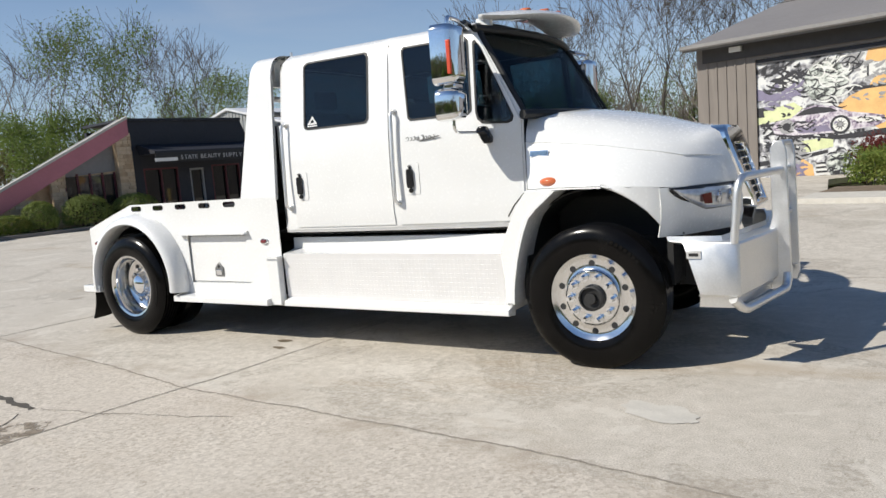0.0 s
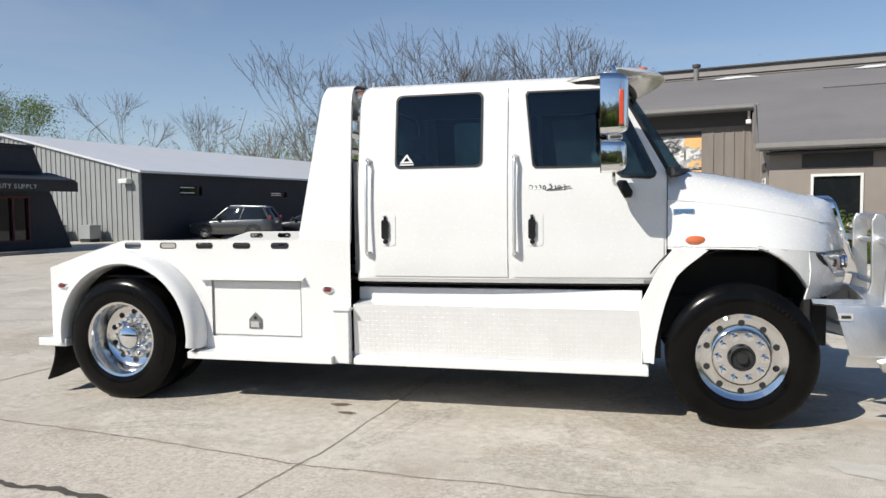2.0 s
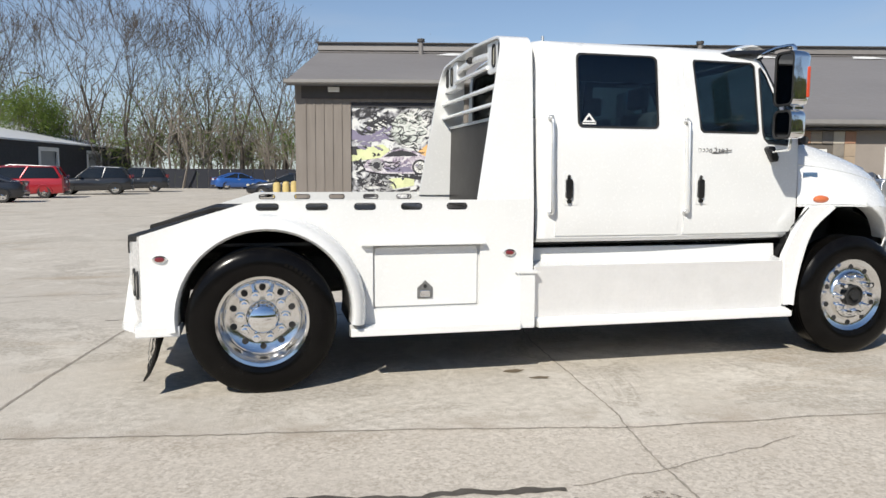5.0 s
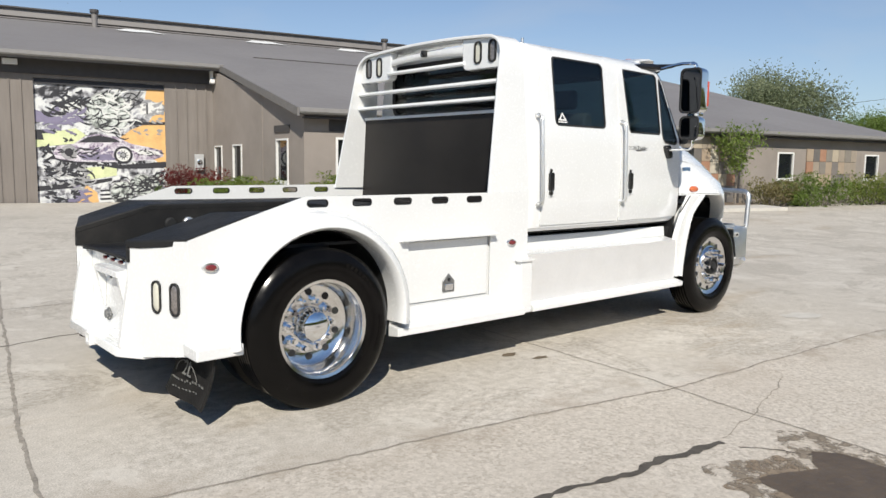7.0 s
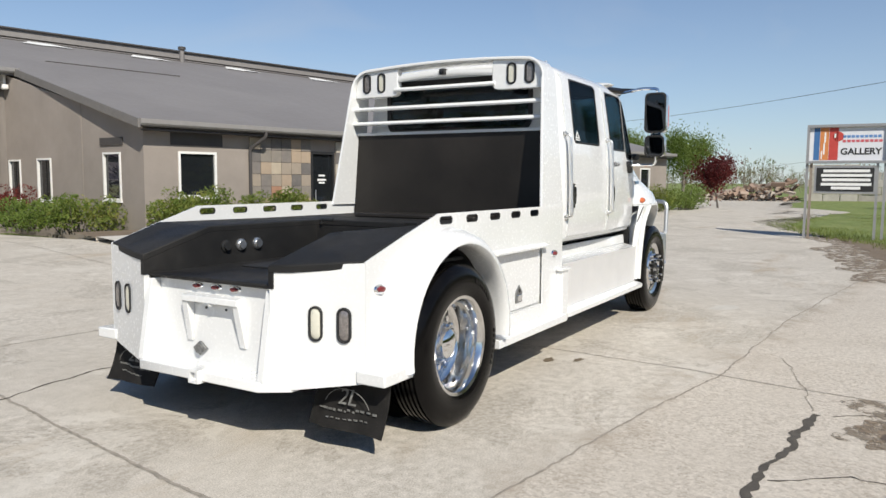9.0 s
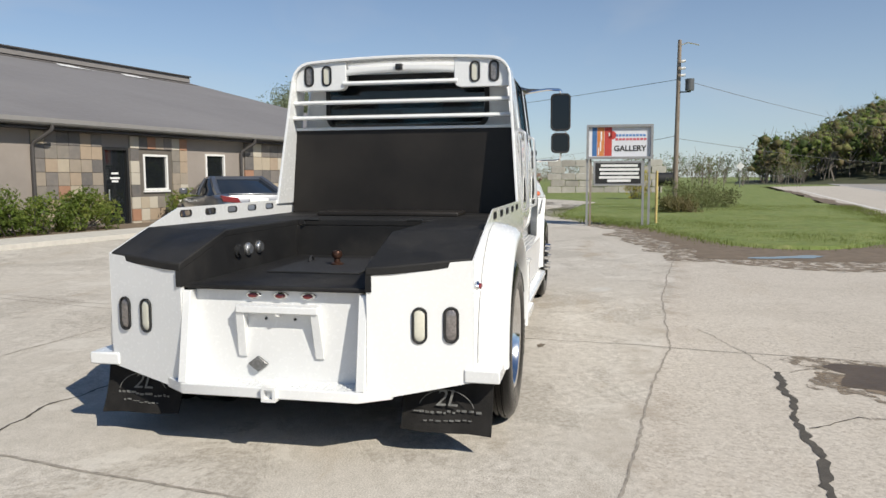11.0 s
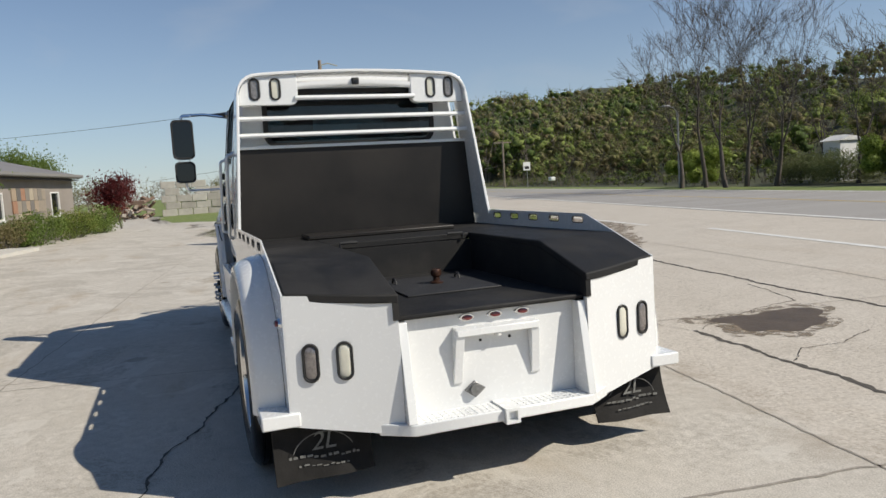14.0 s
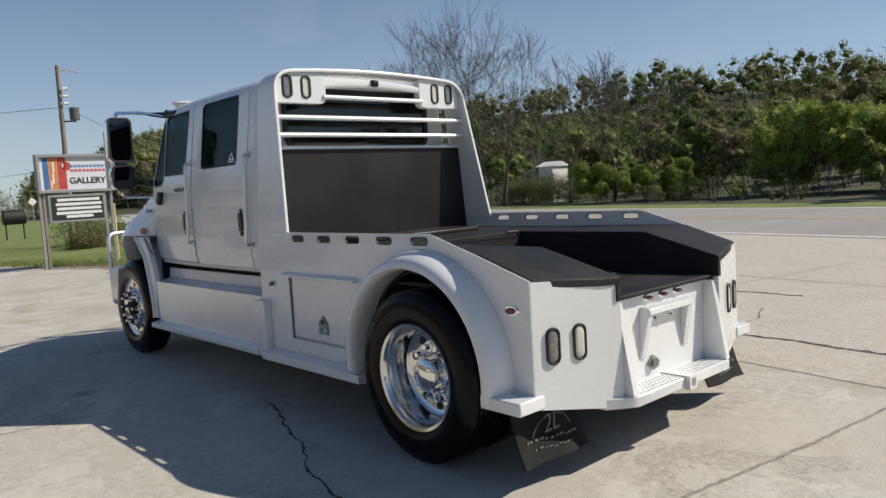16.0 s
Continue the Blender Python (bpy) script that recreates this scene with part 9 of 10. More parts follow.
for k, (az, d, h, mat) in enumerate(((144.6, 50, 10.3, LEAF_SPRING), (147.5, 52, 5.5, LEAF_SPRING), (137.7, 62, 8.2, LEAF_SPRING), (135.4, 66, 9.0, LEAF_SPRING), (110.7, 68, 8.2, LEAF_SPRING), (108, 70, 7.6, LEAF_SPRING), (113, 72, 7.0, LEAF_SPRING), (88.3, 56, 4.0, LEAF_SPRING), (86.3, 58, 3.6, LEAF_SPRING), (150.5, 48, 5.0, LEAF_SPRING), (152.5, 52, 4.5, LEAF_DULL))):
    x, y = polar(az, d, 5.0, -6.0)
    t = tree("fresh green spring tree behind the shops", 140 + k, h * (1.2 if az > 135 else 1), 0.5, 5, 0.18, 6000, 0.1, 0.42, mat, BARK_DARK, 0.2, 0.3, group="green trees behind the shops")
    t.location = (x, y, 0)
# second, farther hill closing the road to the south-east
def far_top(az):
    return float(np.interp(az, [-36, -30, -25, -22, -19, -17, -15, -13, -11], [6.3, 6.4, 6.3, 6.0, 5.4, 4.4, 3.0, 1.6, 0.6]))


def far_hill(az, d):
    k = min(1, max(0, (d - 165) / 110))
    return k * max(0.0, 280 * math.tan(radians(far_top(az))) - 9.5)


grid = [[(*polar(az, d, -4.7, 0), far_hill(az, d) - (0.1 if d < 160 else 0)) for d in range(150, 330, 12)] for az in range(-44, -9, 2)]
part("far_hillside", sheet(grid), bpy.data.materials["woodland_floor"])
tagged(bpy.data.objects["far_hillside"], "farther wooded hillside beyond the road", "hill", kind="structure")
pts = {"dull": [], "spring": [], "dark": []}
for i in range(700):
    az, d = rng.uniform(-40, -11.5), rng.uniform(168, 285)
    x, y = polar(az, d, -4.7, 0)
    pts[rng.choice(["dull", "spring", "dark"], p=[0.45, 0.33, 0.22])].append((x, y, far_hill(az, d) - 0.5, rng.uniform(9.5, 13.0)))
woods("far_hill_woods", "budding brown woods on the farther hill", pts["dull"], 21, LEAF_DULL, 0.3, 85, 1.3, BARK)
woods("far_hill_woods", "fresh green woods on the farther hill", pts["spring"], 22, LEAF_WOOD, 0.3, 85, 1.3, BARK)
woods("far_hill_woods", "dark green woods on the farther hill", pts["dark"], 23, LEAF_DARK, 0.3, 85, 1.3, BARK)

# low far tree line round the horizon to the east
far = []
for i in range(260):
    az, d = rng.uniform(-14, 24), rng.uniform(110, 230)
    x, y = polar(az, d, -4, -2)
    far.append((x, y, -0.2, rng.uniform(2.5, 5.5) * (1.0 + (d - 110) / 240)))
woods("far_woods", "low line of distant shrubs and trees", far[:150], 10, LEAF_DULL, 0.3, 80, 1.6, BARK, 0.4, False)
woods("far_woods", "low line of distant green trees", far[150:], 11, LEAF_DARK, 0.3, 90, 1.5, BARK, 0.4, False)

# grass blades on the lawn near the lot
def grass(name, label, inside, count, height, seed, box_):
    rr = np.random.default_rng(seed)
    x0, x1, y0, y1 = box_
    pts = []
    while len(pts) < count:
        x, y = rr.uniform(x0, x1), rr.uniform(y0, y1)
        if inside(x, y) or inside(x + rr.normal() * 0.22, y + rr.normal() * 0.22):
            pts.append((x, y))
    vs, fs = [], []
    for x, y in pts:
        z = 0.0
        n = ball_noise(x, y, 2.0, 0.8)
        h = height * rr.uniform(0.4, 1.3) * max(0.4, 1 + 1.0 * n)
        a = rr.uniform(0, 2 * math.pi)
        w = 0.008
        dx, dy = math.cos(a) * w, math.sin(a) * w
        lx, ly = rr.normal() * h * 0.4, rr.normal() * h * 0.4
        o = len(vs)
        vs += [(x - dx, y - dy, z), (x + dx, y + dy, z), (x + lx, y + ly, z + 0.05 + h)]
        fs.append((o, o + 1, o + 2))
    ob = mesh_from(name, vs, fs, GRASS)
    return tagged(ob, label, "grass", kind="stuff")


def in_poly(poly):
    def test(x, y):
        c = False
        for (x0, y0), (x1, y1) in zip(poly, poly[1:] + poly[:1]):
            if (y0 > y) != (y1 > y) and x < (x1 - x0) * (y - y0) / (y1 - y0) + x0:
                c = not c
        return c
    return test


grass("grass", "rough grass of the lawn beside the road", in_poly(ISLAND), 60000, 0.05, 1, (9.5, 36, -15, 1.5))
grass("grass", "rough grass before the hedge", in_poly([(16.0, 9.2), (19.5, 8.25), (25.5, 6.65), (34, 7.9), (34, 9.5), (24, 9), (16.2, 10.2)]), 5000, 0.11, 2, (15, 35, 6, 11))

# clipped bushes on the planting bed before the shop
for k, (x, y, size, mat, txt) in enumerate(((-2.0, -1.2, (2.0, 1.3, 1.15), LEAF_WOOD, "rounded dark green bush before the stone pier"), (-3.9, -1.1, (1.9, 1.4, 1.25), LEAF_WOOD, "rounded dark green bush before the shop windows"), (-5.6, -1.1, (1.3, 1.2, 1.15), LEAF_WOOD, "rounded dark green bush before the shop windows"), (-6.7, -1.2, (1.5, 1.0, 0.75), HEDGE, "low yellow-green bush on the planting bed"), (-8.8, -1.4, (1.6, 1.3, 1.5), LEAF_WOOD, "rounded dark green bush at the end of the bed"))):
    b = clipped_bush(txt, 160 + k, size, 4200, mat, 0.045, "bushes before the shop")
    b.matrix_world = SHOP @ Matrix.Translation((x, y, 0.05))

# dry weeds round the foot of the utility pole
for k, (x, y, size) in enumerate(((29.6, -5.6, (4.2, 2.6, 1.35)), (32.5, -7.0, (3.0, 2.2, 1.0)), (27.2, -4.9, (2.2, 1.6, 0.7)))):
    b = bush("dry straw-coloured weeds round the foot of the pole", 190 + k, size, 3200, LEAF_HAZE if k < 2 else LEAF_DULL, 0.06, "weeds", "weeds by the pole", stems=False)
    b.location = (x, y, 0)
b = bush("bright yellow flowering bush by the block wall", 199, (1.8, 1.6, 2.1), 3000, YELLOW_BLOOM, 0.06, "bush")
b.location = (45.0, -4.0, 0.05)

# ---------------------------------------------------------------- parked cars
def car_paint(name, color, metal=0.4):
    m = Mat(name, color, 0.3, metal, 0.5, 0.8)
    m.set("Base Color", m.ramp(m.noise(2, 4), [(0.3, tuple(c * 0.9 for c in color)), (0.7, color)]))
    return m.m


CAR_GLASS = Mat("car_glass", (0.012, 0.015, 0.018), 0.03, 0, 0.6).m
CAR_TYRE = plain("car_tyre", (0.02, 0.02, 0.02), 0.7)


def car(label, category, m, paint, kind="sedan", group="", plate_white=True):
    """A parked car: lofted body with pillars, glasshouse, wheels, lamps. Local x forward."""
    c = empty("car", label, category, m, group)
    L, W, H = {"sedan": (4.55, 1.78, 1.38), "suv": (4.6, 1.86, 1.72), "van": (5.1, 1.98, 1.75)}[kind]
    hl, hw = L / 2, W / 2
    deck = {"sedan": 0.98, "suv": 1.08, "van": 1.1}[kind]
    hoodz = {"sedan": 0.84, "suv": 0.98, "van": 0.98}[kind]
    # lower body sections from tail to nose: x, half width, bottom, belt height
    sec = {"sedan": [(-hl, 0.78, 0.34, 0.80), (-hl + 0.06, 0.9, 0.26, 0.95), (-hl + 0.5, 0.97, 0.22, deck), (-hl + 1.2, 1.0, 0.2, deck - 0.01), (0, 1.0, 0.2, deck - 0.06), (hl - 1.5, 1.0, 0.2, deck - 0.09), (hl - 0.7, 0.96, 0.21, hoodz - 0.03), (hl - 0.15, 0.86, 0.26, 0.7), (hl, 0.72, 0.34, 0.56)],
           "suv": [(-hl, 0.82, 0.4, 0.95), (-hl + 0.06, 0.93, 0.32, 1.08), (-hl + 0.5, 0.98, 0.28, deck), (0, 1.0, 0.26, deck - 0.04), (hl - 1.5, 1.0, 0.26, deck - 0.07), (hl - 0.6, 0.97, 0.28, hoodz - 0.03), (hl - 0.12, 0.88, 0.32, 0.85), (hl, 0.76, 0.4, 0.65)],
           "van": [(-hl, 0.84, 0.36, 1.0), (-hl + 0.06, 0.95, 0.28, 1.1), (-hl + 0.6, 0.99, 0.25, deck), (0, 1.0, 0.24, deck - 0.04), (hl - 1.5, 1.0, 0.24, deck - 0.08), (hl - 0.6, 0.97, 0.26, hoodz - 0.03), (hl - 0.12, 0.88, 0.3, 0.8), (hl, 0.76, 0.38, 0.6)]}[kind]
    rows = []
    for x, w, b, t in sec:
        k = w * hw
        half = [(k * 0.9, b), (k * 0.985, b + 0.1), (k, (b + t) / 2), (k * 0.985, t - 0.08), (k * 0.93, t - 0.01), (k * 0.6, t + 0.02), (0, t + 0.03)]
        rows.append([(x, y, z) for y, z in half] + [(x, -y, z) for y, z in half[-2::-1]])
    bm = sheet(rows)
    n = len(rows[0])
    bm.verts.ensure_lookup_table()
    bm.faces.new(bm.verts[:n])
    bm.faces.new(bm.verts[-n:])
    body = part("body", bm, paint, c, smooth=55)
    # glasshouse: base outline at the belt, smaller roof outline
    gl = {"sedan": (-hl + 0.55, hl - 1.4, -hl + 1.6, hl - 2.3), "suv": (-hl + 0.12, hl - 1.35, -hl + 0.5, hl - 2.1), "van": (-hl + 0.1, hl - 1.05, -hl + 0.45, hl - 2.1)}[kind]
    b0, b1, r0, r1 = gl
    zb, zr = deck - 0.03, H - 0.06
    rings = []
    for t in (0, 0.33, 0.66, 1.0):
        xa, xb = b0 + (r0 - b0) * t, b1 + (r1 - b1) * t
        w = hw * (0.93 - 0.2 * t ** 1.3)
        z = zb + (zr - zb) * t
        rings.append([(xa, -w * 0.86, z), (xa + 0.15, -w, z), ((xa + xb) / 2, -w * 1.01, z), (xb - 0.2, -w, z), (xb, -w * 0.8, z), (xb + 0.06, 0, z), (xb, w * 0.8, z), (xb - 0.2, w, z), ((xa + xb) / 2, w * 1.01, z), (xa + 0.15, w, z), (xa, w * 0.86, z), (xa - 0.04, 0, z)])
    bm = bmesh.new()
    vs = [[bm.verts.new(p) for p in r] for r in rings]
    for a, b in zip(vs, vs[1:]):
        for i in range(12):
            bm.faces.new((a[i], a[(i + 1) % 12], b[(i + 1) % 12], b[i]))
    part("glasshouse", bm, CAR_GLASS, c, "dark car windows", smooth=60)
    bm = bmesh.new()
    lo = [bm.verts.new((x + (0.05 if x < (r0 + r1) / 2 else -0.05) * -1, y * 1.03, z - 0.03)) for x, y, z in rings[3]]
    hi = [bm.verts.new((x * 0.97 + 0.03 * (r0 + r1) / 2, y * 0.88, z + 0.055)) for x, y, z in rings[3]]
    bm.faces.new(hi)
    bm.faces.new(lo[::-1])
    for i in range(12):
        bm.faces.new((lo[i], lo[(i + 1) % 12], hi[(i + 1) % 12], hi[i]))
    part("roof", bm, paint, c, smooth=60)
    for i in (0, 2, 4, 6, 8, 10):
        part("pillar", tube([rings[k][i] for k in range(4)], 0.035 if i not in (0, 10) else 0.07, 6), paint, c)
    if kind != "sedan":
        for s in (-1, 1):
            part("roof_rail", tube([(r0 + 0.2, s * hw * 0.66, H - 0.02), (0, s * hw * 0.68, H + 0.05), (r1 - 0.2, s * hw * 0.66, H - 0.02)], 0.022, 6), BRUSHED, c)
    for x in (-hl + (0.86 if kind == "sedan" else 0.95), hl - 0.92):
        for s in (-1, 1):
            R = {"sedan": 0.32, "suv": 0.36, "van": 0.34}[kind]
            w = part("wheel", lathe([(R * 0.62, -0.1), (R * 0.9, -0.11), (R, -0.07), (R, 0.07), (R * 0.9, 0.11), (R * 0.62, 0.1)], 28, caps=False), CAR_TYRE, c)
            w.location = (x, s * (hw - 0.12), R)
            rim = part("rim", lathe([(R * 0.64, s * 0.09), (R * 0.6, s * 0.07), (R * 0.3, s * 0.085), (R * 0.16, s * 0.1), (0, s * 0.1)], 24), ALLOY, w)
            for k in range(5):
                a = 2 * math.pi * (k + 0.5) / 5
                part("rim_gap", prism(circle(R * 0.42 * math.cos(a), R * 0.42 * math.sin(a), R * 0.1, 8), "y", s * 0.07, s * 0.092), BLACK, rim)
            part("wheel_arch", tube([(x + (R + 0.05) * math.cos(radians(a)), s * (hw * 0.985), R + (R + 0.05) * math.sin(radians(a))) for a in range(-5, 190, 15)], 0.035, 6), BLACK if kind == "suv" else paint, c)
    for s in (-1, 1):
        part("tail_lamp", prism([(s * hw * 0.42, 0.80 if kind == "sedan" else 0.95), (s * hw * 0.86, 0.84 if kind == "sedan" else 1.0), (s * hw * 0.9, 0.98 if kind == "sedan" else 1.25), (s * hw * 0.5, 0.92 if kind == "sedan" else 1.1)], "x", -hl - 0.012, -hl + 0.12), RED_LENS, c, "red tail lamp", bevel=0.02)
        part("head_lamp", prism([(s * hw * 0.45, 0.62), (s * hw * 0.82, 0.66), (s * hw * 0.86, 0.78), (s * hw * 0.5, 0.72)], "x", hl - 0.2, hl - 0.03), CLEAR_LENS, c, bevel=0.02)
        part("door_mirror", box(hl - 1.75, hl - 1.6, min(s * hw * 0.98, s * (hw + 0.16)), max(s * hw * 0.98, s * (hw + 0.16)), deck - 0.02, deck + 0.12), paint, c, bevel=0.03)
        for x in (-0.35, 0.75):
            part("door_handle", box(x - 0.1, x + 0.1, min(s * hw * 0.98, s * (hw + 0.02)), max(s * hw * 0.98, s * (hw + 0.02)), deck - 0.17, deck - 0.14), SILVER_TRIM, c)
    part("rear_bumper", box(-hl - 0.03, -hl + 0.2, -hw * 0.84, hw * 0.84, 0.36, 0.56), paint, c, bevel=0.05)
    part("bumper_insert", box(-hl - 0.04, -hl, -hw * 0.5, hw * 0.5, 0.28, 0.38), BLACK, c, bevel=0.02)
    part("number_plate", box(-hl - 0.022, -hl - 0.008, -0.2, 0.2, 0.78 if kind == "sedan" else 0.82, 0.9 if kind == "sedan" else 0.95), NOTICE, c, "white number plate with plain bars")
    part("front_grille", box(hl - 0.06, hl + 0.01, -0.5, 0.5, 0.45, 0.62), BLACK, c, bevel=0.02)
    if kind == "sedan":
        part("boot_spoiler", box(-hl + 0.04, -hl + 0.16, -hw * 0.7, hw * 0.7, deck - 0.0, deck + 0.03), paint, c, bevel=0.01)
        for s in (-1, 1):
            part("exhaust_tip", box(-hl - 0.05, -hl + 0.05, min(s * 0.42, s * 0.62), max(s * 0.42, s * 0.62), 0.27, 0.33), CHROME, c, bevel=0.02)
    return c


def stand(x, y, heading, z=None):
    return Matrix.Translation((x, y, slope(x, y) if z is None else z)) @ Matrix.Rotation(radians(heading), 4, "Z")


car("silver-grey sedan parked beside the building", "sedan", stand(11.7, 6.95, 43), car_paint("silver_grey_paint", (0.2, 0.205, 0.215), 0.7), "sedan")
car("dark grey estate with silver roof rails parked by the shed", "car", stand(-16.6, 29.4, 186, 0), car_paint("dark_grey_paint", (0.09, 0.094, 0.1), 0.5), "suv", "cars parked by the shed")
car("black sedan parked by the shed", "sedan", stand(-13.6, 32.2, 186, 0), car_paint("black_paint", (0.02, 0.022, 0.028), 0.3), "sedan", "cars parked by the shed")
car("bright red minivan parked by the shed", "minivan", stand(-13.6, 38.2, 184, 0), car_paint("bright_red_paint", (0.4, 0.02, 0.03), 0.3), "van", "cars parked by the shed")
car("black estate parked by the shed", "car", stand(-11.0, 44.5, 184, 0), car_paint("black_grey_paint", (0.03, 0.032, 0.036), 0.4), "suv", "cars parked by the shed")
car("dark estate parked beyond the shed", "car", stand(-9.6, 50.5, 184, 0), bpy.data.materials["black_grey_paint"], "suv", "cars parked by the shed")
car("blue compact car parked far off by the fence", "car", stand(-2.6, 58.5, 20, 0), car_paint("blue_paint", (0.03, 0.12, 0.4), 0.3), "sedan", "cars parked by the shed")
car("dark sedan parked behind the bollards", "sedan", stand(1.0, 36.0, 170, 0.05), bpy.data.materials["black_paint"], "sedan", "cars parked by the shed")

# ---------------------------------------------------------------- gallery sign, poles, wires, road signs, rubble
sign = empty("gallery_sign", "roadside gallery sign with a letter board on grey posts", "sign")
SIGN_A = Vector((18.82, -1.28, 0))
SIGN_B = Vector((18.9, -3.26, 0))
sd = (SIGN_B - SIGN_A)
SIGN = Matrix.Translation(SIGN_A) @ Matrix.Rotation(math.atan2(sd.y, sd.x), 4, "Z")     # local x to the right as seen from the lot
SL = sd.length
GREY_ALU = plain("grey_aluminium_frame", (0.3, 0.3, 0.3), 0.5, 0.4)


def sg(bm):
    return place(bm, SIGN)


part("frame", sg(plate(rounded(0, SL, 2.06, 3.1, 0.01, 1), [rounded(0.07, SL - 0.07, 2.13, 3.03, 0.01, 1)], "y", -0.12, 0.12)), GREY_ALU, sign, "grey sign frame", smooth=0)
face = part("face", sg(box(0.05, SL - 0.05, -0.03, 0.03, 2.11, 3.05)), plain("white_sign_face", (0.62, 0.63, 0.66), 0.5, vary=0.05), sign, "white sign face")
for x0, x1, col in ((0.17, 0.31, (0.04, 0.13, 0.3)), (0.32, 0.53, (0.55, 0.2, 0.06)), (0.54, 0.76, (0.45, 0.05, 0.04))):
    part("logo_stripe", sg(box(x0, x1, -0.034, -0.031, 2.15, 3.02)), plain("sign_stripe", col, 0.6), face, smooth=0)
part("logo_bowl", sg(prism(circle(0.76, 2.78, 0.13, 20), "y", -0.034, -0.0312)), bpy.data.materials["sign_stripe.002"], face, smooth=0)
for x0, x1, z0, z1 in ((0.40, 0.44, 2.3, 2.6), (0.42, 0.46, 2.62, 2.9), (0.66, 0.70, 2.75, 2.86), (0.35, 0.38, 2.18, 2.4)):
    part("logo_mark", sg(box(x0, x1, -0.0355, -0.0345, z0, z1)), NOTICE, face, smooth=0)
for z, w, col in ((2.74, 0.92, (0.1, 0.22, 0.45)), (2.62, 0.95, (0.5, 0.1, 0.12))):
    for k in range(9):
        x = 0.86 + k * w / 9
        part("small_bar", sg(box(x, x + w / 9 * 0.8, -0.034, -0.031, z, z + 0.07)), plain("sign_small", col, 0.6) if k == 0 else bpy.data.materials[[m.name for m in bpy.data.materials if m.name.startswith("sign_small")][-1]], face, smooth=0)
cu = bpy.data.curves.new("gallery_text", "FONT")
cu.body, cu.size, cu.extrude, cu.offset = "GALLERY", 0.235, 0.003, 0.006
tmp = new("text_tmp", cu)
me = bpy.data.meshes.new_from_object(tmp.evaluated_get(bpy.context.evaluated_depsgraph_get()))
bpy.data.objects.remove(tmp)
me.materials.append(BLACK)
ob = new("gallery_lettering", me)
ob.matrix_world = SIGN @ Matrix.Translation((0.82, -0.034, 2.3)) @ Matrix.Rotation(radians(90), 4, "X")
ob.parent = face
ob.matrix_parent_inverse = Matrix()
board2 = part("letter_board", sg(box(0.22, SL - 0.28, -0.08, 0.08, 1.25, 2.0)), GREY_ALU, sign, "dark letter board with white lines", smooth=0)
part("board_face", sg(box(0.28, SL - 0.34, -0.09, -0.081, 1.31, 1.94)), BLACK, board2, smooth=0)
for k, z in enumerate((1.82, 1.7, 1.58, 1.46, 1.36)):
    w = (1.1, 1.2, 1.15, 1.2, 0.7)[k]
    part("line", sg(box(SL / 2 - w / 2, SL / 2 + w / 2, -0.095, -0.091, z, z + 0.075)), NOTICE, board2, smooth=0)
for x in (0.0, SL - 0.3, SL - 0.12, 0.1):
    part("post", sg(box(x, x + 0.065, -0.035, 0.035, -0.2, 2.1)), GREY_ALU if x != 0.1 else WOOD_POST, sign, smooth=0)
y_post = empty("yellow_marker", "faded yellow marker post behind the sign", "marker post")
part("post", rod((19.6, -3.45, 0), (19.6, -3.45, 1.7), 0.04), YELLOW, y_post)
cart = empty("barbecue_drum", "black drum on legs behind the sign", "drum")
part("drum", rod((44.5, -6.4, 1.35), (44.5, -5.3, 1.35), 0.42, 18), BLACK, cart)
for y in (-6.3, -5.4):
    part("leg", rod((44.5, y, 0), (44.5, y, 1.0), 0.04), BLACK, cart)

pole = empty("utility_pole", "tall grey utility pole with a transformer and light arm", "utility pole")
PX, PY = 29.77, -4.95
part("pole", rod((PX, PY, -0.3), (PX + 0.05, PY - 0.05, 7.45), 0.115, 14, 0.08), WOOD_POST, pole)
part("transformer", rod((PX - 0.1, PY - 0.5, 5.25), (PX - 0.1, PY - 0.5, 5.75), 0.19, 16), plain("dark_grey_transformer", (0.09, 0.095, 0.1), 0.5), pole)
part("transformer_arm", rod((PX, PY, 5.2), (PX - 0.1, PY - 0.55, 5.2), 0.03), DARK_METAL, pole)
part("light_arm", tube([(PX, PY, 7.2), (PX, PY - 0.4, 7.32), (PX, PY - 0.85, 7.2)], 0.03, 6), BRUSHED, pole)
for z in (5.9, 6.2, 6.5):
    part("insulator", rod((PX - 0.12, PY - 0.12, z), (PX - 0.12, PY - 0.3, z + 0.02), 0.06, 8), WHITE_TRIM, pole)
WIRE = plain("grey_wire", (0.12, 0.12, 0.12), 0.6)
for a, b, sag in (((PX, PY - 0.3, 5.7), (110.0, -49.5, 7.3), 0.8), ((PX, PY, 5.75), (60, 30, 6.5), 0.6), ((PX, PY, 3.3), (120, 20, 4.2), 0.6), ((PX, PY, 3.2), (110, -49, 3.6), 0.7)):
    pts = [Vector(a).lerp(Vector(b), k / 16) - Vector((0, 0, sag * 4 * (k / 16) * (1 - k / 16))) for k in range(17)]
    w = empty("overhead_wire", "thin overhead wire from the utility pole", "wire", group="overhead wires")
    part("wire", tube(pts, 0.012, 4), WIRE, w)
for x, y, h in ((110.0, -50.0, 7.7), (153, -59, 10.5), (170, -62.5, 11.2)):
    p2 = empty("utility_pole", "distant grey utility pole with a crossarm", "utility pole", group="distant poles")
    part("pole", rod((x, y, -0.5), (x, y, h), 0.17, 8), WOOD_POST, p2)
    part("crossarm", box(x - 0.06, x + 0.06, y - 1.6, y + 1.6, h - 0.3, h - 0.12), WOOD_POST, p2)
rs = empty("road_sign", "small white road sign on a post", "road sign")
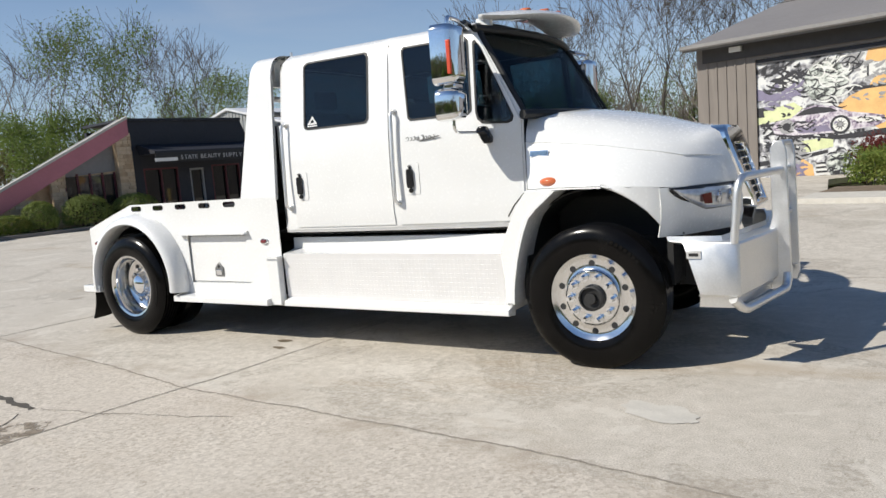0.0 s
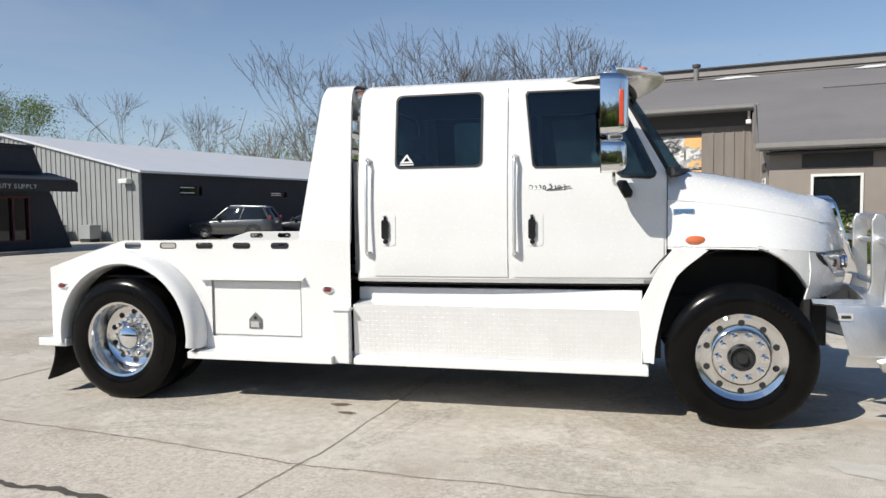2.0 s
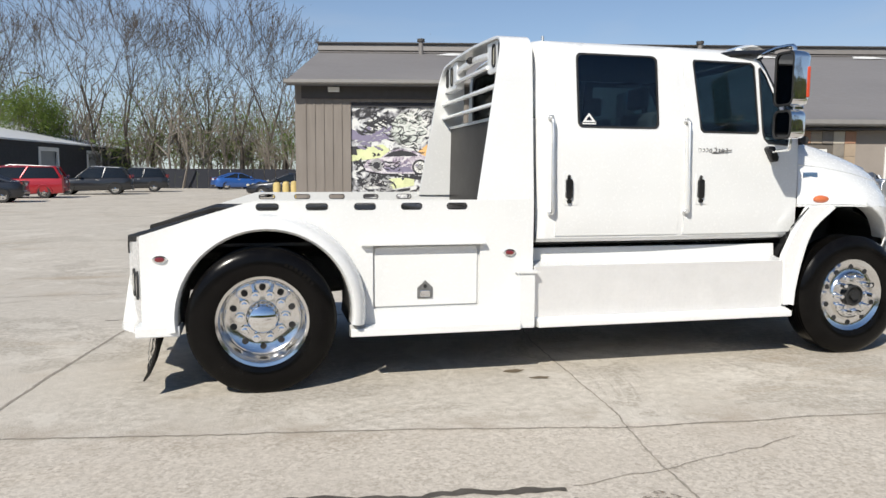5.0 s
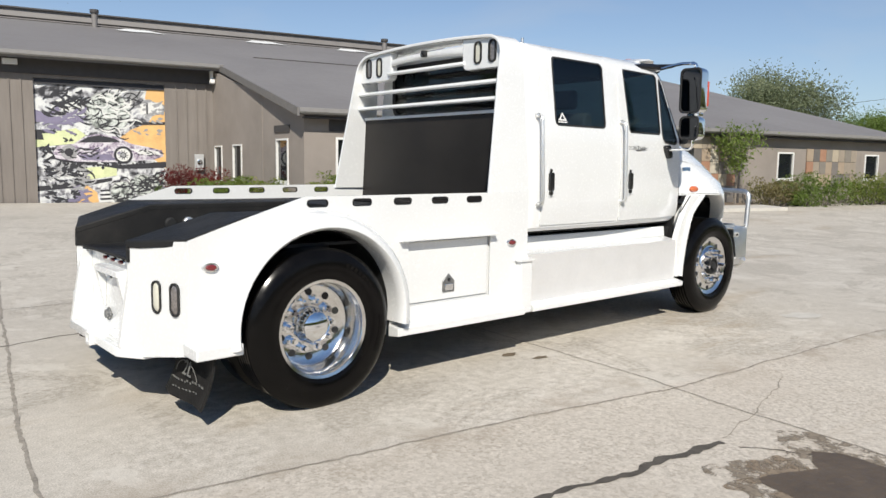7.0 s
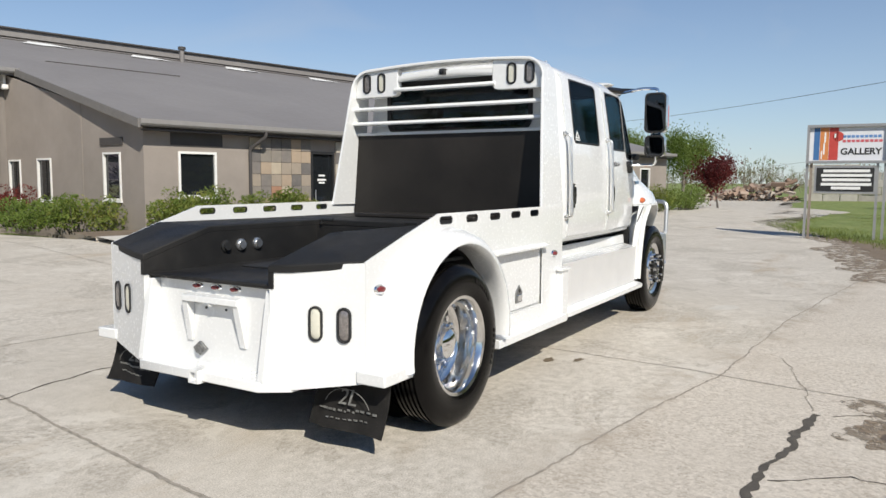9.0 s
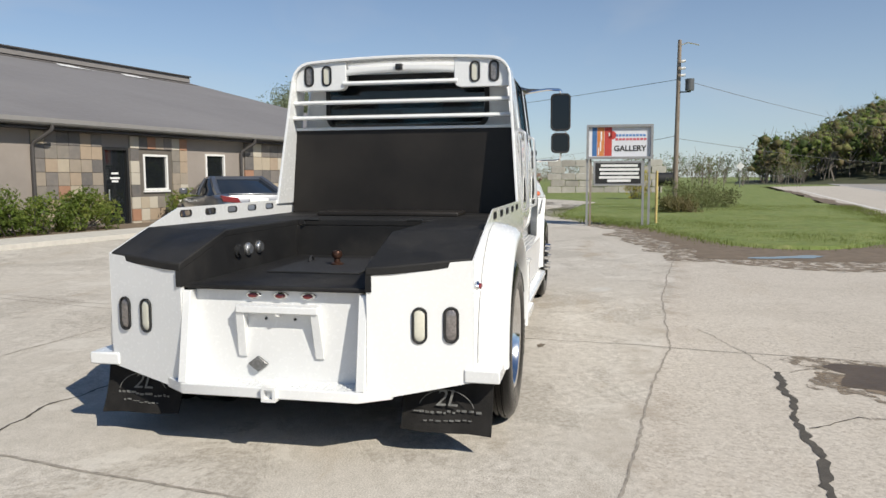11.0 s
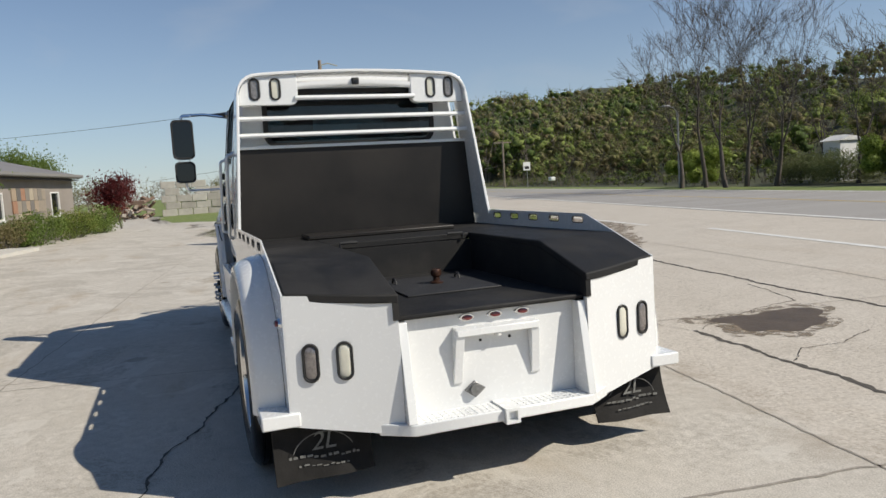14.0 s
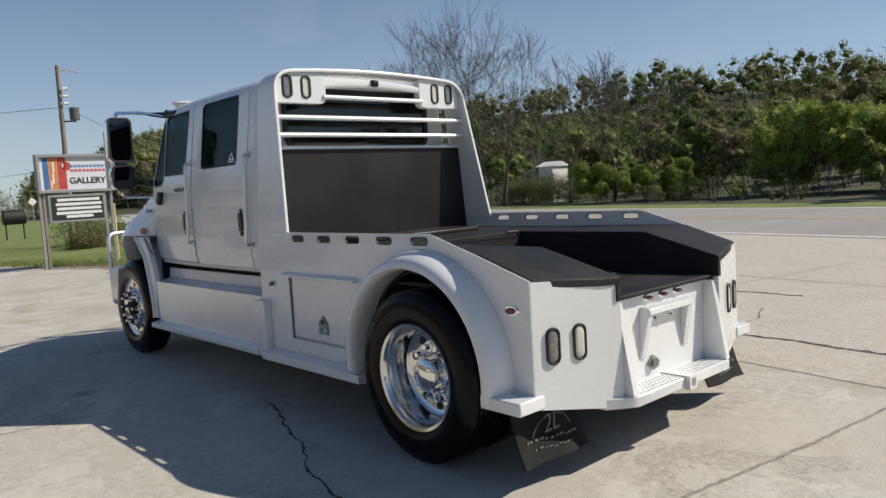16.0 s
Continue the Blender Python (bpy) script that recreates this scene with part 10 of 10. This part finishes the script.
part("post", rod((93.6, -46.3, -0.3), (93.6, -46.3, 3.4), 0.05, 8), GREY_ALU, rs)
part("plate", box(93.5, 93.54, -46.8, -45.7, 2.5, 3.7), NOTICE, rs)
part("bars", box(93.48, 93.5, -46.6, -45.9, 2.7, 3.1), BLACK, rs)
ds = empty("road_sign", "pale diamond road sign by the bend", "road sign")
part("post", rod((110, -21.5, -0.3), (110, -21.5, 2.9), 0.06, 8), GREY_ALU, ds)
part("plate", place(box(-0.02, 0.02, -0.42, 0.42, -0.42, 0.42), Matrix.Translation((109.9, -21.5, 3.0)) @ Matrix.Rotation(radians(45), 4, "X")), NOTICE, ds)
mb = empty("mailbox", "white mailbox on a post beside the road", "mailbox")
part("post", rod((82.15, -44.2, -0.3), (82.15, -44.2, 0.9), 0.06, 8), WOOD_POST, mb)
part("box", box(81.7, 82.5, -44.55, -43.85, 0.85, 1.35), NOTICE, mb, bevel=0.1)
wh = empty("white_shed", "small white shed half hidden in the woods", "shed")
part("walls", box(33.2, 34.6, -41.6, -39.8, 0.0, 2.75), WHITE_TRIM, wh, smooth=0)
part("roof", prism([(-41.8, 2.72), (-40.7, 3.1), (-39.6, 2.72)], "x", 33.05, 34.75), WHITE_TRIM, wh, smooth=0)
sl = empty("street_light", "grey street light with a curved arm beside the road", "street lamp")
part("pole", rod((45.3, -36.2, 0), (45.3, -36.2, 6.0), 0.08, 8), GREY_ALU, sl)
part("arm", tube([(45.3, -36.2, 5.9), (45.0, -35.6, 6.3), (44.6, -34.6, 6.4)], 0.05, 6), GREY_ALU, sl)
part("head", box(44.4, 44.7, -34.9, -34.3, 6.32, 6.45), GREY_ALU, sl, bevel=0.04)

# block wall and rubble at the end of the drive
wall = empty("block_wall", "broken wall of pale concrete blocks at the end of the drive", "wall")
BLOCK = bpy.data.meshes.new("block")
bm = box(-0.5, 0.5, -0.5, 0.5, -0.5, 0.5)
bmesh.ops.bevel(bm, geom=bm.edges[:], offset=0.04, segments=1, affect="EDGES")
bm.to_mesh(BLOCK)
bm.free()
BLK = Mat("pale_concrete_blocks", (0.4, 0.38, 0.34), 0.9)
BLK.set("Base Color", BLK.mix(0.4, BLK.ramp(BLK.random(), [(0, (0.28, 0.26, 0.23)), (0.5, (0.42, 0.39, 0.35)), (1, (0.5, 0.47, 0.42))]), BLK.ramp(BLK.noise(2, 5), [(0.3, (0.25, 0.23, 0.2)), (0.7, (0.5, 0.47, 0.42))])))
BLOCK.materials.append(BLK.m)
rr = random.Random(21)
WA, WB = Vector((66, 3.2, 0)), Vector((66, -7.2, 0))
for j in range(5):
    n = 8
    for i in range(n):
        if j == 4 and 2 < i < 7 or (j == 3 and i in (1,)):
            continue
        p = WA.lerp(WB, (i + 0.5 + (0.25 if j % 2 else 0)) / n)
        b = new("block", BLOCK)
        b.matrix_world = Matrix.Translation((p.x + rr.uniform(-0.05, 0.05), p.y, 0.3 + 0.62 * j)) @ Matrix.Rotation(rr.uniform(-0.02, 0.02), 4, "Z") @ Matrix.Diagonal((0.6, 1.26, 0.6, 1))
        b.parent = wall
rub = empty("rubble_heap", "heap of broken timber and rubble beside the block wall", "rubble", kind="stuff")
bm = bmesh.new()
for k in range(240):
    w, d, h = rr.uniform(0.1, 1.2), rr.uniform(0.08, 0.35), rr.uniform(0.06, 0.3)
    t = rr.random()
    own = box(-w / 2, w / 2, -d / 2, d / 2, -h / 2, h / 2)
    place(own, Matrix.Translation((65 + rr.uniform(-2, 2), 4.0 + t * 7.5, max(0.1, (1.9 - 1.5 * t) * rr.random()))) @ Euler((rr.uniform(-0.5, 0.5), rr.uniform(-0.5, 0.5), rr.uniform(0, 3))).to_matrix().to_4x4())
    merge(bm, own)
RUB = Mat("rubble_mix", (0.25, 0.2, 0.16), 0.9)
RUB.set("Base Color", RUB.ramp(RUB.island(), [(0, (0.16, 0.1, 0.07)), (0.5, (0.28, 0.2, 0.15)), (1, (0.42, 0.38, 0.33))]))
part("rubble", bm, RUB.m, rub, smooth=0)
# sidewalk before the gallery
walk_way = empty("sidewalk", "narrow pale concrete sidewalk along the gallery", "sidewalk", kind="structure")
bm = bmesh.new()
n = 24
rows = []
for k in range(n + 1):
    u = -2.2 + 17.0 * k / n
    r = []
    for v, dz in ((-2.35, -0.05), (-2.35, 0.1), (-1.35, 0.11), (-1.35, -0.05)):
        p = uv(u, v)
        r.append((p.x, p.y, slope(p.x, p.y) + dz))
    rows.append(r)
part("paving", sheet(rows, bm), PALE, walk_way, smooth=0)
bed = empty("planting_bed", "mulched planting bed along the wall", "planting bed", kind="structure")
bm = bmesh.new()
rows = []
for k in range(n + 1):
    u = -2.2 + 17.0 * k / n
    rows.append([(*uv(u, v)[:2], slope(*uv(u, v)[:2]) + dz) for v, dz in ((-1.36, 0.02), (-1.3, 0.1), (-0.02, 0.12))])
part("soil", sheet(rows, bm), DIRT, bed, smooth=0)
